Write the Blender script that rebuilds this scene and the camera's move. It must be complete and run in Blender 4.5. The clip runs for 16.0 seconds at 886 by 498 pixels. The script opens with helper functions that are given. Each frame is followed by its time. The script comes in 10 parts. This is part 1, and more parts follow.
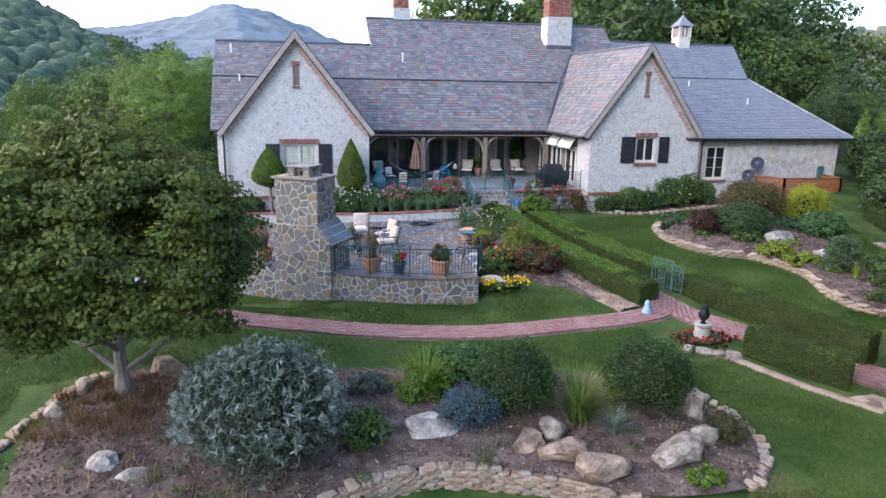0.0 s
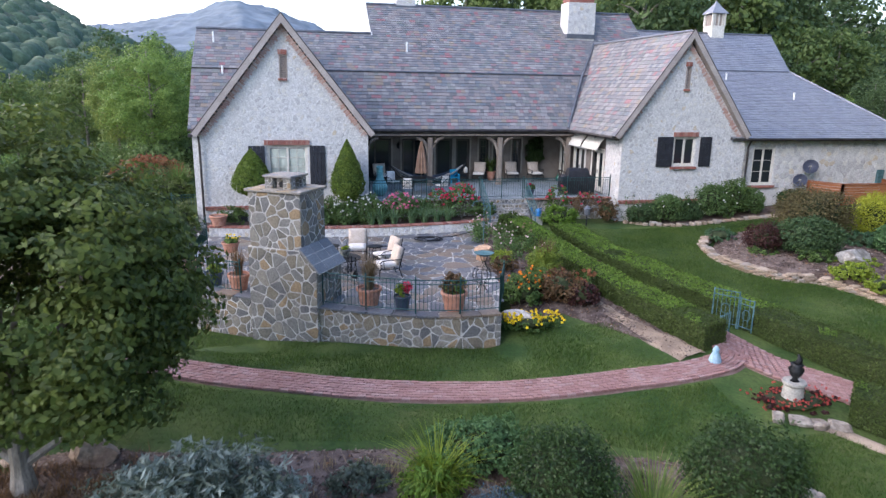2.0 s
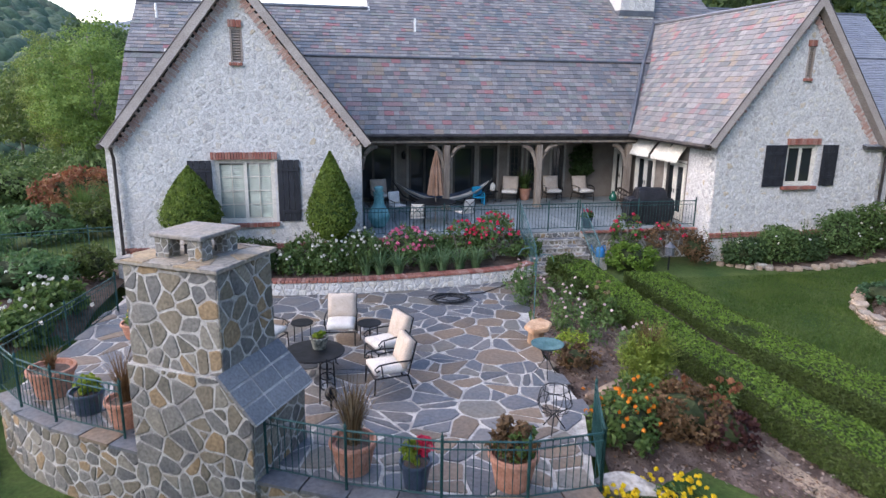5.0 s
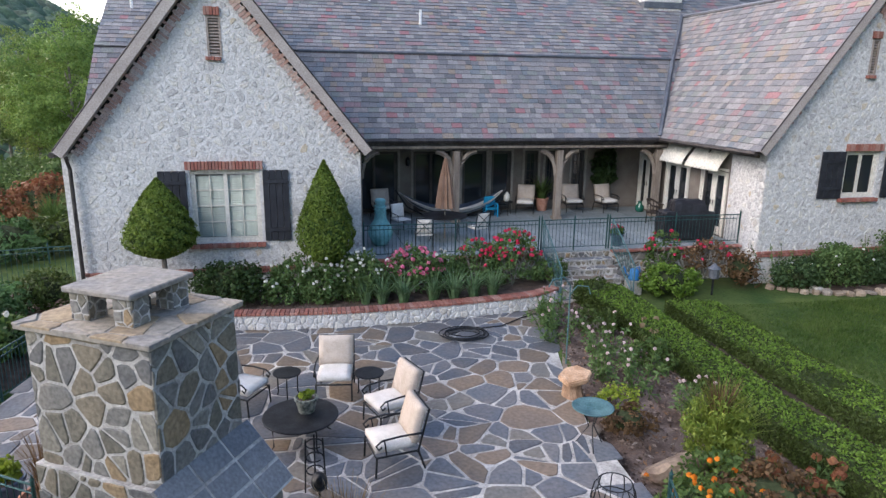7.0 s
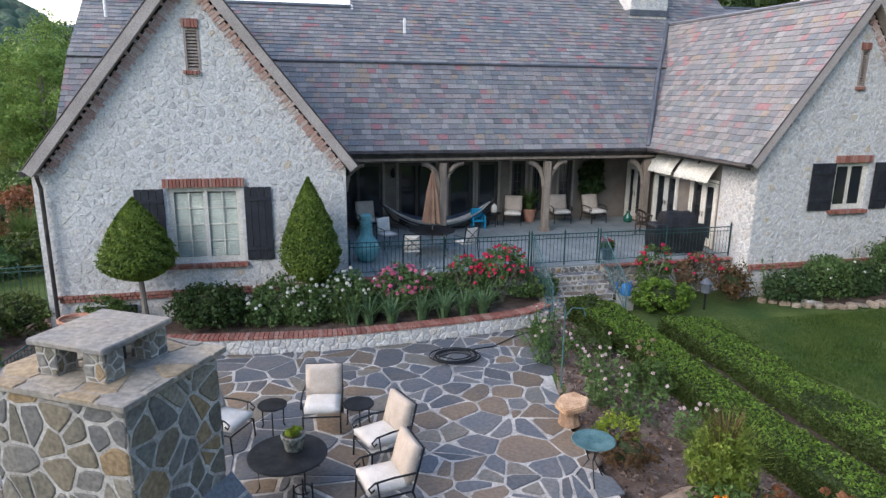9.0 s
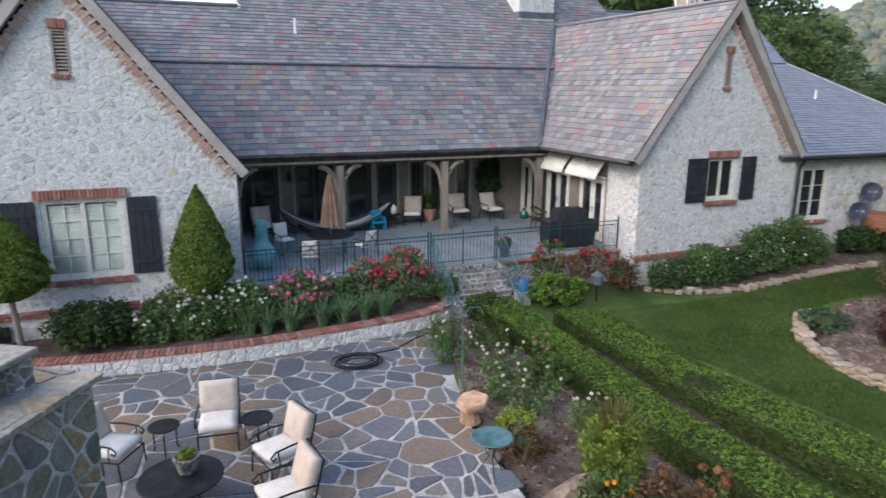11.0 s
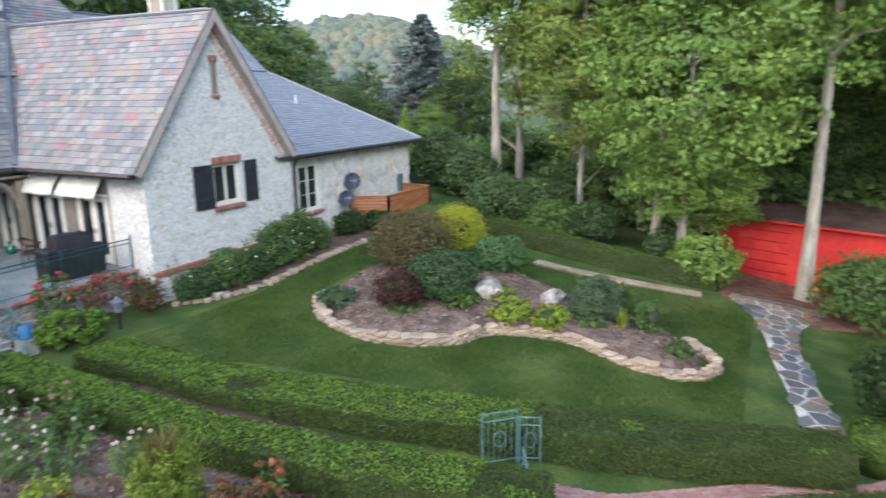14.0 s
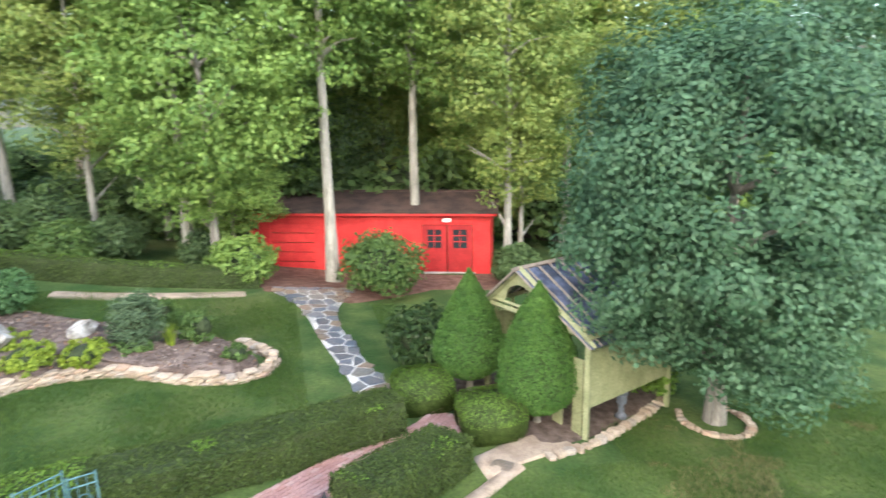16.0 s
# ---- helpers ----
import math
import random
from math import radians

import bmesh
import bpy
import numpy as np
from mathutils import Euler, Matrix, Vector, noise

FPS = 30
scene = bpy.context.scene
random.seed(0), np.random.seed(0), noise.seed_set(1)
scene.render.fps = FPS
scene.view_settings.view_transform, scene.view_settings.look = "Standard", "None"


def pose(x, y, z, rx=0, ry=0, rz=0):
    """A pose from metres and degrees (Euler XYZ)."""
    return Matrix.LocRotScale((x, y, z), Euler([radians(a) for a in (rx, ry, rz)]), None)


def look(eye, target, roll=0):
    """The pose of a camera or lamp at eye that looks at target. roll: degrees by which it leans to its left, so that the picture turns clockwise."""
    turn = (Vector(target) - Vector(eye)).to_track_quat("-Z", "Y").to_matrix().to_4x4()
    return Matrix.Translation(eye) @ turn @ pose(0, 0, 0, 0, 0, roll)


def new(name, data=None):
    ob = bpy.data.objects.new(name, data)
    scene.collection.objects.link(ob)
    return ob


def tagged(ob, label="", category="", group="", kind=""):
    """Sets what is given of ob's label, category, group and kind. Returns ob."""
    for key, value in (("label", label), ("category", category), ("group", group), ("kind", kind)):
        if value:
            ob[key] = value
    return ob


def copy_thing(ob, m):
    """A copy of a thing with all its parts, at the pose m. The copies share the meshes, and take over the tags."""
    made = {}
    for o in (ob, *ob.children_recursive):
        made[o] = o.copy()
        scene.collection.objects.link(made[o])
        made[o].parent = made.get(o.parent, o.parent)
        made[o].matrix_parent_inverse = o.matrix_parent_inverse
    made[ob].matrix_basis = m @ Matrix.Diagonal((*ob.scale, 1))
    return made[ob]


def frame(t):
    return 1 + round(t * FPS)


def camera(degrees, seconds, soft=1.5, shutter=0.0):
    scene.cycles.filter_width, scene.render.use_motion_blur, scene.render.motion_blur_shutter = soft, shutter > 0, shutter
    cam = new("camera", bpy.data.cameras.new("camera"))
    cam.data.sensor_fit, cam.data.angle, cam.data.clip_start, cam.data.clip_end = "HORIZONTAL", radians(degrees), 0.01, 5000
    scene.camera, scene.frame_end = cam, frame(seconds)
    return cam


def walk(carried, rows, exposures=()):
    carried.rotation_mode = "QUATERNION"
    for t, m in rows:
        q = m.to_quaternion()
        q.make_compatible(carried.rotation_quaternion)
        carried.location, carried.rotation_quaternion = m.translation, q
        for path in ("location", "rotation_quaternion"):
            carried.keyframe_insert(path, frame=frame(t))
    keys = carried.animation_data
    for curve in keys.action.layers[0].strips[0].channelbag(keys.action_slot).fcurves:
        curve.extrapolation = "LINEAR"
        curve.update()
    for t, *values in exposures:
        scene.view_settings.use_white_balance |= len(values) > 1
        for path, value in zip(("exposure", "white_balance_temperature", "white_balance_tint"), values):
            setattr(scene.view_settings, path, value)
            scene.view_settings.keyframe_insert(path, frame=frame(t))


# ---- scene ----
cam = camera(68.50, 16.0, soft=1.4, shutter=0.4)
# seconds, x, y, z, yaw, pitch, roll
PATH = [
    (0.0, 8.288, 11.083, 6.149, -12.75, -13.44, -0.90),
    (0.5, 8.439, 12.098, 6.121, -12.64, -13.52, -0.90),
    (1.0, 8.602, 13.172, 6.098, -12.54, -13.59, -0.87),
    (1.5, 8.801, 14.345, 6.064, -12.48, -13.62, -0.85),
    (2.0, 9.020, 15.518, 6.015, -12.38, -13.71, -0.83),
    (2.5, 9.247, 16.889, 5.970, -12.37, -13.75, -0.83),
    (3.0, 9.470, 18.342, 5.930, -12.36, -13.76, -0.81),
    (3.5, 9.673, 19.833, 5.890, -12.23, -13.77, -0.77),
    (4.0, 9.874, 21.390, 5.856, -12.15, -13.84, -0.73),
    (4.5, 10.083, 22.953, 5.796, -12.11, -13.87, -0.72),
    (7.0, 10.555, 27.074, 5.714, -12.01, -13.87, -0.68),
    (7.5, 10.576, 27.282, 5.769, -11.89, -13.88, -0.65),
    (8.0, 10.540, 27.527, 5.825, -11.92, -13.89, -0.63),
    (8.2, 10.494, 27.597, 5.865, -12.30, -13.83, -0.61),
    (10.3, 10.613, 27.672, 6.124, -16.68, -13.90, -0.48),
    (10.5, 10.698, 27.654, 6.129, -17.73, -13.95, -0.44),
    (11.0, 10.699, 27.590, 6.141, -22.16, -13.86, -0.31),
    (11.5, 10.716, 27.504, 6.164, -28.77, -13.77, -0.08),
    (12.0, 10.727, 27.418, 6.190, -35.80, -13.70, 0.06),
    (12.5, 10.731, 27.380, 6.201, -41.21, -13.62, 0.15),
    (13.0, 10.755, 27.353, 6.225, -46.33, -13.62, 0.31),
    (13.5, 10.801, 27.416, 6.226, -53.88, -13.54, 0.52),
    (14.0, 10.861, 27.508, 6.216, -63.48, -13.54, 0.69),
    (14.5, 10.960, 27.578, 6.166, -74.21, -13.52, 0.80),
    (15.0, 11.096, 27.636, 6.089, -84.19, -13.46, 0.87),
    (15.5, 11.245, 27.693, 6.009, -94.22, -13.48, 0.88),
    (16.0, 11.392, 27.747, 5.944, -104.21, -13.40, 0.95),
]
# seconds, stops, kelvin, tint
EXPOSURES = [(0.0, 1.65, 6000, 18), (4.5, 1.6, 6200, 18), (8.0, 1.4, 6400, 13), (11.0, 1.38, 6400, 12), (13.5, 1.68, 6230, 10), (14.5, 1.95, 6040, 7), (16.0, 2.42, 6180, 6)]
walk(cam, [(t, pose(x, y, z, 90 + pitch, roll, yaw)) for t, x, y, z, yaw, pitch, roll in PATH], EXPOSURES)
# ---- light ----
world = bpy.data.worlds.new("sky")
scene.world = world
world.use_nodes = True
wt = world.node_tree
sky = wt.nodes.new("ShaderNodeTexSky")
sky.sky_type = "NISHITA"
sky.sun_disc = False
sky.sun_elevation = radians(32)
sky.sun_rotation = radians(-60)
sky.air_density, sky.dust_density, sky.ozone_density = 1.1, 2.4, 1.3
wt.nodes["Background"].inputs[1].default_value = 0.15
wt.links.new(sky.outputs[0], wt.nodes["Background"].inputs[0])
sun = new("sun", bpy.data.lights.new("sun", "SUN"))
sun.data.energy, sun.data.angle, sun.data.color = 0.9, radians(30), (1.0, 0.94, 0.86)
sun.matrix_basis = look((-40, -15, 42), (10, 32, 0))

# ---- materials ----
def nodes_of(name):
    m = bpy.data.materials.new(name)
    m.use_nodes = True
    nt = m.node_tree
    return m, nt, nt.nodes["Principled BSDF"]


def lin(c):
    return (c[0], c[1], c[2], 1.0)


def surface(name, c1, c2, scale=3.0, fine=40.0, rough=0.8, bump=0.25, pieces=None, spec=0.3, metal=0.0, blend=0.45, stretch=(1, 1, 1), leaf=0.0, wet=0.0):
    """Two scales of noise between two colours; pieces: colours picked at random for each piece."""
    m, nt, bsdf = nodes_of(name)
    N, L = nt.nodes.new, nt.links.new
    geo = N("ShaderNodeNewGeometry")
    mp = N("ShaderNodeMapping")
    mp.inputs["Scale"].default_value = stretch
    L(geo.outputs["Position"], mp.inputs["Vector"])
    n1 = N("ShaderNodeTexNoise")
    n1.inputs["Scale"].default_value, n1.inputs["Detail"].default_value = scale, 4
    n2 = N("ShaderNodeTexNoise")
    n2.inputs["Scale"].default_value, n2.inputs["Detail"].default_value = fine, 3
    L(mp.outputs[0], n1.inputs["Vector"])
    L(mp.outputs[0], n2.inputs["Vector"])
    ramp = N("ShaderNodeMapRange")
    ramp.inputs[1].default_value, ramp.inputs[2].default_value = 0.36, 0.64
    L(n1.outputs[0], ramp.inputs[0])
    mix = N("ShaderNodeMix")
    mix.data_type = "RGBA"
    mix.inputs[6].default_value, mix.inputs[7].default_value = lin(c1), lin(c2)
    L(ramp.outputs[0], mix.inputs[0])
    col = mix.outputs[2]
    if pieces:
        info = N("ShaderNodeObjectInfo")
        add = N("ShaderNodeMath")
        add.operation = "ADD"
        L(geo.outputs["Random Per Island"], add.inputs[0])
        L(info.outputs["Random"], add.inputs[1])
        fr = N("ShaderNodeMath")
        fr.operation = "FRACT"
        L(add.outputs[0], fr.inputs[0])
        cr = N("ShaderNodeValToRGB")
        cr.color_ramp.interpolation = "CONSTANT" if leaf == 0 else "LINEAR"
        els = cr.color_ramp.elements
        while len(els) > 1:
            els.remove(els[0])
        total = sum(w for _, w in pieces)
        at = 0.0
        for i, (c, w) in enumerate(pieces):
            e = els[0] if i == 0 else els.new(at)
            e.position, e.color = at, lin(c)
            at += w / total
        L(fr.outputs[0], cr.inputs[0])
        pm = N("ShaderNodeMix")
        pm.data_type = "RGBA"
        pm.inputs[0].default_value = blend
        L(cr.outputs[0], pm.inputs[6])
        L(col, pm.inputs[7])
        col = pm.outputs[2]
    fm = N("ShaderNodeMapRange")
    fm.inputs[1].default_value, fm.inputs[2].default_value = 0.3, 0.7
    fm.inputs[3].default_value, fm.inputs[4].default_value = 0.72, 1.22
    L(n2.outputs[0], fm.inputs[0])
    mul = N("ShaderNodeVectorMath")
    mul.operation = "SCALE"
    L(col, mul.inputs[0])
    L(fm.outputs[0], mul.inputs["Scale"])
    L(mul.outputs[0], bsdf.inputs["Base Color"])
    bsdf.inputs["Roughness"].default_value = rough
    bsdf.inputs["Metallic"].default_value = metal
    bsdf.inputs["Specular IOR Level"].default_value = spec
    if bump:
        b = N("ShaderNodeBump")
        b.inputs["Strength"].default_value, b.inputs["Distance"].default_value = bump, 0.02
        L(n2.outputs[0], b.inputs["Height"])
        L(b.outputs[0], bsdf.inputs["Normal"])
    if leaf:
        tr = N("ShaderNodeBsdfTranslucent")
        L(mul.outputs[0], tr.inputs["Color"])
        ms = N("ShaderNodeMixShader")
        ms.inputs[0].default_value = leaf
        L(bsdf.outputs[0], ms.inputs[1])
        L(tr.outputs[0], ms.inputs[2])
        L(ms.outputs[0], nt.nodes["Material Output"].inputs[0])
    return m


def foliage(name, dark, mid, light, rough=0.55, scale=0.9):
    return surface(name, dark, light, scale=scale, fine=9.0, rough=rough, bump=0, pieces=[(dark, 1), (mid, 2), (light, 1)], leaf=0.38, blend=0.4, spec=0.25)


def glass(name, tint=(0.02, 0.025, 0.03)):
    m, nt, bsdf = nodes_of(name)
    bsdf.inputs["Base Color"].default_value = lin(tint)
    bsdf.inputs["Roughness"].default_value = 0.05
    bsdf.inputs["Specular IOR Level"].default_value = 0.6
    return m


M_LIME = surface("limewashed_stone", (0.44, 0.43, 0.41), (0.60, 0.59, 0.57), 2.2, 22, 0.9, 0.8, pieces=[((0.58, 0.57, 0.56), 6), ((0.49, 0.485, 0.48), 5), ((0.62, 0.60, 0.55), 3), ((0.40, 0.39, 0.39), 2.5), ((0.52, 0.43, 0.30), 0.4), ((0.54, 0.50, 0.44), 1.5)], blend=0.3)
M_LIMEBASE = surface("limewash_mortar", (0.51, 0.50, 0.49), (0.60, 0.59, 0.58), 3, 18, 0.95, 0.9)
M_BRICK = surface("soft_red_brick", (0.24, 0.10, 0.08), (0.36, 0.19, 0.15), 4, 50, 0.9, 0.4, pieces=[((0.30, 0.10, 0.075), 3), ((0.36, 0.16, 0.12), 3), ((0.40, 0.24, 0.20), 1.5), ((0.20, 0.08, 0.065), 2)])
M_BRICKW = surface("limewashed_brick", (0.42, 0.28, 0.24), (0.56, 0.47, 0.43), 5, 30, 0.9, 0.5, pieces=[((0.42, 0.24, 0.20), 3), ((0.50, 0.37, 0.33), 3), ((0.56, 0.50, 0.47), 3), ((0.36, 0.20, 0.17), 1)])
M_RAKE = surface("pinkish_grey_timber", (0.35, 0.305, 0.28), (0.42, 0.37, 0.34), 2, 30, 0.8, 0.15)
M_SLATE = surface("weathered_slate", (0.135, 0.13, 0.135), (0.24, 0.225, 0.22), 0.7, 22, 0.6, 0.35, spec=0.4, blend=0.30,
    pieces=[((0.20, 0.195, 0.20), 6), ((0.145, 0.145, 0.16), 5), ((0.245, 0.215, 0.205), 3), ((0.125, 0.15, 0.175), 2.4), ((0.27, 0.265, 0.26), 3), ((0.30, 0.11, 0.12), 0.6), ((0.25, 0.145, 0.155), 1.4), ((0.26, 0.205, 0.15), 1.0), ((0.17, 0.19, 0.175), 1.6), ((0.095, 0.10, 0.11), 1.4)])
M_SLATEB = surface("blue_slate", (0.17, 0.18, 0.21), (0.25, 0.26, 0.29), 1.1, 22, 0.5, 0.3, spec=0.5, blend=0.3,
    pieces=[((0.21, 0.22, 0.25), 6), ((0.18, 0.19, 0.23), 5), ((0.25, 0.26, 0.29), 4), ((0.16, 0.165, 0.18), 2)])
# felt under the slates; its near-black also stands in for darkness behind openings
M_UNDER = surface("roof_felt_and_dark_fill", (0.05, 0.05, 0.055), (0.08, 0.08, 0.08), 3, 20, 0.9, 0.2)
M_LEAD = surface("lead_flashing", (0.10, 0.11, 0.13), (0.15, 0.16, 0.18), 2, 20, 0.55, 0.15, metal=0.3)
M_TRIM = surface("grey_brown_timber", (0.26, 0.22, 0.19), (0.34, 0.29, 0.26), 3, 35, 0.8, 0.3, stretch=(1, 1, 0.3))
M_DARKFRAME = surface("dark_bronze_paint", (0.045, 0.04, 0.036), (0.075, 0.066, 0.058), 4, 30, 0.5, 0.1)
M_BEAM = surface("weathered_post", (0.20, 0.16, 0.13), (0.29, 0.245, 0.20), 3, 30, 0.85, 0.4, stretch=(3, 3, 0.4))
M_GUTTER = surface("dark_bronze_metal", (0.05, 0.045, 0.045), (0.09, 0.08, 0.075), 3, 20, 0.5, 0.1, metal=0.6)
M_STUCCO = surface("tan_stucco", (0.155, 0.13, 0.11), (0.20, 0.175, 0.15), 2, 30, 0.9, 0.2)
M_CASING = surface("beige_paint", (0.25, 0.225, 0.19), (0.31, 0.28, 0.24), 3, 25, 0.7, 0.08)
M_CREAM = surface("cream_paint", (0.60, 0.57, 0.50), (0.68, 0.65, 0.58), 3, 25, 0.6, 0.08)
M_WHITE = surface("white_paint", (0.70, 0.70, 0.68), (0.78, 0.78, 0.76), 4, 25, 0.6, 0.06)
M_SHUTTER = surface("charcoal_paint", (0.018, 0.020, 0.026), (0.032, 0.034, 0.042), 4, 30, 0.6, 0.15)
M_GLASS = glass("window_glass")
M_BLIND = surface("pale_green_blind", (0.44, 0.53, 0.49), (0.52, 0.60, 0.56), 3, 20, 0.5, 0.05)
M_CLEAR, clear_nodes, clear_bsdf = nodes_of("clear_glass")
clear_bsdf.inputs["Roughness"].default_value = 0.03
clear_bsdf.inputs["Transmission Weight"].default_value = 1.0
clear_bsdf.inputs["IOR"].default_value = 1.1
M_STONE = surface("fieldstone", (0.13, 0.125, 0.11), (0.29, 0.26, 0.21), 2.5, 20, 0.85, 0.8, blend=0.3,
    pieces=[((0.19, 0.185, 0.175), 5), ((0.105, 0.11, 0.12), 3), ((0.25, 0.23, 0.19), 3), ((0.30, 0.20, 0.10), 1.8), ((0.18, 0.15, 0.105), 3.5), ((0.13, 0.12, 0.095), 2)])
M_MORTAR = surface("pale_mortar", (0.31, 0.295, 0.275), (0.52, 0.50, 0.47), 3, 30, 0.95, 0.6)
M_FLAG = surface("flagstone", (0.075, 0.085, 0.10), (0.19, 0.145, 0.105), 1.5, 14, 0.5, 0.5, blend=0.36, spec=0.45,
    pieces=[((0.105, 0.125, 0.155), 5), ((0.15, 0.16, 0.175), 4), ((0.165, 0.12, 0.08), 3), ((0.235, 0.165, 0.105), 2), ((0.075, 0.088, 0.108), 3), ((0.195, 0.18, 0.15), 2)])
M_BLUESTONE = surface("bluestone", (0.18, 0.21, 0.22), (0.26, 0.29, 0.30), 2, 25, 0.6, 0.2, pieces=[((0.22, 0.25, 0.26), 2), ((0.26, 0.29, 0.30), 2), ((0.19, 0.215, 0.225), 1)])
M_SHOULDER = surface("shoulder_slate", (0.12, 0.13, 0.145), (0.20, 0.205, 0.215), 2, 25, 0.55, 0.3, pieces=[((0.15, 0.16, 0.175), 2), ((0.20, 0.205, 0.215), 2), ((0.12, 0.13, 0.15), 1)])
M_SANDSTONE = surface("tan_fieldstone", (0.25, 0.185, 0.13), (0.40, 0.32, 0.245), 3, 22, 0.9, 0.8, pieces=[((0.35, 0.27, 0.195), 4), ((0.42, 0.345, 0.27), 3), ((0.26, 0.195, 0.14), 3), ((0.29, 0.265, 0.235), 2), ((0.34, 0.22, 0.15), 1.5)])
M_FLAGTAN = surface("tan_flagstone", (0.20, 0.175, 0.15), (0.34, 0.27, 0.18), 2.2, 16, 0.8, 0.5, pieces=[((0.30, 0.28, 0.25), 3), ((0.33, 0.24, 0.14), 2), ((0.25, 0.245, 0.24), 3)])
M_ROCK = surface("garden_boulder", (0.16, 0.13, 0.105), (0.35, 0.31, 0.26), 3.4, 14, 0.9, 1.0)
M_ROCKB = surface("brown_boulder", (0.15, 0.105, 0.08), (0.38, 0.29, 0.21), 2.4, 14, 0.9, 1.0)
M_ROCKW = surface("pale_boulder", (0.21, 0.185, 0.155), (0.47, 0.44, 0.40), 3.4, 14, 0.9, 1.0)
M_PATHBRICK = surface("paving_brick", (0.23, 0.13, 0.12), (0.34, 0.22, 0.205), 1.0, 40, 0.9, 0.4, pieces=[((0.27, 0.145, 0.13), 4), ((0.32, 0.19, 0.175), 3), ((0.34, 0.24, 0.225), 1.5), ((0.235, 0.125, 0.115), 1.5)])
M_BRICKDUST = surface("brick_dust", (0.17, 0.105, 0.09), (0.25, 0.165, 0.145), 3, 40, 0.95, 0.5)
M_MULCH = surface("bark_mulch", (0.075, 0.052, 0.04), (0.15, 0.11, 0.09), 5, 45, 0.95, 1.0)
M_MULCHG = surface("grey_bark_mulch", (0.075, 0.052, 0.043), (0.185, 0.14, 0.12), 2.6, 30, 0.95, 1.0)
M_GRAVEL = surface("tan_gravel", (0.24, 0.18, 0.135), (0.37, 0.29, 0.22), 3, 50, 0.95, 0.8)
M_DIRT = surface("worn_dirt", (0.21, 0.155, 0.115), (0.36, 0.275, 0.20), 1.6, 30, 0.95, 0.9)
M_IRON = surface("black_iron", (0.015, 0.016, 0.018), (0.03, 0.032, 0.035), 5, 40, 0.5, 0.1, metal=0.5)
M_GREENIRON = surface("dark_green_iron", (0.014, 0.05, 0.05), (0.028, 0.085, 0.085), 5, 40, 0.45, 0.1, metal=0.3)
M_VERDI = surface("verdigris_iron", (0.055, 0.125, 0.135), (0.10, 0.19, 0.20), 6, 40, 0.7, 0.2, metal=0.2)
M_TERRA = surface("terracotta", (0.36, 0.17, 0.11), (0.47, 0.25, 0.18), 5, 30, 0.85, 0.2)
M_NAVY = surface("navy_glaze", (0.03, 0.045, 0.075), (0.05, 0.07, 0.11), 5, 30, 0.3, 0.05, spec=0.5)
M_CUSHION = surface("cream_cushion", (0.60, 0.56, 0.51), (0.70, 0.66, 0.61), 5, 120, 0.95, 0.15)
M_PILLOW = surface("tan_pillow", (0.47, 0.39, 0.32), (0.55, 0.47, 0.40), 5, 120, 0.95, 0.15)
M_RED = surface("red_barn_paint", (0.42, 0.020, 0.020), (0.52, 0.035, 0.032), 2, 20, 0.7, 0.15)
M_REDDOOR = surface("dark_red_paint", (0.26, 0.012, 0.014), (0.34, 0.02, 0.02), 2, 20, 0.6, 0.15)
M_SHINGLE = surface("brown_shingle", (0.045, 0.03, 0.026), (0.09, 0.055, 0.045), 1.5, 15, 0.95, 0.6)
M_OLIVE = surface("olive_green_paint", (0.20, 0.21, 0.105), (0.27, 0.275, 0.15), 3, 25, 0.7, 0.15)
M_CEDAR = surface("red_cedar", (0.27, 0.095, 0.04), (0.36, 0.15, 0.07), 3, 30, 0.7, 0.3, stretch=(0.4, 0.4, 3))
M_TURQ = surface("turquoise_glaze", (0.12, 0.32, 0.34), (0.20, 0.42, 0.43), 4, 25, 0.5, 0.15)
M_BLUE = surface("blue_plastic", (0.03, 0.17, 0.42), (0.05, 0.22, 0.50), 4, 20, 0.4, 0.05)
M_CONC = surface("pale_concrete", (0.27, 0.26, 0.23), (0.38, 0.37, 0.33), 5, 30, 0.95, 0.4)
M_LAWN = surface("lawn", (0.024, 0.058, 0.010), (0.074, 0.106, 0.025), 0.8, 12, 0.95, 1.0)


def dry_patches(m, colour, scale, low, high):
    """Bleached patches with soft edges over a material's own colour."""
    nt = m.node_tree
    N, L = nt.nodes.new, nt.links.new
    bsdf = nt.nodes["Principled BSDF"]
    old = bsdf.inputs["Base Color"].links[0].from_socket
    geo = N("ShaderNodeNewGeometry")
    n = N("ShaderNodeTexNoise")
    n.inputs["Scale"].default_value, n.inputs["Detail"].default_value, n.inputs["Roughness"].default_value = scale, 8, 0.68
    L(geo.outputs["Position"], n.inputs["Vector"])
    r = N("ShaderNodeMapRange")
    r.inputs[1].default_value, r.inputs[2].default_value = low, high
    L(n.outputs[0], r.inputs[0])
    mix = N("ShaderNodeMix")
    mix.data_type = "RGBA"
    mix.inputs[7].default_value = lin(colour)
    L(r.outputs[0], mix.inputs[0])
    L(old, mix.inputs[6])
    L(mix.outputs[2], bsdf.inputs["Base Color"])


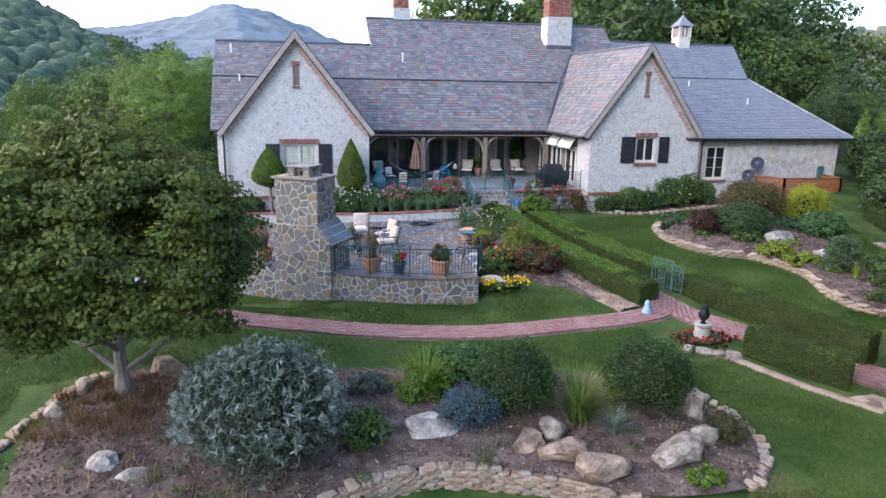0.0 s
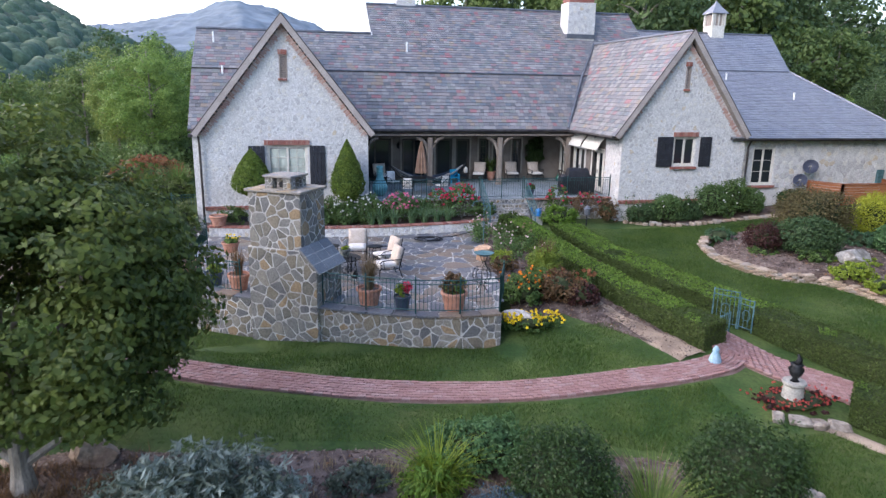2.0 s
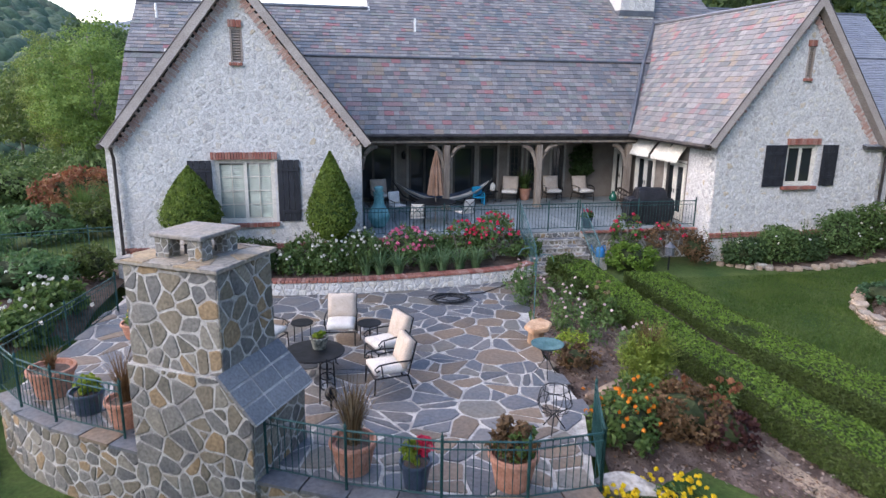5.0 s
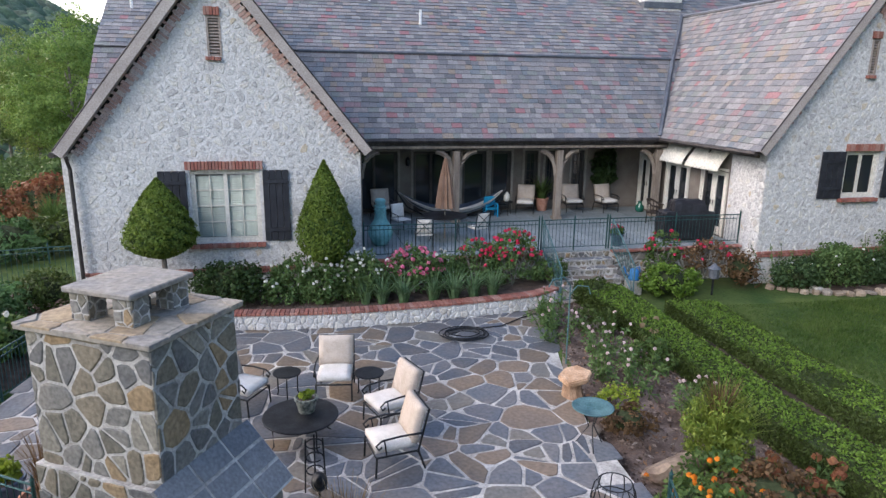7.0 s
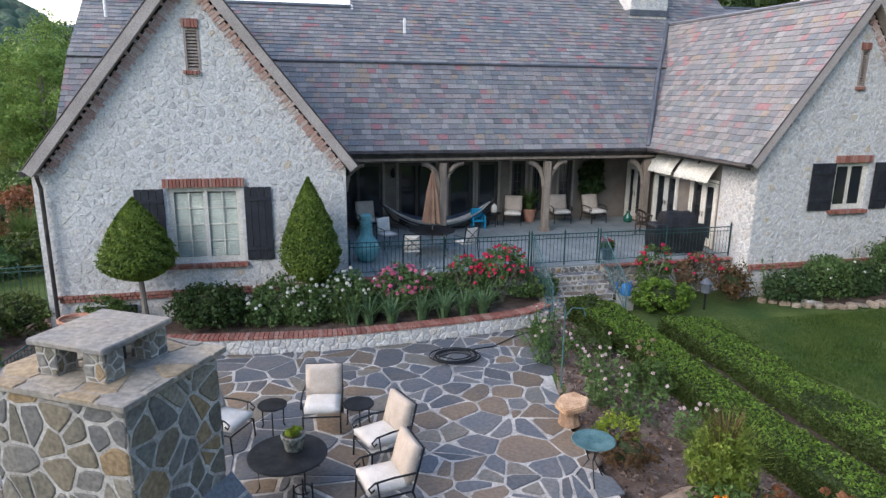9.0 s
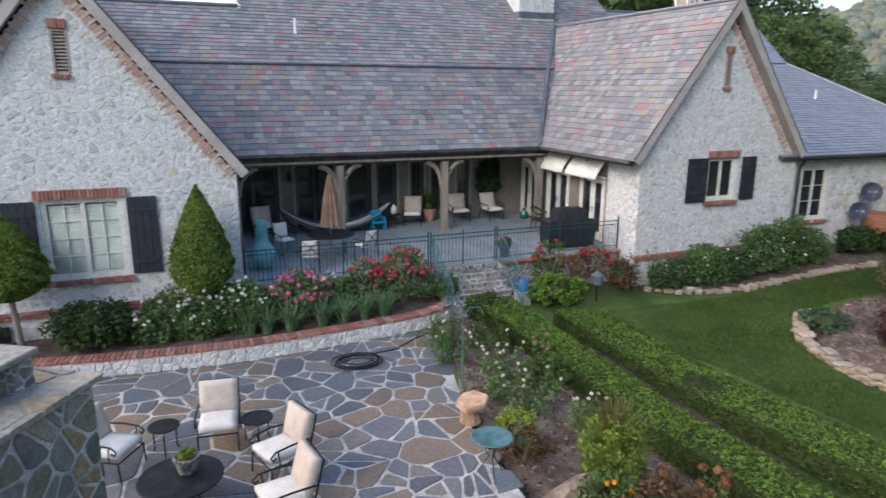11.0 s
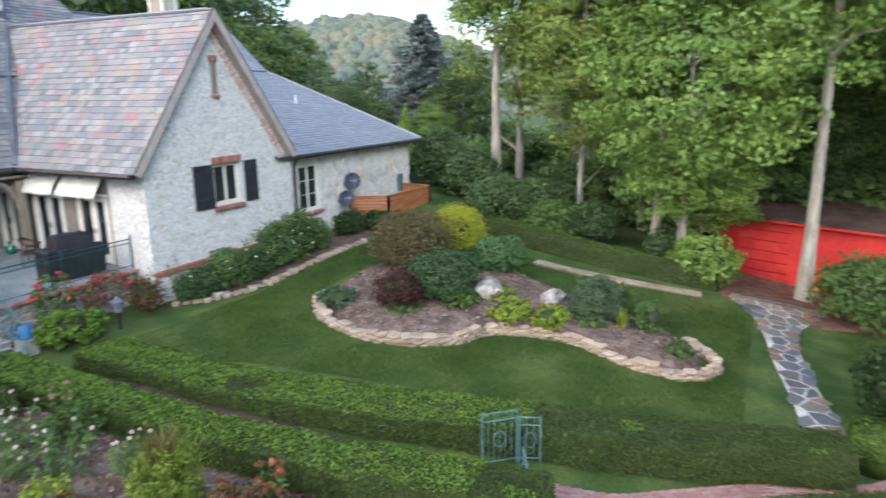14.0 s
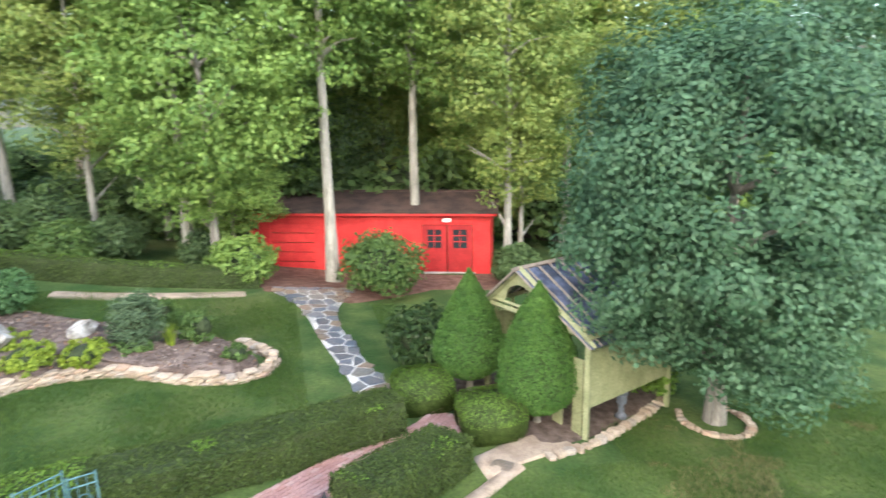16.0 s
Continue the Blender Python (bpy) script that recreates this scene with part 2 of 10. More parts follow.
dry_patches(M_LAWN, (0.115, 0.115, 0.042), 0.22, 0.55, 0.76)
M_BARK = surface("tree_bark", (0.17, 0.15, 0.125), (0.29, 0.265, 0.23), 2.5, 18, 0.95, 0.9, stretch=(3, 3, 0.5))
M_BARKP = surface("pale_tree_bark", (0.20, 0.185, 0.155), (0.35, 0.325, 0.28), 2.5, 14, 0.95, 0.8, stretch=(3, 3, 0.5))
M_FOREST = foliage("forest_leaves", (0.075, 0.145, 0.034), (0.145, 0.245, 0.055), (0.24, 0.34, 0.082), scale=0.35)
M_FORESTY = foliage("yellowing_leaves", (0.085, 0.15, 0.034), (0.16, 0.24, 0.055), (0.27, 0.31, 0.080), scale=0.35)
M_FORESTF = foliage("distant_leaves", (0.055, 0.098, 0.028), (0.10, 0.160, 0.045), (0.17, 0.225, 0.065), scale=0.35)
M_FORESTD = foliage("dark_leaves", (0.038, 0.070, 0.028), (0.066, 0.112, 0.042), (0.11, 0.165, 0.06), scale=0.4)
M_MAPLE = foliage("maple_leaves", (0.024, 0.044, 0.012), (0.055, 0.088, 0.021), (0.15, 0.185, 0.040), scale=0.7)
M_PEAR = foliage("grey_green_leaves", (0.030, 0.075, 0.034), (0.060, 0.130, 0.062), (0.115, 0.200, 0.105), scale=0.8)
M_HEDGE = foliage("boxwood_leaves", (0.036, 0.060, 0.013), (0.056, 0.088, 0.020), (0.082, 0.118, 0.028), scale=2.5)
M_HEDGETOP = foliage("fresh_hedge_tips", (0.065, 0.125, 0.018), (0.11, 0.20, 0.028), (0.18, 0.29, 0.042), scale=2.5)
M_HOLLY = foliage("dark_holly_leaves", (0.020, 0.042, 0.014), (0.036, 0.070, 0.020), (0.062, 0.105, 0.032), rough=0.4, scale=3)
M_SILVER = foliage("silver_green_leaves", (0.12, 0.16, 0.13), (0.22, 0.27, 0.225), (0.36, 0.41, 0.36), scale=3)
M_SILVERD = foliage("dark_silver_leaves", (0.034, 0.052, 0.034), (0.080, 0.108, 0.076), (0.165, 0.20, 0.155), scale=3)
M_BLUEPLANT = foliage("blue_juniper_leaves", (0.040, 0.075, 0.095), (0.070, 0.12, 0.15), (0.12, 0.18, 0.21), scale=3)
M_LIMEPLANT = foliage("yellow_green_leaves", (0.09, 0.15, 0.018), (0.17, 0.25, 0.028), (0.30, 0.37, 0.045), scale=3)
M_GREENPLANT = foliage("garden_leaves", (0.040, 0.080, 0.022), (0.075, 0.135, 0.036), (0.13, 0.20, 0.055), scale=3)
M_CONE = foliage("bright_spruce_needles", (0.055, 0.125, 0.026), (0.080, 0.170, 0.034), (0.11, 0.21, 0.042), scale=2)
M_SPRUCE = foliage("dwarf_spruce_needles", (0.062, 0.105, 0.017), (0.115, 0.175, 0.027), (0.18, 0.25, 0.042), scale=3)
M_BLUESPRUCE = foliage("blue_spruce_needles", (0.065, 0.085, 0.080), (0.13, 0.155, 0.145), (0.24, 0.27, 0.25), scale=1)
M_IRIS = foliage("iris_leaves", (0.075, 0.15, 0.065), (0.13, 0.23, 0.10), (0.20, 0.30, 0.15), scale=3)
M_RUST = foliage("russet_plant", (0.075, 0.045, 0.022), (0.12, 0.075, 0.036), (0.18, 0.11, 0.055), scale=3)
M_HEATH = foliage("heather_leaves", (0.045, 0.05, 0.02), (0.075, 0.08, 0.035), (0.12, 0.115, 0.055), scale=3)
M_BURG = foliage("burgundy_leaves", (0.030, 0.012, 0.013), (0.055, 0.022, 0.022), (0.085, 0.036, 0.03), scale=3)
M_FERN = foliage("fern_leaves", (0.045, 0.10, 0.035), (0.075, 0.155, 0.055), (0.12, 0.22, 0.085), scale=3)
M_LILY = foliage("lily_leaves", (0.055, 0.10, 0.02), (0.095, 0.16, 0.03), (0.17, 0.23, 0.05), scale=3)
M_LILYG = foliage("cleome_leaves", (0.05, 0.10, 0.03), (0.09, 0.16, 0.05), (0.15, 0.23, 0.08), scale=3)
M_LIMESP = foliage("spirea_leaves", (0.095, 0.15, 0.022), (0.16, 0.235, 0.038), (0.26, 0.32, 0.06), scale=3)
M_PALEPINK = foliage("pale_pink_petals", (0.50, 0.34, 0.36), (0.62, 0.46, 0.47), (0.70, 0.58, 0.57), scale=5)
M_SPIREA = foliage("spirea_grey_leaves", (0.05, 0.085, 0.04), (0.085, 0.135, 0.068), (0.13, 0.185, 0.10), scale=3)
M_VIB = foliage("viburnum_leaves", (0.028, 0.060, 0.024), (0.052, 0.098, 0.038), (0.085, 0.14, 0.055), scale=3)
M_RUSTG = foliage("russet_green_leaves", (0.060, 0.052, 0.022), (0.10, 0.088, 0.038), (0.16, 0.135, 0.06), scale=3)
M_STRAW = foliage("dry_grass_blades", (0.16, 0.11, 0.06), (0.25, 0.18, 0.10), (0.34, 0.27, 0.17), scale=3)
M_SUMAC = foliage("sumac_red_leaves", (0.14, 0.045, 0.025), (0.23, 0.085, 0.045), (0.30, 0.15, 0.075), scale=2)
M_PINK = foliage("pink_petals", (0.50, 0.06, 0.16), (0.66, 0.12, 0.26), (0.78, 0.30, 0.42), scale=5)
M_REDFL = foliage("red_petals", (0.46, 0.010, 0.05), (0.62, 0.025, 0.085), (0.74, 0.07, 0.15), scale=5)
M_BEGONIA = foliage("begonia_petals", (0.26, 0.025, 0.022), (0.38, 0.05, 0.04), (0.48, 0.11, 0.09), scale=5)
M_YELLOW = foliage("yellow_petals", (0.62, 0.42, 0.01), (0.78, 0.56, 0.015), (0.85, 0.68, 0.03), scale=5)
M_ORANGE = foliage("orange_petals", (0.55, 0.12, 0.01), (0.70, 0.20, 0.015), (0.76, 0.30, 0.03), scale=5)
M_WHITEFL = foliage("white_petals", (0.55, 0.56, 0.50), (0.68, 0.68, 0.62), (0.78, 0.77, 0.72), scale=5)
# greens lightened and blued to carry the valley's haze
M_HILL = surface("haze_tinted_hillside", (0.052, 0.095, 0.070), (0.125, 0.175, 0.115), 0.05, 0.3, 0.95, 0.0)
# warm tan paints low sunlight on the hill, blue-green paints haze
M_HILLW = surface("sun_and_haze_hillside", (0.075, 0.105, 0.085), (0.17, 0.165, 0.10), 0.02, 0.12, 0.95, 0.0)
# aerial haze is mixed into this pale blue base colour
M_FARHILL = surface("haze_blue_mountain", (0.13, 0.165, 0.20), (0.16, 0.195, 0.225), 0.004, 0.03, 1.0, 0.0)

# ---- helpers ----
BASE = {}
V3 = Vector


def thing(name, label, category, at=(0, 0, 0), group="", kind=""):
    e = new(name)
    e.location = at
    BASE[e] = Vector(at)
    return tagged(e, label, category, group, kind)


def link_mesh(name, me, parent, material, label="", kind=""):
    if material is not None and not me.materials:
        me.materials.append(material)
    ob = new(name, me)
    if parent is not None:
        ob.parent = parent
        BASE[ob] = BASE.get(parent, Vector((0, 0, 0)))
    if label:
        ob["label"] = label
    if kind:
        ob["kind"] = kind
    return ob


def part(name, bm, material, parent, label="", smooth=False, kind=""):
    """One bmesh, drawn in world places, as one mesh under a thing or a part."""
    if parent is not None and BASE.get(parent, Vector()).length:
        bmesh.ops.translate(bm, verts=bm.verts, vec=-BASE[parent])
    me = bpy.data.meshes.new(name)
    bm.to_mesh(me)
    bm.free()
    if smooth:
        me.polygons.foreach_set("use_smooth", [True] * len(me.polygons))
    return link_mesh(name, me, parent, material, label, kind)


def solid(name, verts, faces, material, parent, label="", smooth=False, kind=""):
    """A mesh from corner lists built in code."""
    off = BASE.get(parent, Vector()) if parent is not None else Vector()
    v = np.asarray(verts, dtype=np.float64).reshape(-1, 3) - np.array(off)
    me = bpy.data.meshes.new(name)
    me.from_pydata(v.tolist(), [], faces)
    if smooth:
        me.polygons.foreach_set("use_smooth", [True] * len(me.polygons))
    return link_mesh(name, me, parent, material, label, kind)


def box(bm, x0, x1, y0, y1, z0, z1, m=None, bevel=0.0):
    r = bmesh.ops.create_cube(bm, size=1)
    vs = r["verts"]
    bmesh.ops.scale(bm, verts=vs, vec=(x1 - x0, y1 - y0, z1 - z0))
    bmesh.ops.translate(bm, verts=vs, vec=((x0 + x1) / 2, (y0 + y1) / 2, (z0 + z1) / 2))
    if bevel:
        es = list({e for v in vs for e in v.link_edges})
        r2 = bmesh.ops.bevel(bm, geom=es, offset=bevel, segments=1, affect="EDGES")
        vs = list({v for v in r2["verts"]} | {v for v in vs if v.is_valid})
    if m is not None:
        bmesh.ops.transform(bm, matrix=m, verts=vs)
    return vs


def boxed(x0, x1, y0, y1, z0, z1, m=None, bevel=0.0):
    bm = bmesh.new()
    box(bm, x0, x1, y0, y1, z0, z1, m, bevel)
    return bm


def prism(bm, poly, z0, z1):
    """A plan outline (counter-clockwise) drawn up from z0 to z1."""
    lo = [bm.verts.new((x, y, z0)) for x, y in poly]
    hi = [bm.verts.new((x, y, z1)) for x, y in poly]
    n = len(poly)
    bm.faces.new(hi)
    bm.faces.new(lo[::-1])
    for i in range(n):
        bm.faces.new((lo[i], lo[(i + 1) % n], hi[(i + 1) % n], hi[i]))


def slab(bm, pts, thick):
    """A flat outline in space, thickened against its normal."""
    p = [Vector(q) for q in pts]
    n = (p[1] - p[0]).cross(p[2] - p[0]).normalized()
    hi = [bm.verts.new(q) for q in p]
    lo = [bm.verts.new(q - n * thick) for q in p]
    k = len(p)
    bm.faces.new(hi)
    bm.faces.new(lo[::-1])
    for i in range(k):
        bm.faces.new((lo[i], lo[(i + 1) % k], hi[(i + 1) % k], hi[i]))


def tube(bm, pts, radii, sides=8, cap=True):
    """A tube along points, with a radius at each."""
    pts = [Vector(p) for p in pts]
    rings = []
    for i, p in enumerate(pts):
        d = (pts[min(i + 1, len(pts) - 1)] - pts[max(i - 1, 0)]).normalized()
        a = d.cross(Vector((0, 0, 1)) if abs(d.z) < 0.9 else Vector((1, 0, 0))).normalized()
        b = d.cross(a)
        r = radii[i] if not isinstance(radii, (int, float)) else radii
        rings.append([bm.verts.new(p + (a * math.cos(k * 2 * math.pi / sides) + b * math.sin(k * 2 * math.pi / sides)) * r) for k in range(sides)])
    for r0, r1 in zip(rings, rings[1:]):
        for k in range(sides):
            bm.faces.new((r0[k], r0[(k + 1) % sides], r1[(k + 1) % sides], r1[k]))
    if cap:
        bm.faces.new(rings[0][::-1])
        bm.faces.new(rings[-1])


def lathe(bm, profile, sides=20, m=None):
    """Radius and height pairs, turned round the z axis."""
    rings = []
    for r, z in profile:
        rings.append([bm.verts.new((max(r, 0.001) * math.cos(k * 2 * math.pi / sides), max(r, 0.001) * math.sin(k * 2 * math.pi / sides), z)) for k in range(sides)])
    for r0, r1 in zip(rings, rings[1:]):
        for k in range(sides):
            bm.faces.new((r0[k], r0[(k + 1) % sides], r1[(k + 1) % sides], r1[k]))
    bm.faces.new(rings[0][::-1])
    bm.faces.new(rings[-1])
    if m is not None:
        bmesh.ops.transform(bm, matrix=m, verts=[v for r in rings for v in r])


def clip(poly, nx, ny, d):
    """Keep the side of a flat outline where nx*u + ny*v <= d."""
    out = []
    for i in range(len(poly)):
        a, b = poly[i], poly[(i + 1) % len(poly)]
        da, db = nx * a[0] + ny * a[1] - d, nx * b[0] + ny * b[1] - d
        if da <= 0:
            out.append(a)
        if (da < 0 < db) or (db < 0 < da):
            t = da / (da - db)
            out.append((a[0] + (b[0] - a[0]) * t, a[1] + (b[1] - a[1]) * t))
    return out


def cells(region, size, gap, seed, squash=1.0, holes=(), jitter=0.42, drop=0.0):
    """Random stones in a flat convex outline (counter-clockwise): outlines with a joint between them."""
    rng = random.Random(seed)
    us, vs = [p[0] for p in region], [p[1] for p in region]
    sv = size * squash
    seeds, grid = [], {}
    rows = int((max(vs) - min(vs)) / sv) + 3
    cols = int((max(us) - min(us)) / size) + 3
    for j in range(-1, rows):
        for i in range(-1, cols):
            u = min(us) + (i + 0.5 * (j % 2)) * size + rng.uniform(-jitter, jitter) * size
            v = min(vs) + j * sv + rng.uniform(-jitter, jitter) * sv
            if rng.random() < drop:
                continue
            grid.setdefault((i, j), []).append(len(seeds))
            seeds.append((u, v, i, j))
    edges = []
    for k in range(len(region)):
        a, b = region[k], region[(k + 1) % len(region)]
        ex, ey = b[0] - a[0], b[1] - a[1]
        l = math.hypot(ex, ey)
        nx, ny = ey / l, -ex / l
        edges.append((nx, ny, nx * a[0] + ny * a[1]))
    out = []
    for u, v, i, j in seeds:
        if any(nx * u + ny * v - d > size for nx, ny, d in edges):
            continue
        if any(a < u < b and c < v < e for a, b, c, e in holes):
            continue
        poly = [(u - 2 * size, v - 2 * sv), (u + 2 * size, v - 2 * sv), (u + 2 * size, v + 2 * sv), (u - 2 * size, v + 2 * sv)]
        for di in (0, -1, 1, -2, 2, -3, 3):
            for dj in (0, -1, 1, -2, 2, -3, 3):
                for k in grid.get((i + di, j + dj), ()):
                    pu, pv = seeds[k][:2]
                    if (pu, pv) == (u, v):
                        continue
                    nx, ny = pu - u, pv - v
                    l = math.hypot(nx, ny)
                    nx, ny = nx / l, ny / l
                    poly = clip(poly, nx, ny, nx * (u + pu) / 2 + ny * (v + pv) / 2 - gap / 2)
                    if len(poly) < 3:
                        break
                if len(poly) < 3:
                    break
        for nx, ny, d in edges:
            if len(poly) >= 3:
                poly = clip(poly, nx, ny, d)
        for a, b, c, e in holes:
            if len(poly) < 3:
                break
            sides = [(a - u, (1, 0, a)), (u - b, (-1, 0, -b)), (c - v, (0, 1, c)), (v - e, (0, -1, -e))]
            if max(p[0] for p in poly) > a and min(p[0] for p in poly) < b and max(p[1] for p in poly) > c and min(p[1] for p in poly) < e:
                poly = clip(poly, *max(sides)[1])
        if len(poly) >= 3:
            area = abs(sum(poly[k][0] * poly[(k + 1) % len(poly)][1] - poly[(k + 1) % len(poly)][0] * poly[k][1] for k in range(len(poly)))) / 2
            if area > 0.06 * size * sv:
                out.append(poly)
    return out


def inset(poly, g):
    """A convex outline drawn in by g on all sides."""
    out = poly
    for i in range(len(poly)):
        a, b = poly[i], poly[(i + 1) % len(poly)]
        l = math.hypot(b[0] - a[0], b[1] - a[1])
        if l < 1e-6 or len(out) < 3:
            continue
        nx, ny = (b[1] - a[1]) / l, -(b[0] - a[0]) / l
        out = clip(out, nx, ny, nx * a[0] + ny * a[1] - g)
    return out


def area_of(poly):
    return abs(sum(poly[k][0] * poly[(k + 1) % len(poly)][1] - poly[(k + 1) % len(poly)][0] * poly[k][1] for k in range(len(poly)))) / 2


def nibble(poly, rng, share=0.75):
    """Corners broken off here and there."""
    out = []
    n = len(poly)
    for i in range(n):
        p, a, b = poly[i], poly[i - 1], poly[(i + 1) % n]
        if rng.random() < share:
            f, g = rng.uniform(0.10, 0.30), rng.uniform(0.10, 0.30)
            out += [(p[0] + (a[0] - p[0]) * f, p[1] + (a[1] - p[1]) * f), (p[0] + (b[0] - p[0]) * g, p[1] + (b[1] - p[1]) * g)]
        else:
            out.append(p)
    return out


def crazy(region, size, gap, seed, spread=2.0, skew=0.22):
    """Broken stones of many sizes: a convex outline split again and again by slanting joints."""
    rng = random.Random(seed)
    todo, out = [region], []
    while todo:
        p = todo.pop()
        if len(p) < 3:
            continue
        area = area_of(p)
        if area < size * size * math.exp(rng.uniform(-spread * 0.6, spread * 0.45)) or area < 0.12 * size * size:
            q = inset(p, gap * rng.uniform(0.3, 0.7))
            if len(q) >= 3 and area_of(q) > 0.04 * size * size:
                out.append(nibble(q, rng))
            continue
        cx, cy = sum(v[0] for v in p) / len(p), sum(v[1] for v in p) / len(p)
        far = max(p, key=lambda v: math.hypot(v[0] - cx, v[1] - cy))
        a = math.atan2(far[1] - cy, far[0] - cx) + rng.gauss(0, skew)
        reach = math.hypot(far[0] - cx, far[1] - cy) * rng.uniform(-0.28, 0.28)
        nx, ny = math.cos(a), math.sin(a)
        d = nx * cx + ny * cy + reach
        todo += [clip(p, nx, ny, d), clip(p, -nx, -ny, -d)]
    return out


def rubble(region, size, gap, seed, squash):
    """Chunky stones of uneven size with broken corners."""
    rng = random.Random(seed)
    return [nibble(p, rng, 0.7) for p in cells(region, size, gap, seed, squash, jitter=0.55, drop=0.32)]


def stone_shape(poly, height, bevel, place):
    """Corners and faces of one stone; place turns (u, v, w) into a point."""
    cu = sum(p[0] for p in poly) / len(poly)
    cv = sum(p[1] for p in poly) / len(poly)
    n = len(poly)
    reach = [max(math.hypot(p[0] - cu, p[1] - cv), 1e-4) for p in poly]
    ins = [(cu + (p[0] - cu) * max(0.3, 1 - bevel / r), cv + (p[1] - cv) * max(0.3, 1 - bevel / r)) for p, r in zip(poly, reach)]
    verts = [place(p[0], p[1], -0.015) for p in poly] + [place(p[0], p[1], height - bevel * 0.6) for p in poly] + [place(p[0], p[1], height) for p in ins]
    faces = []
    for a in (0, n):
        for i in range(n):
            faces.append((a + i, a + (i + 1) % n, a + n + (i + 1) % n, a + n + i))
    faces.append(tuple(range(2 * n, 3 * n)))
    return verts, faces


def stonework(name, polys, place, material, parent, seed, height=0.03, bevel=0.025, single=300, key=None, label=""):
    """Stones as pieces: the first ones single, the rest joined."""
    rng = random.Random(seed)
    if key:
        polys = sorted(polys, key=key)
    jv, jf = [], []
    for k, poly in enumerate(polys):
        v, f = stone_shape(poly, height * rng.uniform(0.6, 1.4), bevel, place)
        if k < single:
            c = sum((Vector(q) for q in v), Vector()) / len(v)
            me = bpy.data.meshes.new(name)
            me.from_pydata([tuple(Vector(q) - c) for q in v], [], f)
            ob = link_mesh(name, me, parent, material)
            ob.location = c - BASE.get(parent, Vector())
        else:
            o = len(jv)
            jv += [tuple(q) for q in v]
            jf += [tuple(i + o for i in g) for g in f]
    if jv:
        solid(name + "_field", jv, jf, material, parent, label, kind="stuff")


def smooth(a, b, x):
    t = min(1.0, max(0.0, (x - a) / (b - a)))
    return t * t * (3 - 2 * t)


def ground_z(x, y):
    """Height of the land: it falls from the house towards the garden's foot."""
    z = -1.55 + 0.1083 * (y - 24) if y > 24 else -1.55 - 0.05 * (24 - y)
    z = min(z, 0.0)
    z += 0.085 * max(0.0, min(x, 42) - 26) * smooth(36, 43, y)
    z += 0.2 * smooth(12, 18, x) * (1 - smooth(19.5, 22.5, x)) * smooth(22, 26, y) * (1 - smooth(30, 33, y))
    z -= 0.45 * smooth(35, 40, x) * (1 - smooth(29, 34, y)) * smooth(20, 24, y)
    if 2.5 < x < 15.3 and 29.4 < y < 38.5:
        low = float(np.interp(x, [4, 6.4, 7.7, 8.8, 10, 11.5, 13, 14.4], [-1.25, -1.26, -1.22, -1.06, -0.96, -0.90, -0.88, -1.0]))
        verge = float(np.interp(x, [4, 5.7, 7.1, 8.4, 9.8, 11.1, 12.5, 13.8, 15.2], [32.6, 31.9, 31.3, 30.8, 30.35, 30.0, 29.75, 29.55, 29.4]))
        z += min(0.0, low - z) * smooth(verge, verge + 2.4, y) * (1 - smooth(37.2, 38.5, y)) * (1 - smooth(14.5, 15.3, x)) * smooth(2.5, 4.5, x)
    if x < 3:
        z -= 0.13 * (3 - x) * smooth(3, -8, x) if x > -30 else 4.29
    far = max(abs(x - 15) - 60, abs(y - 35) - 60, 0)
    z = max(z, -4.5) - 0.02 * min(far, 100)
    return z
# ---- ground ----
def ground():
    xs = np.concatenate([np.array([-900, -500, -300, -180, -110, -70, -45, -30]), np.arange(-20, 60.1, 1.0), np.array([68, 80, 100, 130, 180, 260, 400, 700, 1200])])
    ys = np.concatenate([np.array([-400, -200, -100, -60, -35, -20, -10, 0, 6]), np.arange(12, 62.1, 1.0), np.array([70, 85, 110, 150, 220, 350, 600, 1000, 1600])])
    vs, fs = [], []
    for y in ys:
        for x in xs:
            z = ground_z(x, y)
            if 4.6 < x < 15.2 and 32.6 < y < 47:
                z = min(z, -0.4)
            if 7.5 < x < 14.5 and y < 23.5:
                z -= 0.42
            vs.append((x, y, z + 0.03 * noise.noise(Vector((x * 0.3, y * 0.3, 0)))))
    w = len(xs)
    for j in range(len(ys) - 1):
        for i in range(w - 1):
            a = j * w + i
            fs.append((a, a + 1, a + w + 1, a + w))
    return tagged(solid("ground", vs, fs, M_LAWN, None, smooth=True), "mown green lawn on gently falling land", "lawn", kind="structure")


ground()

# ---- house ----
house = thing("house", "limewashed stone house with slate roofs and brick trim", "house", (17, 46, 0))


def outside(region, holes):
    """A convex outline less its holes, as convex pieces."""
    polys = [region]
    for a, b, c, d in holes:
        nxt = []
        for p in polys:
            for k, (nx, ny, e) in enumerate(((1, 0, a), (-1, 0, -b), (0, 1, c), (0, -1, -d))):
                q = clip(p, nx, ny, e)
                if k >= 2:
                    q = clip(clip(q, -1, 0, -a), 1, 0, b) if len(q) >= 3 else q
                if len(q) >= 3:
                    nxt.append(q)
        polys = nxt
    return polys


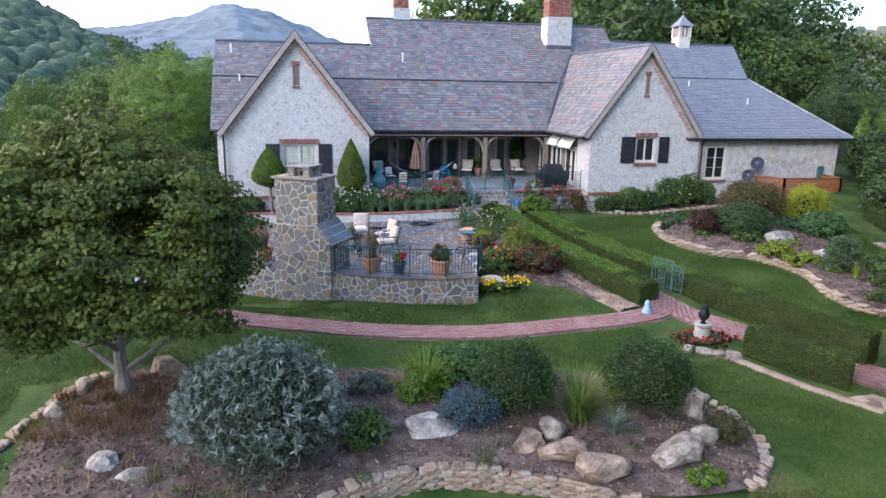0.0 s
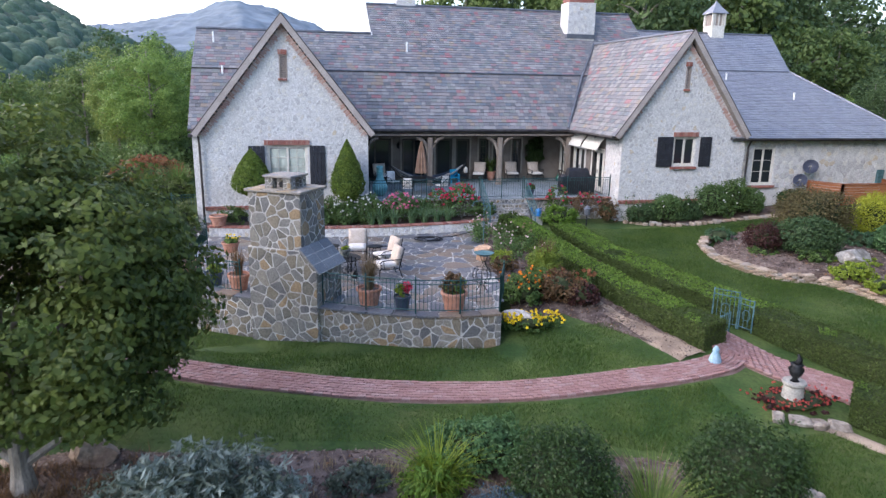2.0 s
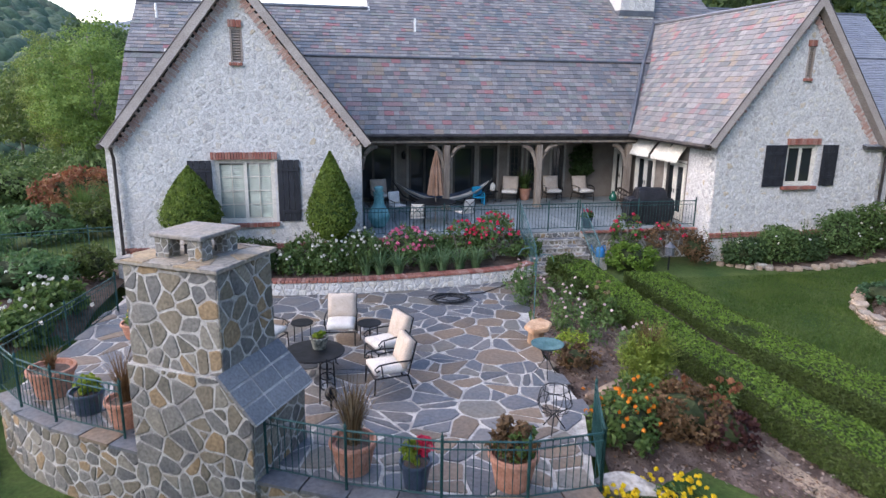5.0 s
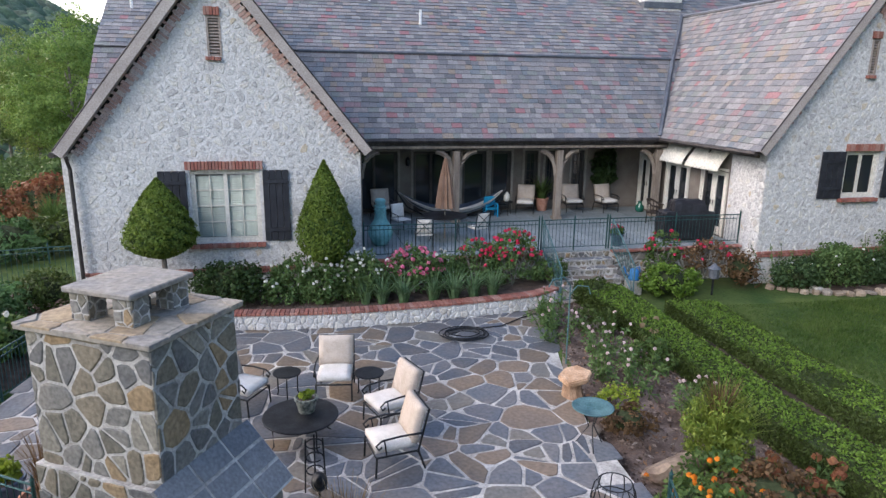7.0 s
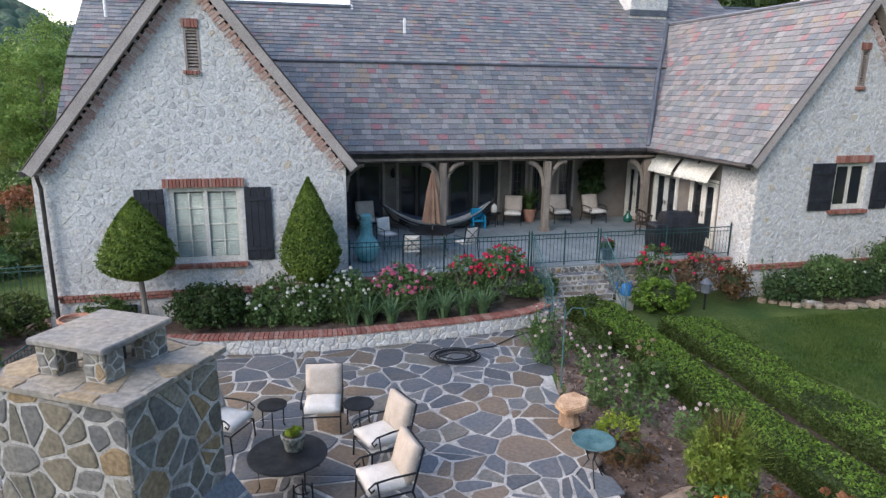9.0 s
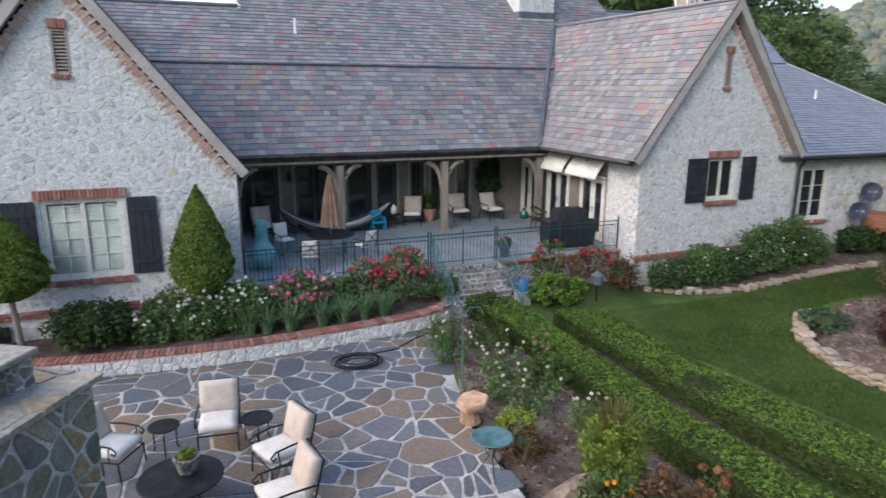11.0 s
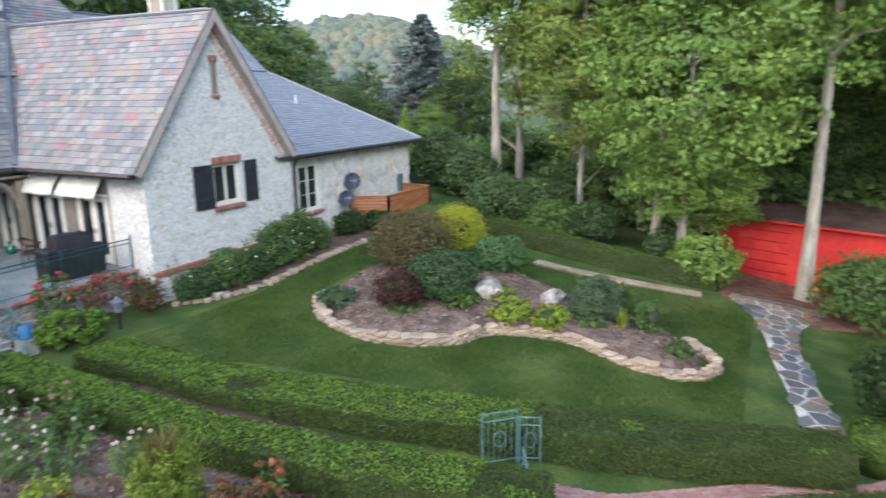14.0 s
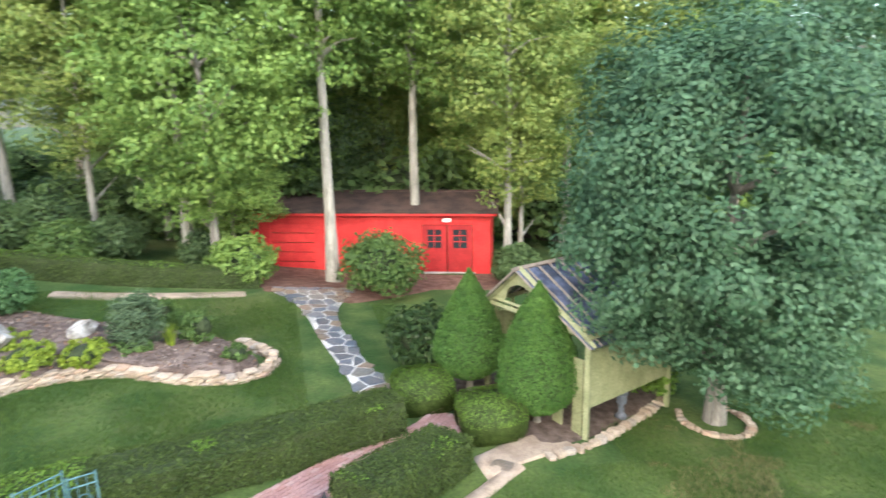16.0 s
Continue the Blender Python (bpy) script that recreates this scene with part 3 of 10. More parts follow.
def walling(name, region, holes, place, thick, material, parent, label=""):
    vs, fs = [], []
    for p in outside(region, holes):
        o, n = len(vs), len(p)
        vs += [tuple(place(u, v, 0.0)) for u, v in p] + [tuple(place(u, v, -thick)) for u, v in p]
        fs.append(tuple(range(o, o + n)))
        fs.append(tuple(range(o + 2 * n - 1, o + n - 1, -1)))
        for i in range(n):
            fs.append((o + i, o + n + i, o + n + (i + 1) % n, o + (i + 1) % n))
    bm = bmesh.new()
    bv = [bm.verts.new(v) for v in vs]
    for f in fs:
        bm.faces.new([bv[i] for i in f])
    bmesh.ops.remove_doubles(bm, verts=bm.verts, dist=0.0005)
    return part(name, bm, material, parent, label)


def front(y):
    return lambda u, v, w: Vector((u, y - w, v))


def bricks_row(name, parent, p0, step, n, size, material=None, turn=0.0):
    """Alike bricks in a row, on one mesh."""
    bm = boxed(-size[0] / 2, size[0] / 2, -size[1] / 2, size[1] / 2, -size[2] / 2, size[2] / 2, bevel=0.006)
    me = bpy.data.meshes.new(name)
    bm.to_mesh(me)
    bm.free()
    rng = random.Random(n)
    for i in range(n):
        ob = link_mesh(name, me, parent, material or M_BRICK)
        ob.location = Vector(p0) + Vector(step) * i + Vector((rng.uniform(-0.003, 0.003), rng.uniform(-0.008, 0.004), rng.uniform(-0.004, 0.004))) - BASE.get(parent, Vector())
        ob.rotation_euler = (0, turn, 0)


def slates(name, outline, material, parent, exposure=0.23, width=0.30, seed=1, single=0):
    """Rows of slates on one roof plane. outline: its corners, the first two along the eave."""
    p = [Vector(q) for q in outline]
    U = (p[1] - p[0]).normalized()
    Nn = U.cross(p[-1] - p[0]).normalized()
    if Nn.z < 0:
        Nn = -Nn
    V = Nn.cross(U)
    if V.z < 0:
        V = -V
    flat = [((q - p[0]).dot(U), (q - p[0]).dot(V)) for q in p]
    if sum(flat[k][0] * flat[(k + 1) % len(flat)][1] - flat[(k + 1) % len(flat)][0] * flat[k][1] for k in range(len(flat))) < 0:
        flat = flat[::-1]
    rng = random.Random(seed)
    edges = []
    for k in range(len(flat)):
        a, b = flat[k], flat[(k + 1) % len(flat)]
        l = math.hypot(b[0] - a[0], b[1] - a[1])
        nx, ny = (b[1] - a[1]) / l, -(b[0] - a[0]) / l
        edges.append((nx, ny, nx * a[0] + ny * a[1]))
    vs, fs = [], []
    count = 0
    umin, umax = min(q[0] for q in flat), max(q[0] for q in flat)
    for r in range(int(max(q[1] for q in flat) / exposure) + 1):
        v0 = r * exposure
        u = umin - rng.uniform(0, width)
        while u < umax:
            w = width * rng.uniform(0.62, 1.3)
            drop = rng.uniform(-0.012, 0.012)
            q = [(u + 0.004, v0 + drop), (u + w - 0.004, v0 + drop), (u + w - 0.004, v0 + exposure + 0.05), (u + 0.004, v0 + exposure + 0.05)]
            for nx, ny, d in edges:
                if len(q) >= 3:
                    q = clip(q, nx, ny, d)
            u += w
            if len(q) < 3:
                continue
            lift = rng.uniform(0.020, 0.034)
            pts = [p[0] + U * a + V * b + Nn * (lift * (1 - 0.75 * (b - v0) / exposure)) for a, b in q]
            n = len(pts)
            if count < single:
                count += 1
                c = sum(pts, Vector()) / n
                me = bpy.data.meshes.new(name)
                me.from_pydata([tuple(x - c) for x in pts] + [tuple(x - c - Nn * 0.022) for x in pts], [], [tuple(range(n))] + [(i, n + i, n + (i + 1) % n, (i + 1) % n) for i in range(n)])
                ob = link_mesh(name, me, parent, material)
                ob.location = c - BASE.get(parent, Vector())
                continue
            o = len(vs)
            vs += [tuple(x) for x in pts] + [tuple(x - Nn * 0.022) for x in pts]
            fs.append(tuple(range(o, o + n)))
            fs += [(o + i, o + n + i, o + n + (i + 1) % n, o + (i + 1) % n) for i in range(n)]
    solid(name + "_field", vs, fs, material, parent, kind="stuff")


def roof_plane(name, outline, material, seed, single=0, exposure=0.23, width=0.30, label="slate roof slope"):
    bm = bmesh.new()
    p = [Vector(q) for q in outline]
    if (p[1] - p[0]).cross(p[2] - p[0]).z < 0:
        p = p[::-1]
    slab(bm, p, 0.12)
    r = part(name, bm, M_UNDER, house, label)
    slates("slate", outline, material, r, exposure, width, seed, single)
    return r


EAVE_Y, EAVE_Z, BAND_Y, BAND_Z, RIDGE_Y, RIDGE_Z = 48.9, 4.05, 51.6, 6.9, 56.85, 10.95
WEST_Y, WEST_Z = 54.36, 9.06
LG0, LG1, LGA, LGE, LGT, LGY = 4.72, 12.32, 8.52, 4.10, 8.95, 44.6
RG0, RG1, RGA, RGE, RGT, RGY = 23.32, 30.35, 26.87, 4.05, 8.85, 43.8


def roofs():
    roof_plane("roof", [(3.9, EAVE_Y, EAVE_Z), (26, EAVE_Y, EAVE_Z), (26, BAND_Y, BAND_Z), (3.9, BAND_Y, BAND_Z)], M_SLATE, 11, single=0)
    roof_plane("roof", [(13.3, BAND_Y, BAND_Z + 0.06), (30.4, BAND_Y, BAND_Z + 0.06), (30.4, RIDGE_Y, RIDGE_Z), (13.3, RIDGE_Y, RIDGE_Z)], M_SLATE, 12)
    roof_plane("roof", [(3.9, BAND_Y, BAND_Z + 0.06), (13.3, BAND_Y, BAND_Z + 0.06), (13.3, WEST_Y, WEST_Z), (3.9, WEST_Y, WEST_Z)], M_SLATE, 13)
    for x, s in ((LG0, 14), (LG1, 15)):
        roof_plane("roof", [(x, 44.3, LGE), (x, 49.0, LGE), (LGA, 54.2, LGT), (LGA, 44.3, LGT)], M_SLATE, s)
    roof_plane("roof", [(RG0, 43.5, RGE), (RG0, 49.0, RGE), (RGA, 54.1, RGT), (RGA, 43.5, RGT)], M_SLATE, 16)
    roof_plane("roof", [(RG1, 43.5, RGE), (RG1, 43.9, RGE), (RGA, 54.1, RGT), (RGA, 43.5, RGT)], M_SLATEB, 17)
    roof_plane("roof", [(29.6, 43.6, 3.95), (40.5, 43.6, 3.95), (40.0, 53, 7.43), (28.6, 53, 7.43)], M_SLATEB, 18)
    roof_plane("roof", [(28.0, 53, 7.48), (40.0, 53, 7.48), (41.4, 57, 10.0), (28.0, 57, 10.0)], M_SLATEB, 19)
    for o in ([(42.5, 62, 3.95), (40.5, 43.6, 3.95), (40.0, 53, 7.43), (40.6, 60, 7.43)], [(13.3, 61, 4), (3.9, 61, 4), (3.9, WEST_Y, WEST_Z), (13.3, WEST_Y, WEST_Z)],
              [(41.4, 64, 4), (28.0, 64, 4), (28.0, 57, 10.0), (41.4, 57, 10.0)], [(30.4, 63, 5.2), (13.3, 63, 5.2), (13.3, RIDGE_Y, RIDGE_Z), (30.4, RIDGE_Y, RIDGE_Z)]):
        bm = bmesh.new()
        slab(bm, o, 0.12)
        part("roof", bm, M_SLATEB, house, "slate roof slope on the far side")
    # white gable end over the lower ridge
    bm = bmesh.new()
    slab(bm, [(13.28, WEST_Y - 0.1, WEST_Z - 0.05), (13.28, 59.0, 8.8), (13.28, RIDGE_Y, RIDGE_Z - 0.05)][::-1], 0.1)
    part("gable_end", bm, M_WHITE, house, "white painted gable end")
    # bands, ridges and valleys
    def strip(name, a, b, r, mat=M_LEAD):
        bm = bmesh.new()
        tube(bm, [a, b], r, 6)
        part(name, bm, mat, house)
    strip("roof_band", (LGA + 2.0, BAND_Y - 0.02, BAND_Z + 0.06), (25.0, BAND_Y - 0.02, BAND_Z + 0.06), 0.055)
    strip("roof_band", (28.2, 53, 7.47), (40.0, 53, 7.47), 0.05)
    strip("ridge_cap", (13.3, RIDGE_Y, RIDGE_Z + 0.03), (30.4, RIDGE_Y, RIDGE_Z + 0.03), 0.09)
    strip("ridge_cap", (3.9, WEST_Y, WEST_Z + 0.03), (13.3, WEST_Y, WEST_Z + 0.03), 0.09)
    strip("ridge_cap", (30.4, 57, 10.03), (41.4, 57, 10.03), 0.08)
    strip("ridge_cap", (LGA, 44.5, LGT), (LGA, 54.2, LGT + 0.02), 0.05, M_SLATEB)
    strip("ridge_cap", (RGA, 43.7, RGT), (RGA, 54.1, RGT + 0.02), 0.05, M_SLATEB)
    strip("valley", (RG0, 48.95, RGE + 0.05), (25.05, 51.5, 6.86), 0.10)
    strip("valley", (25.05, 51.5, 6.86), (RGA, 54.1, RGT + 0.02), 0.10)
    strip("valley", (LG1, 48.95, LGE + 0.05), (LGA, 54.2, LGT), 0.08)
    strip("valley", (RG1, 43.85, RGE + 0.05), (RGA, 54.1, RGT), 0.06)
    strip("hip", (40.5, 43.6, 3.98), (40.0, 53, 7.47), 0.06, M_SLATEB)
    strip("gutter", (LG1 - 0.1, EAVE_Y - 0.07, EAVE_Z - 0.06), (RG0, EAVE_Y - 0.07, EAVE_Z - 0.06), 0.075, M_GUTTER)
    strip("gutter", (RG0 - 0.07, 43.55, RGE - 0.06), (RG0 - 0.07, 48.9, RGE - 0.06), 0.075, M_GUTTER)
    strip("gutter", (RG1 - 0.1, 43.53, 3.89), (40.55, 43.53, 3.89), 0.075, M_GUTTER)
    strip("gutter", (LG0 - 0.07, 44.35, LGE - 0.06), (LG0 - 0.07, 48.9, LGE - 0.06), 0.075, M_GUTTER)
    strip("gutter", (3.9, EAVE_Y - 0.07, EAVE_Z - 0.06), (LG0, EAVE_Y - 0.07, EAVE_Z - 0.06), 0.075, M_GUTTER)
    for x, y, z in ((30.62, 43.85, 3.85), (5.0, 44.5, 4.0), (23.75, 46.6, 3.95)):
        bm = bmesh.new()
        tube(bm, [(x, y - 0.25, z), (x, y - 0.08, z - 0.3), (x, y - 0.08, 0.3)], 0.05, 8)
        part("downpipe", bm, M_GUTTER, house, "dark metal downpipe")


roofs()


def rake(x0, z0, xa, za, y):
    """Boards and a row of bricks under a gable's sloping edges."""
    for s, xe in ((-1, xa - (xa - x0)), (1, xa + (xa - x0))):
        d = Vector((xa - xe, 0, za - z0)).normalized()
        n = Vector((d.z, 0, -d.x)) * (1 if s < 0 else -1)
        a, b = Vector((xe, y - 0.37, z0 + 0.02)), Vector((xa, y - 0.37, za + 0.02))
        bm = bmesh.new()
        q = [a, b, b - Vector((0, 0, 0.23 / abs(n.z))), a + n * 0.23]
        if s > 0:
            q = q[::-1]
        hi = [bm.verts.new(v) for v in q]
        lo = [bm.verts.new(v + Vector((0, 0.06, 0))) for v in q]
        bm.faces.new(hi)
        bm.faces.new(lo[::-1])
        for i in range(4):
            bm.faces.new((hi[i], lo[i], lo[(i + 1) % 4], hi[(i + 1) % 4]))
        bmesh.ops.recalc_face_normals(bm, faces=bm.faces)
        part("rake_board", bm, M_RAKE, house, "pale pinkish timber rake board")
        bm = bmesh.new()
        q = [a + n * 0.19 + Vector((0, 0.06, 0)), b - Vector((0, -0.06, 0.19 / abs(n.z))), b - Vector((0, -0.37, 0.19 / abs(n.z))), a + n * 0.19 + Vector((0, 0.37, 0))]
        slab(bm, q, 0.02)
        bmesh.ops.recalc_face_normals(bm, faces=bm.faces)
        part("soffit", bm, M_RAKE, house)
        bm = bmesh.new()
        tube(bm, [a + Vector((0, 0.01, 0.03)), b + Vector((0, 0.01, 0.025))], 0.022, 6)
        part("drip_edge", bm, M_GUTTER, house)
        # bricks laid along the slope, every second one proud
        rng = random.Random(int(xe * 10))
        length = (b - a).length
        vs, fs = [], []
        k = 0
        t = 0.2
        while t < length - 0.3:
            c = a + d * t + n * (0.22 + 0.12 + (0.05 if k % 2 else 0.0)) + Vector((0, 0.35, 0))
            hx, hy = 0.034 + rng.uniform(0, 0.008), 0.105 + rng.uniform(-0.03, 0.03)
            cor = [c + d * i * hx + n * j * hy for i, j in ((-1, -1), (1, -1), (1, 1), (-1, 1))]
            o = len(vs)
            pro = 0.012 + rng.uniform(0, 0.014)
            vs += [tuple(v + Vector((0, -pro, 0))) for v in cor] + [tuple(v + Vector((0, 0.08, 0))) for v in cor]
            fs.append((o, o + 1, o + 2, o + 3))
            fs += [(o + i, o + 4 + i, o + 4 + (i + 1) % 4, o + (i + 1) % 4) for i in range(4)]
            t += 0.088
            k += 1
        solid("rake_bricks", vs, fs, M_BRICKW, house, "red bricks following the gable's slope", kind="stuff")


def louvre(x0, x1, z0, z1, y):
    w = thing("louvred_vent", "grey louvred gable vent under a brick head", "vent", ((x0 + x1) / 2, y, z0))
    bm = boxed(x0, x1, y + 0.10, y + 0.14, z0, z1)
    part("backing", bm, M_UNDER, w)
    bm = bmesh.new()
    box(bm, x0, x0 + 0.05, y - 0.02, y + 0.1, z0, z1)
    box(bm, x1 - 0.05, x1, y - 0.02, y + 0.1, z0, z1)
    box(bm, x0 + 0.05, x1 - 0.05, y - 0.02, y + 0.1, z1 - 0.05, z1)
    part("frame", bm, M_TRIM, w)
    n = int((z1 - z0) / 0.075)
    for i in range(n):
        part("slat", boxed(x0 + 0.05, x1 - 0.05, -0.05, 0.05, -0.008, 0.008, pose(0, y + 0.04, z0 + 0.04 + i * 0.075, 35)), M_TRIM, w)
    bricks_row("brick", w, (x0 + 0.0, y - 0.02, z1 + 0.11), (0.075, 0, 0), int((x1 - x0) / 0.075) + 1, (0.066, 0.12, 0.2))
    bricks_row("brick", w, (x0 - 0.02, y - 0.03, z0 - 0.06), (0.075, 0, 0), int((x1 - x0) / 0.075) + 1, (0.066, 0.14, 0.09))


def shutter(x0, x1, z0, z1, y):
    s = thing("shutter", "charcoal painted plank shutter against the stone wall", "shutter", ((x0 + x1) / 2, y, z0), "window shutters")
    n = 4
    w = (x1 - x0) / n
    for i in range(n):
        part("plank", boxed(x0 + i * w + 0.004, x0 + (i + 1) * w - 0.004, y - 0.075, y - 0.045, z0, z1, bevel=0.006), M_SHUTTER, s)
    for z in (z0 + 0.25, z1 - 0.35):
        part("batten", boxed(x0 + 0.02, x1 - 0.02, y - 0.10, y - 0.075, z, z + 0.1, bevel=0.005), M_SHUTTER, s)


def casement(name, x0, x1, z0, z1, y, leaves=2, blind=False, bars=(2, 4), label="", frame_mat=None):
    frame_mat = frame_mat or M_CREAM
    w = thing(name, label, "window", ((x0 + x1) / 2, y, z0))
    w["kind"] = "structure"
    bm = bmesh.new()
    for a, b, c, d in ((x0, x0 + 0.07, z0, z1), (x1 - 0.07, x1, z0, z1), (x0 + 0.07, x1 - 0.07, z1 - 0.07, z1), (x0 + 0.07, x1 - 0.07, z0, z0 + 0.07)):
        box(bm, a, b, y + 0.06, y + 0.18, c, d)
    part("window_frame", bm, frame_mat, w)
    lw = (x1 - x0 - 0.14) / leaves
    for i in range(leaves):
        a, b = x0 + 0.07 + i * lw, x0 + 0.07 + (i + 1) * lw
        bm = bmesh.new()
        for q in ((a, a + 0.05, z0 + 0.07, z1 - 0.07), (b - 0.05, b, z0 + 0.07, z1 - 0.07), (a + 0.05, b - 0.05, z0 + 0.07, z0 + 0.13), (a + 0.05, b - 0.05, z1 - 0.12, z1 - 0.07)):
            box(bm, q[0], q[1], y + 0.08, y + 0.13, q[2], q[3])
        sash = part("sash", bm, frame_mat, w)
        bm = bmesh.new()
        iw, ih = (b - a - 0.1) / bars[0], (z1 - z0 - 0.25) / bars[1]
        for k in range(1, bars[0]):
            box(bm, a + 0.05 + k * iw - 0.009, a + 0.05 + k * iw + 0.009, y + 0.09, y + 0.11, z0 + 0.13, z1 - 0.12)
        for k in range(1, bars[1]):
            box(bm, a + 0.05, b - 0.05, y + 0.092, y + 0.108, z0 + 0.13 + k * ih - 0.009, z0 + 0.13 + k * ih + 0.009)
        if bars[0] * bars[1] > 1:
            part("glazing_bar", bm, frame_mat, sash)
        if blind:
            nb = int((z1 - z0 - 0.25) / 0.06)
            bm = boxed(a + 0.05, b - 0.05, -0.028, 0.028, -0.003, 0.003)
            bmesh.ops.rotate(bm, verts=bm.verts, cent=(0, 0, 0), matrix=Matrix.Rotation(radians(62), 3, "X"))
            me = bpy.data.meshes.new("blind_slat")
            bm.to_mesh(me)
            bm.free()
            for k in range(nb):
                ob = link_mesh("blind_slat", me, sash, M_BLIND)
                ob.location = Vector((0, y + 0.15, z0 + 0.16 + k * 0.06)) - BASE[sash]
        part("pane", boxed(a + 0.05, b - 0.05, y + 0.115, y + 0.121, z0 + 0.13, z1 - 0.12), M_CLEAR if blind else M_GLASS, sash, "clear glass pane before a closed blind" if blind else "dark glass pane").visible_shadow = not blind
    return w


def gable(x0, x1, xe, ze, xa, za, y, zb, holes, seed, label):
    """A stone gable wall with its openings."""
    region = [(x0, zb), (x1, zb), (x1, ze - 0.1), (xa, za - 0.42), (x0, ze - 0.1)]
    wall = walling("gable_wall", region, holes, front(y), 0.35, M_LIMEBASE, house, label)
    polys = cells([(x0, zb), (x1, zb), (x1, ze - 0.1), (xa, za - 0.5), (x0, ze - 0.1)], 0.225, 0.045, seed, 0.78, [(a - 0.02, b + 0.02, c - 0.02, d + 0.02) for a, b, c, d in holes], jitter=0.48, drop=0.12)
    stonework("stone", polys, front(y), M_LIME, wall, seed, 0.011, 0.045, single=260, key=lambda p: abs(p[0][1] - 3.0))
    bricks_row("brick", wall, (x0 + 0.06, y - 0.035, 0.98), (0.118, 0, 0), int((x1 - x0) / 0.118), (0.105, 0.12, 0.075))
    bricks_row("brick", wall, (x0 + 0.1, y - 0.035, 0.89), (0.118, 0, 0), int((x1 - x0) / 0.118), (0.105, 0.12, 0.075))
    rake(xe, ze, xa, za, y)
    return wall


def arch_bricks(x0, x1, z, y, parent):
    n = int((x1 - x0) / 0.082)
    bricks_row("brick", parent, (x0 + 0.04, y - 0.03, z + 0.11), ((x1 - x0 - 0.08) / (n - 1), 0, 0), n, (0.07, 0.13, 0.21))


def front_walls():
    g = gable(5.0, 12.05, LG0, LGE, LGA, LGT, LGY, -0.4, [(7.7, 9.42, 1.70, 3.62), (8.36, 8.70, 6.42, 7.36)], 21, "limewashed rubble gable wall with brick trim")
    w = casement("window_1", 7.7, 9.42, 1.70, 3.62, LGY, 2, True, (2, 4), "tall pair of cream casements with pale closed blinds")
    arch_bricks(7.6, 9.52, 3.62, LGY, w)
    bricks_row("brick", w, (7.66, LGY - 0.05, 1.63), (0.112, 0, 0), 17, (0.1, 0.2, 0.11))
    shutter(6.94, 7.62, 1.72, 3.60, LGY)
    shutter(9.50, 10.16, 1.72, 3.60, LGY)
    louvre(8.36, 8.70, 6.42, 7.36, LGY)
    h = thing("crawlspace_hatch", "black painted hatch low in the stone wall", "hatch", (6.2, LGY, 0.1))
    part("panel", boxed(5.7, 6.7, LGY - 0.05, LGY - 0.02, -0.15, 0.64, bevel=0.008), M_SHUTTER, h)
    bm = bmesh.new()
    for q in ((5.64, 5.72, -0.15, 0.70), (6.68, 6.76, -0.15, 0.70), (5.72, 6.68, 0.62, 0.70)):
        box(bm, q[0], q[1], LGY - 0.07, LGY - 0.01, q[2], q[3])
    part("frame", bm, M_SHUTTER, h)
    gable(23.87, 30.45, RG0, RGE, RGA, RGT, RGY, -0.4, [(26.55, 27.75, 2.62, 4.02), (26.83, 27.09, 6.25, 7.25)], 22, "limewashed rubble gable wall with brick trim")
    w = casement("window_2", 26.55, 27.75, 2.62, 4.02, RGY, 2, False, (1, 1), "pair of dark casements with cream frames")
    arch_bricks(26.5, 27.8, 4.02, RGY, w)
    bricks_row("brick", w, (26.5, RGY - 0.06, 2.55), (0.112, 0, 0), 12, (0.1, 0.22, 0.11))
    shutter(25.66, 26.50, 2.60, 4.02, RGY)
    shutter(27.92, 28.55, 2.60, 4.02, RGY)
    louvre(26.83, 27.09, 6.25, 7.25, RGY)
    # east wing
    ew = walling("east_wall", [(30.45, -0.2), (39.9, -0.2), (39.9, 3.95), (30.45, 3.95)], [(31.1, 32.4, 1.6, 3.5)], front(44.0), 0.35, M_LIMEBASE, house, "limewashed rubble wall")
    stonework("stone", cells([(30.45, -0.2), (39.9, -0.2), (39.9, 3.85), (30.45, 3.85)], 0.31, 0.028, 23, 0.72, [(31.08, 32.42, 1.58, 3.52)]), front(44.0), M_LIME, ew, 23, 0.026, 0.03, single=0)
    w = casement("window_3", 31.1, 32.4, 1.6, 3.5, 44.0, 2, False, (1, 3), "tall leaded casement pair in the east wing")
    bricks_row("brick", w, (31.06, 43.95, 1.53), (0.112, 0, 0), 13, (0.1, 0.2, 0.11))
    # side and rear walls close the house
    side = lambda u, v, w: Vector((23.87 - w, u, v))
    holes = [(45.5, 46.95, 1.12, 3.3), (47.65, 49.2, 1.12, 3.3), (49.95, 51.2, 1.12, 3.3)]
    sw = walling("side_wall", [(51.4, -0.4), (44.15, -0.4), (44.15, 4.0), (51.4, 4.0)][::-1], holes, side, 0.35, M_STUCCO, house, "cream side wall on the porch")
    part("corner_pier", boxed(23.85, 24.2, 44.16, 45.40, -0.4, 3.80), M_LIMEBASE, house, "limewashed stone corner")
    corner = cells([(43.8, -0.3), (45.4, -0.3), (45.4, 3.78), (43.8, 3.78)], 0.225, 0.045, 24, 0.78, jitter=0.48, drop=0.12)
    stonework("stone", corner, lambda u, v, w: Vector((23.85 - w, u, v)), M_LIME, sw, 24, 0.011, 0.045)
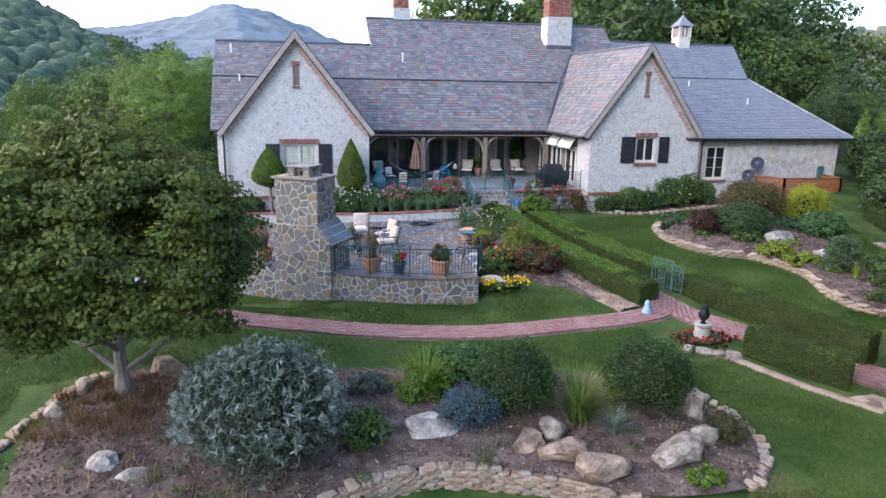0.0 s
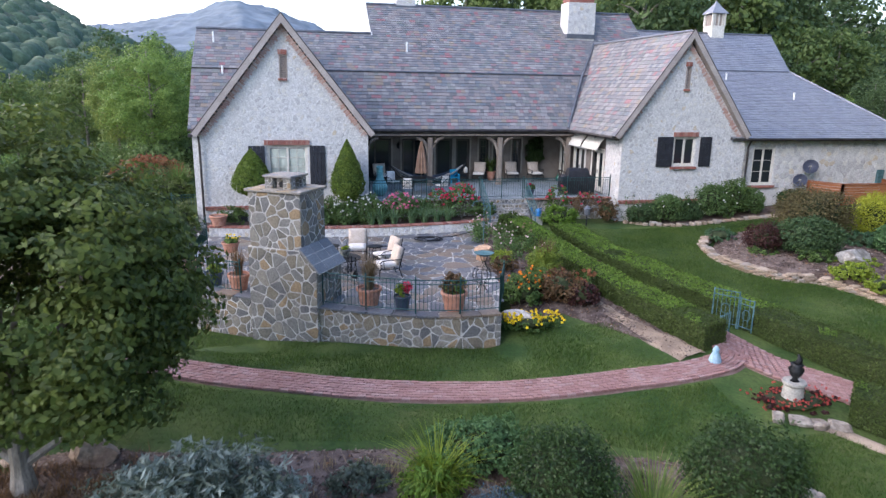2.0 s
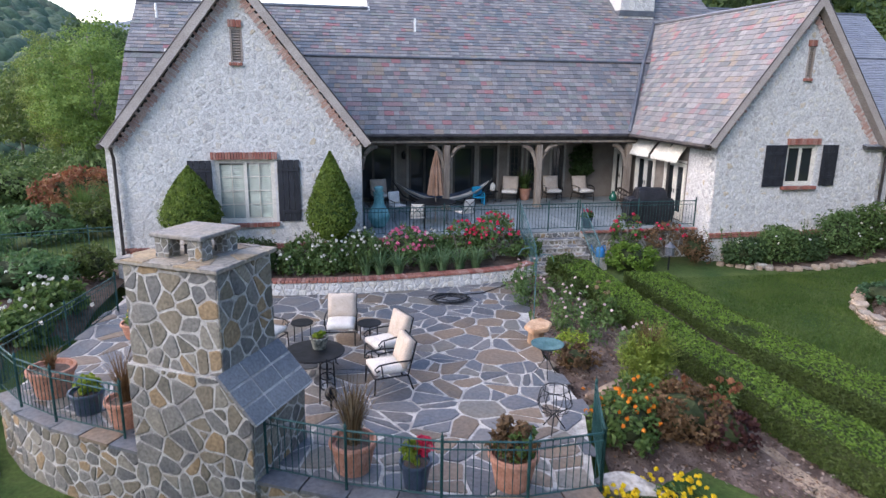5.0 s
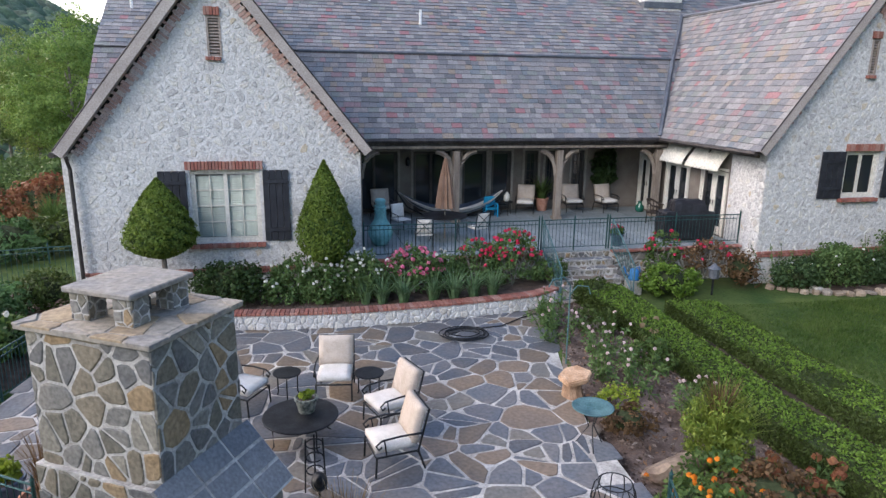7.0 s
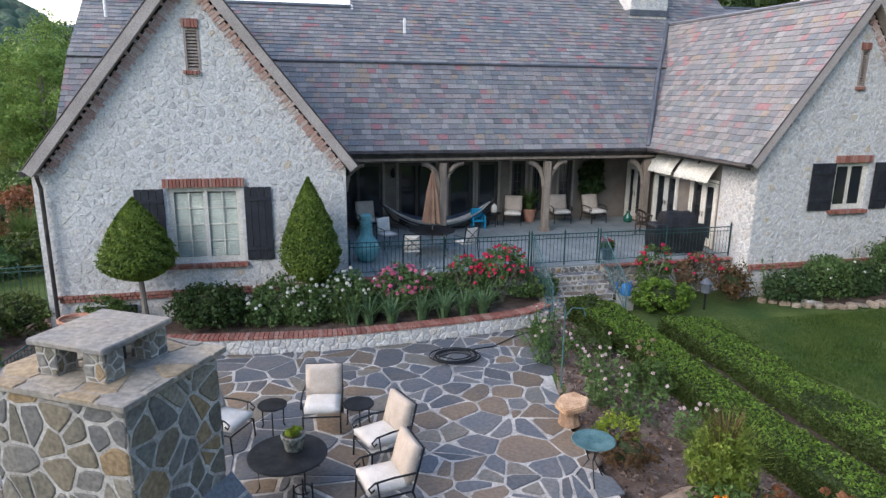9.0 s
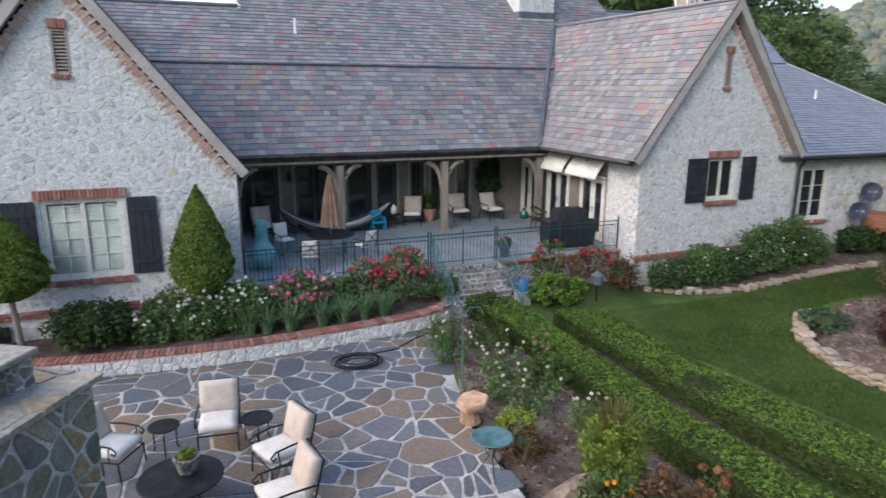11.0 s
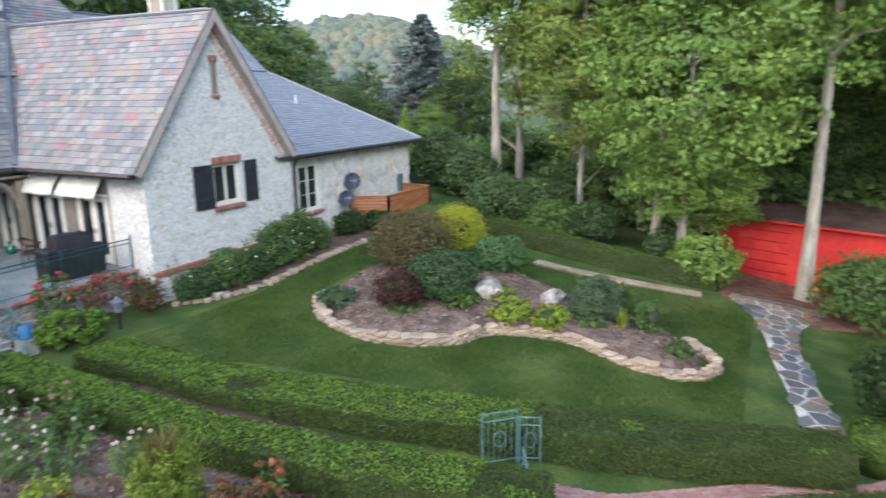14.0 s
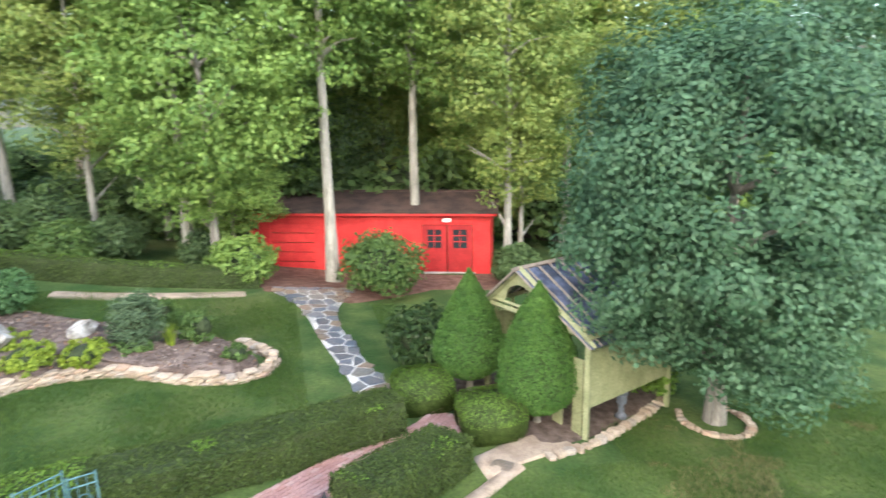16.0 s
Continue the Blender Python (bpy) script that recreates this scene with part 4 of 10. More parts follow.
    for n, pts in (("west_wall", (4.65, 5.0, 44.97, 60.5)), ("east_end_wall", (39.55, 39.9, 44.36, 60)), ("rear_wall", (5.0, 39.5, 60.2, 60.5)), ("porch_side_wall", (11.7, 12.04, 44.97, 51.3))):
        part(n, boxed(pts[0], pts[1], pts[2], pts[3], -0.5, 3.98), M_LIMEBASE, house)


front_walls()
# ---- porch ----
FLOOR = 1.10
def porch():
    p = thing("porch_floor", "pale bluestone paved porch floor", "floor", (18, 46, FLOOR), kind="structure")
    part("base", boxed(12.05, 23.86, 44.55, 51.3, -0.3, FLOOR - 0.05), M_MORTAR, p)
    bm = boxed(0.006, 0.594, 0.006, 0.594, -0.05, 0.0, bevel=0.006)
    me = bpy.data.meshes.new("paver")
    bm.to_mesh(me)
    bm.free()
    for i in range(19):
        for j in range(11):
            ob = link_mesh("paver", me, p, M_BLUESTONE)
            ob.location = Vector((12.2 + i * 0.61 + (0.0 if j % 2 else 0.0), 44.55 + j * 0.61, FLOOR)) - BASE[p]
    polys = crazy([(12.05, -0.3), (17.3, -0.3), (17.3, 1.0), (12.05, 1.0)], 0.28, 0.05, 31) + crazy([(19.5, -0.3), (23.86, -0.3), (23.86, 1.0), (19.5, 1.0)], 0.28, 0.05, 32)
    stonework("stone", polys, front(44.55), M_STONE, p, 31, 0.03, 0.03)
    bricks_row("brick", p, (12.15, 44.52, 1.05), (0.115, 0, 0), 45, (0.105, 0.24, 0.07))
    bricks_row("brick", p, (19.52, 44.52, 1.05), (0.115, 0, 0), 38, (0.105, 0.24, 0.07))
    tagged(part("porch_ceiling", boxed(12.05, 23.86, 48.95, 51.3, 3.72, 3.80), M_BEAM, None), "dark timber porch ceiling", "ceiling", kind="structure")
    # timber beam in the gutter's dark colour, painting the shade under the eave
    part("header_beam", boxed(12.05, 23.86, 49.02, 49.28, 3.68, 3.94), M_GUTTER, house, "timber header beam over the porch, darkened for eave shade")
    holes = [(12.25, 14.0, FLOOR + 0.02, 3.4), (14.6, 16.0, FLOOR + 0.02, 3.4), (16.5, 17.45, FLOOR + 0.02, 3.4), (17.65, 18.45, FLOOR + 0.02, 3.4), (19.0, 19.55, 1.45, 3.4), (19.85, 20.3, 1.45, 3.4), (20.96, 21.5, 1.45, 3.4)]
    walling("porch_back_wall", [(12.05, 0), (23.86, 0), (23.86, 4.0), (12.05, 4.0)], holes, front(51.3), 0.3, M_STUCCO, house, "cream stucco wall behind the porch")
    # added dark sheet standing in for the unlit rooms behind the openings
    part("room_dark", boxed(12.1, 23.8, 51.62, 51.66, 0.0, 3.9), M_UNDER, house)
    for k, (a, b, c, d) in enumerate(holes):
        w = casement("porch_window", a, b, c, d, 51.3, 1 if b - a < 1 else 2, False, (2, 5) if k > 3 else (1, 1), "dark glazed porch door or window with a cream casing", M_DARKFRAME)
        bm = bmesh.new()
        for q in ((a - 0.09, a, c, d), (b, b + 0.09, c, d), (a - 0.09, b + 0.09, d, d + 0.1)):
            box(bm, q[0], q[1], 51.265, 51.30, q[2], q[3])
        part("casing", bm, M_CASING, w)
    la = thing("wall_lantern", "small black wall lantern between the porch doors", "lamp", (14.38, 51.2, 2.9))
    part("back_plate", boxed(14.33, 14.43, 51.26, 51.30, 2.92, 3.16, bevel=0.01), M_IRON, la)
    bm = bmesh.new()
    lathe(bm, [(0.05, 2.88), (0.075, 2.92), (0.085, 3.10), (0.03, 3.20), (0.01, 3.24)], 6, Matrix.Translation((14.38, 51.17, 0)))
    part("body", bm, M_IRON, la)
    for x in (12.35, 15.75, 19.55, 23.45):
        post = thing("porch_post", "weathered timber post with curved braces", "post", (x, 49.15, FLOOR), "posts along the porch")
        part("shaft", boxed(x - 0.12, x + 0.12, 49.03, 49.27, FLOOR, 3.62, bevel=0.015), M_BEAM, post)
        part("plinth", boxed(x - 0.16, x + 0.16, 48.99, 49.31, FLOOR, FLOOR + 0.12, bevel=0.01), M_BEAM, post)
        for s in (-1, 1):
            if (x < 13 and s < 0) or (x > 23 and s > 0):
                continue
            bm = bmesh.new()
            pts = [(x + s * (0.10 + 0.62 * (1 - math.cos(a))), 49.15, 2.72 + 0.88 * math.sin(a)) for a in np.linspace(0, math.pi / 2, 7)]
            tube(bm, pts, 0.085, 4)
            part("brace", bm, M_BEAM, post)


porch()


def side_doors():
    for y0, y1, zt in ((45.5, 46.95, 3.3), (47.65, 49.2, 3.3), (49.95, 51.2, 3.3)):
        d = thing("french_door", "cream double french door with dark glass", "door", (23.87, (y0 + y1) / 2, FLOOR), "french doors on the porch")
        bm = bmesh.new()
        for a, b, c, e in ((y0, y0 + 0.09, FLOOR, zt), (y1 - 0.09, y1, FLOOR, zt), (y0 + 0.09, y1 - 0.09, zt - 0.09, zt)):
            box(bm, 23.83, 24.0, a, b, c, e)
        part("frame", bm, M_CREAM, d)
        mid = (y0 + y1) / 2
        for a, b in ((y0 + 0.09, mid), (mid, y1 - 0.09)):
            bm = bmesh.new()
            for q in ((a + 0.005, a + 0.13, FLOOR + 0.02, zt - 0.1), (b - 0.13, b - 0.005, FLOOR + 0.02, zt - 0.1), (a + 0.13, b - 0.13, zt - 0.24, zt - 0.1), (a + 0.13, b - 0.13, FLOOR + 0.02, FLOOR + 0.28)):
                box(bm, 23.87, 23.93, q[0], q[1], q[2], q[3])
            leaf = part("leaf", bm, M_CREAM, d)
            part("pane", boxed(23.90, 23.91, a + 0.13, b - 0.13, FLOOR + 0.28, zt - 0.24), M_GLASS, leaf, "dark glass pane")
            bm = bmesh.new()
            tube(bm, [(23.84, b - 0.06 if a == y0 + 0.09 else a + 0.06, FLOOR + 0.95), (23.84, b - 0.06 if a == y0 + 0.09 else a + 0.06, FLOOR + 1.12)], 0.014, 6)
            part("handle", bm, M_IRON, leaf)
    for y0, y1 in ((45.45, 47.30), (47.50, 49.55)):
        aw = thing("awning", "small cream fluted canvas awning with a scalloped edge", "awning", (23.8, (y0 + y1) / 2, 3.3), "awnings over the french doors")
        n = 40
        vs, fs = [], []
        for i in range(n + 1):
            y = y0 + (y1 - y0) * i / n
            wave = 0.030 * math.cos(i * math.pi / 2)
            edge = 0.03 * abs(math.sin(i * math.pi / 4))
            vs += [(23.80 - wave * 0.3, y, 3.86), (23.58 - wave, y, 3.56), (23.44 - wave, y, 3.32), (23.43 - wave, y, 3.22 + edge)]
        for i in range(n):
            o = i * 4
            fs += [(o, o + 1, o + 5, o + 4), (o + 1, o + 2, o + 6, o + 5), (o + 2, o + 3, o + 7, o + 6)]
        ob = solid("canvas", vs, fs, M_CREAM, aw)
        sol = ob.modifiers.new("thick", "SOLIDIFY")
        sol.thickness = 0.012
        for y in (y0, y1):
            bm = bmesh.new()
            tube(bm, [(23.84, y, 3.2), (23.46, y, 3.30)], 0.012, 6)
            part("arm", bm, M_IRON, aw)


side_doors()


def railing(name, pts, height, material, label, spacing=0.11, posts=True, group="", post_every=1, seam=0.006):
    """Upright bars between two rails, along a line of points."""
    r = thing(name, label, "railing", pts[0], group)
    for k, (a, b) in enumerate(zip(pts, pts[1:])):
        a, b = Vector(a), Vector(b)
        for h in (0.10, height - 0.12, height):
            bm = bmesh.new()
            tube(bm, [a + Vector((0, 0, h)), b + Vector((0, 0, h))], 0.016 if h == height else 0.012, 6)
            part("rail", bm, material, r)
        n = max(1, int((b - a).length / spacing))
        for i in range(1, n):
            c = a + (b - a) * i / n
            bm = bmesh.new()
            tube(bm, [c + Vector((0, 0, 0.1)), c + Vector((0, 0, height - 0.01))], 0.0075, 4)
            part("bar", bm, material, r)
    if posts:
        for p in pts:
            bm = bmesh.new()
            tube(bm, [Vector(p) + Vector((0, 0, 0.0)), Vector(p) + Vector((0, 0, height + 0.06))], 0.024, 6)
            lathe(bm, [(0.001, 0.0), (0.032, 0.03), (0.014, 0.06), (0.001, 0.12)], 8, Matrix.Translation(Vector(p) + Vector((0, 0, height + 0.04))))
            part("post", bm, material, r)
    return r


railing("porch_railing", [(12.1, 44.62, FLOOR), (14.7, 44.62, FLOOR), (17.2, 44.62, FLOOR)], 0.92, M_GREENIRON, "dark green iron railing along the porch edge")
railing("porch_gate", [(17.28, 44.62, FLOOR), (18.3, 44.62, FLOOR), (19.34, 44.62, FLOOR)], 0.92, M_GREENIRON, "pair of dark green iron porch gates, closed")
railing("porch_railing", [(19.42, 44.62, FLOOR), (21.6, 44.62, FLOOR), (23.8, 44.62, FLOOR)], 0.92, M_GREENIRON, "dark green iron railing along the porch edge")

# ---- terrace ----
ARC = [(14.35, 31.85), (13.2, 31.80), (12.0, 32.05), (10.7, 32.60), (9.4, 33.30), (8.2, 34.05), (7.0, 34.80), (5.9, 35.55), (5.1, 36.25), (4.45, 37.10)]


def terrace():
    patio = thing("patio", "irregular flagstone patio with pale mortar joints", "patio", (10, 38, 0), kind="structure")
    outline = [(14.4, 31.9), (15.35, 34.5), (15.5, 37.5), (16.2, 40.2), (17.3, 43.0), (9, 43.0), (5.2, 43.5), (4.9, 40.0), (4.45, 37.15)]
    hull = ARC[::-1] + [(14.4, 31.9)] + outline[1:8]
    bm = bmesh.new()
    mid = (10.3, 37.6)
    prism(bm, [(mid[0] + (x - mid[0]) * 0.975, mid[1] + (y - mid[1]) * 0.975) for x, y in hull], -0.28, -0.012)
    bmesh.ops.recalc_face_normals(bm, faces=bm.faces)
    part("bed", bm, M_MORTAR, patio, "pale mortar bed")
    polys = []
    rng = random.Random(41)
    big = []
    for p in cells([(4.3, 31.5), (17.4, 31.5), (17.4, 43.2), (4.3, 43.2)], 0.60, 0.004, 41, 0.78, jitter=0.62, drop=0.30):
        cx, cy = sum(v[0] for v in p) / len(p), sum(v[1] for v in p) / len(p)
        halves = [p]
        if rng.random() < 0.55 and area_of(p) > 0.2:
            a = rng.uniform(0, math.pi)
            d = math.cos(a) * cx + math.sin(a) * cy + rng.uniform(-0.15, 0.15)
            halves = [clip(p, math.cos(a), math.sin(a), d), clip(p, -math.cos(a), -math.sin(a), -d)]
        for q in halves:
            q = inset(q, rng.uniform(0.012, 0.034)) if len(q) >= 3 else q
            if len(q) >= 3 and area_of(q) > 0.012:
                big.append(nibble(q, rng, 0.6))
    def inside(q):
        x, y = q
        c = False
        n = len(hull)
        for i in range(n):
            (x0, y0), (x1, y1) = hull[i], hull[(i + 1) % n]
            if (y0 > y) != (y1 > y) and x < (x1 - x0) * (y - y0) / (y1 - y0) + x0:
                c = not c
        return c
    for p in big:
        c = (sum(q[0] for q in p) / len(p), sum(q[1] for q in p) / len(p))
        if inside(c):
            for (x0, y0), (x1, y1) in zip(hull, hull[1:] + hull[:1]):
                l = math.hypot(x1 - x0, y1 - y0)
                t = min(1, max(0, ((c[0] - x0) * (x1 - x0) + (c[1] - y0) * (y1 - y0)) / l / l))
                if len(p) >= 3 and math.hypot(c[0] - x0 - (x1 - x0) * t, c[1] - y0 - (y1 - y0) * t) < 0.9:
                    nx, ny = (y1 - y0) / l, -(x1 - x0) / l
                    if nx * (c[0] - x0) + ny * (c[1] - y0) > 0:
                        nx, ny = -nx, -ny
                    p = clip(p, nx, ny, nx * x0 + ny * y0 - 0.02)
            if len(p) >= 3:
                polys.append(p)
    flat = lambda u, v, w: Vector((u, v, w - 0.012))
    stonework("flagstone", polys, flat, M_FLAG, patio, 41, 0.014, 0.014, single=300, key=lambda p: abs(p[0][0] - 12) + abs(p[0][1] - 36))
    # retaining wall
    runs = []
    wall = thing("terrace_wall", "rounded fieldstone retaining wall with pale joints", "wall", (10, 33, -0.8), kind="structure")
    for k, ((x0, y0), (x1, y1)) in enumerate(zip(ARC, ARC[1:])):
        d = Vector((x1 - x0, y1 - y0, 0))
        l = d.length
        d.normalize()
        n = Vector((-d.y, d.x, 0))
        if n.y > 0:
            n = -n
        zb = min(ground_z(x0, y0), ground_z(x1, y1)) - 0.15
        a = Vector((x0, y0, 0)) - n * 0.0
        place = lambda u, v, w, a=a, d=d, n=n: a + d * u + n * w + Vector((0, 0, v))
        bm = bmesh.new()
        q = [a, a + d * l, a + d * l - n * 0.35, a - n * 0.35]
        prism(bm, [(v.x, v.y) for v in q], zb, -0.015)
        bmesh.ops.recalc_face_normals(bm, faces=bm.faces)
        part("core", bm, M_MORTAR, wall)
        runs.append((l, place))
        m = max(1, int(l / 0.55))
        for i in range(m):
            p0, p1 = a + d * (l * i / m + 0.015), a + d * (l * (i + 1) / m - 0.015)
            bm = bmesh.new()
            q = [p0 + n * 0.06, p1 + n * 0.06, p1 - n * 0.34, p0 - n * 0.34]
            prism(bm, [(v.x, v.y) for v in q], -0.012, 0.045)
            bmesh.ops.recalc_face_normals(bm, faces=bm.faces)
            part("coping_stone", bm, M_FLAG, wall)
    total = sum(l for l, _ in runs)

    def along(u, v, w):
        for l, pl in runs:
            if u <= l or pl is runs[-1][1]:
                return pl(u, v, w)
            u -= l
    stonework("stone", rubble([(0, -1.45), (total, -1.45), (total, -0.02), (0, -0.02)], 0.22, 0.036, 50, 0.95), along, M_STONE, wall, 50, 0.016, 0.018, key=lambda p: p[0][0])
    rp = [(x, y + 0.17, 0.045) for x, y in ARC]
    railing("terrace_railing", [rp[0], rp[1], rp[2], rp[3], (9.55, 33.42, 0.045)], 0.95, M_GREENIRON, "dark green iron railing on the terrace wall")
    railing("terrace_railing", [(7.2, 34.9, 0.045), rp[7], rp[8], rp[9], (4.95, 39.5, 0.0), (5.4, 41.8, 0.0)], 0.95, M_GREENIRON, "dark green iron railing round the terrace corner")
    railing("terrace_railing", [rp[0], (14.95, 33.6, 0.0)], 0.95, M_GREENIRON, "dark green iron railing at the terrace side")


terrace()


def fireplace():
    m = Matrix.Translation((8.62, 34.45, 0)) @ Matrix.Rotation(radians(-31), 4, "Z")
    f = thing("outdoor_fireplace", "tall fieldstone outdoor fireplace with slate shoulders", "fireplace", (8.62, 34.45, -0.8))

    def face(o, du, n):
        o, du, n = Vector(o), Vector(du), Vector(n)
        return lambda u, v, w: m @ (o + du * u + n * w + Vector((0, 0, v)))
    # stack and wider base, local x along the wall, y towards the patio
    part("chimney_shaft", boxed(-0.82, 0.82, -0.62, 0.72, 0.0, 3.20, m), M_MORTAR, f)
    prof = [(-0.88, -1.6), (1.30, -1.6), (1.30, 1.10), (0.80, 1.62), (-0.88, 1.62)]
    bm = bmesh.new()
    lo = [bm.verts.new(m @ Vector((x, -0.68, z))) for x, z in prof]
    hi = [bm.verts.new(m @ Vector((x, 0.78, z))) for x, z in prof]
    bm.faces.new(lo)
    bm.faces.new(hi[::-1])
    for i in range(5):
        bm.faces.new((lo[i], hi[i], hi[(i + 1) % 5], lo[(i + 1) % 5]))
    bmesh.ops.recalc_face_normals(bm, faces=bm.faces)
    part("base", bm, M_MORTAR, f)
    k = 60
    for o, du, n, reg in (
        ((-0.88, -0.68, 0), (1, 0, 0), (0, -1, 0), [(0, -1.5), (2.18, -1.5), (2.18, 1.08), (1.68, 1.60), (0, 1.60)]),
        ((1.30, -0.68, 0), (0, 1, 0), (1, 0, 0), [(0, -0.4), (1.46, -0.4), (1.46, 1.02), (0, 1.02)]),
        ((-0.88, 0.78, 0), (0, -1, 0), (-1, 0, 0), [(0, -0.5), (1.46, -0.5), (1.46, 1.6), (0, 1.6)]),
        ((-0.82, -0.62, 0), (1, 0, 0), (0, -1, 0), [(0, 1.62), (1.64, 1.62), (1.64, 3.19), (0, 3.19)]),
        ((0.82, -0.62, 0), (0, 1, 0), (1, 0, 0), [(0, 1.5), (1.34, 1.5), (1.34, 3.19), (0, 3.19)]),
        ((-0.82, 0.72, 0), (0, -1, 0), (-1, 0, 0), [(0, 1.5), (1.34, 1.5), (1.34, 3.19), (0, 3.19)]),
        ((0.82, 0.72, 0), (-1, 0, 0), (0, 1, 0), [(0, 1.5), (1.64, 1.5), (1.64, 3.19), (0, 3.19)]),
    ):
        k += 1
        stonework("stone", rubble(reg, 0.215, 0.036, k, 1.2), face(o, du, n), M_STONE, f, k, 0.014, 0.016, single=60)
    # sloped slate shoulder, in tiles
    for i in range(3):
        for j in range(3):
            a0, a1 = -0.78 + i * 0.54, -0.78 + (i + 1) * 0.54 - 0.04
            t0, t1 = j / 3, (j + 1) / 3 - 0.045
            bm = bmesh.new()
            pt = lambda a, t: m @ Vector((0.84 + 0.64 * t, a, 1.72 - 0.68 * t))
            slab(bm, [pt(a0, t0), pt(a0, t1), pt(a1, t1), pt(a1, t0)], 0.05)
            bmesh.ops.recalc_face_normals(bm, faces=bm.faces)
            part("slate_tile", bm, M_SHOULDER, f)
    bm = bmesh.new()
    pt = lambda a, t: m @ Vector((0.832 + 0.635 * t, a, 1.711 - 0.678 * t))
    slab(bm, [pt(-0.76, 0.0), pt(-0.76, 0.99), pt(0.82, 0.99), pt(0.82, 0.0)], 0.04)
    bmesh.ops.recalc_face_normals(bm, faces=bm.faces)
    part("mortar_bed", bm, M_MORTAR, f, "pale mortar between the slate tiles")
    # cap of flagstones with a small hood on four stone piers
    part("cap_bed", boxed(-0.90, 0.90, -0.70, 0.80, 3.20, 3.262, m, 0.012), M_FLAGTAN, f, "thick tan flagstone cap")
    top = lambda u, v, w: m @ Vector((u, v, 3.262 + w))
    stonework("cap_stone", cells([(-0.90, -0.70), (0.90, -0.70), (0.90, 0.80), (-0.90, 0.80)], 0.46, 0.035, 93, 0.9, jitter=0.4, drop=0.1), top, M_FLAGTAN, f, 93, 0.012, 0.012)
    for x in (-0.29, 0.29):
        for y in (-0.26, 0.34):
            part("pier", boxed(x - 0.12, x + 0.12, y - 0.12, y + 0.12, 3.265, 3.58, m), M_MORTAR, f)
            for o, du, n in (((x - 0.12, y - 0.12, 0), (1, 0, 0), (0, -1, 0)), ((x + 0.12, y - 0.12, 0), (0, 1, 0), (1, 0, 0))):
                k += 1
                stonework("stone", cells([(0, 3.28), (0.24, 3.28), (0.24, 3.57), (0, 3.57)], 0.13, 0.02, k, 1.0), face(o, du, n), M_STONE, f, k, 0.01, 0.012)
    part("flue", boxed(-0.13, 0.13, -0.10, 0.18, 3.25, 3.42, m), M_UNDER, f)
    part("hood_stone", boxed(-0.46, 0.46, -0.44, 0.52, 3.58, 3.645, m, 0.014), M_FLAGTAN, f, "single tan flagstone hood")



fireplace()
# ---- plants: helpers ----
def leaf_mesh(name, c, nrm, size, material, parent, seed, aspect=1.7, spread=0.8, droop=0.0, label="", vary=0.35, kind=""):
    """Small pointed leaves at the places c, facing about nrm."""
    rng = np.random.default_rng(seed)
    n = len(c)
    if n == 0:
        return None
    d = nrm + rng.normal(0, spread, (n, 3))
    d /= np.linalg.norm(d, axis=1, keepdims=True) + 1e-9
    t = rng.normal(0, 1, (n, 3))
    t[:, 2] -= droop
    t -= d * np.sum(t * d, axis=1, keepdims=True)
    t /= np.linalg.norm(t, axis=1, keepdims=True) + 1e-9
    b = np.cross(d, t)
    s = size * (1 + rng.uniform(-vary, vary, (n, 1)))
    off = np.array(BASE.get(parent, Vector())) if parent is not None else np.zeros(3)
    c = c - off
    v = np.stack([c - t * s * aspect * 0.5, c + b * s * 0.5 - t * s * 0.1, c + t * s * aspect * 0.5, c - b * s * 0.5 - t * s * 0.1], axis=1).reshape(-1, 3)
    me = bpy.data.meshes.new(name)
    me.vertices.add(4 * n)
    me.vertices.foreach_set("co", v.ravel())
    me.loops.add(4 * n)
    me.loops.foreach_set("vertex_index", np.arange(4 * n, dtype=np.int32))
    me.polygons.add(n)
    me.polygons.foreach_set("loop_start", np.arange(0, 4 * n, 4, dtype=np.int32))
    me.update(calc_edges=True)
    me.validate()
    return link_mesh(name, me, parent, material, label, kind)


def clumps(centre, radii, n_clumps, per, clump_r, seed, shell=0.55, low=-1.0, flat=0.75):
    """Leaf places in clumps scattered through an ellipsoid's outer part."""
    rng = np.random.default_rng(seed)
    d = rng.normal(0, 1, (n_clumps * 3, 3))
    d /= np.linalg.norm(d, axis=1, keepdims=True)
    d = d[d[:, 2] > low][:n_clumps]
    k = len(d)
    r = shell + (1 - shell) * rng.uniform(0, 1, (k, 1)) ** 0.5
    wob = 1 + 0.16 * np.sin(d[:, :1] * 5 + seed) * np.cos(d[:, 1:2] * 4 + seed * 2) + rng.normal(0, 0.05, (k, 1))
    cc = d * r * wob * np.array(radii)
    q = rng.normal(0, 1, (k, per, 3))
    q /= np.linalg.norm(q, axis=2, keepdims=True)
    q *= rng.uniform(0.35, 1, (k, per, 1)) ** 0.6 * clump_r * np.array([1, 1, flat])
    p = (cc[:, None, :] + q).reshape(-1, 3)
    nrm = (q / clump_r + 0.5 * (cc / np.array(radii))[:, None, :]).reshape(-1, 3) + np.array([0, 0, 0.35])
    return p + np.array(centre), nrm


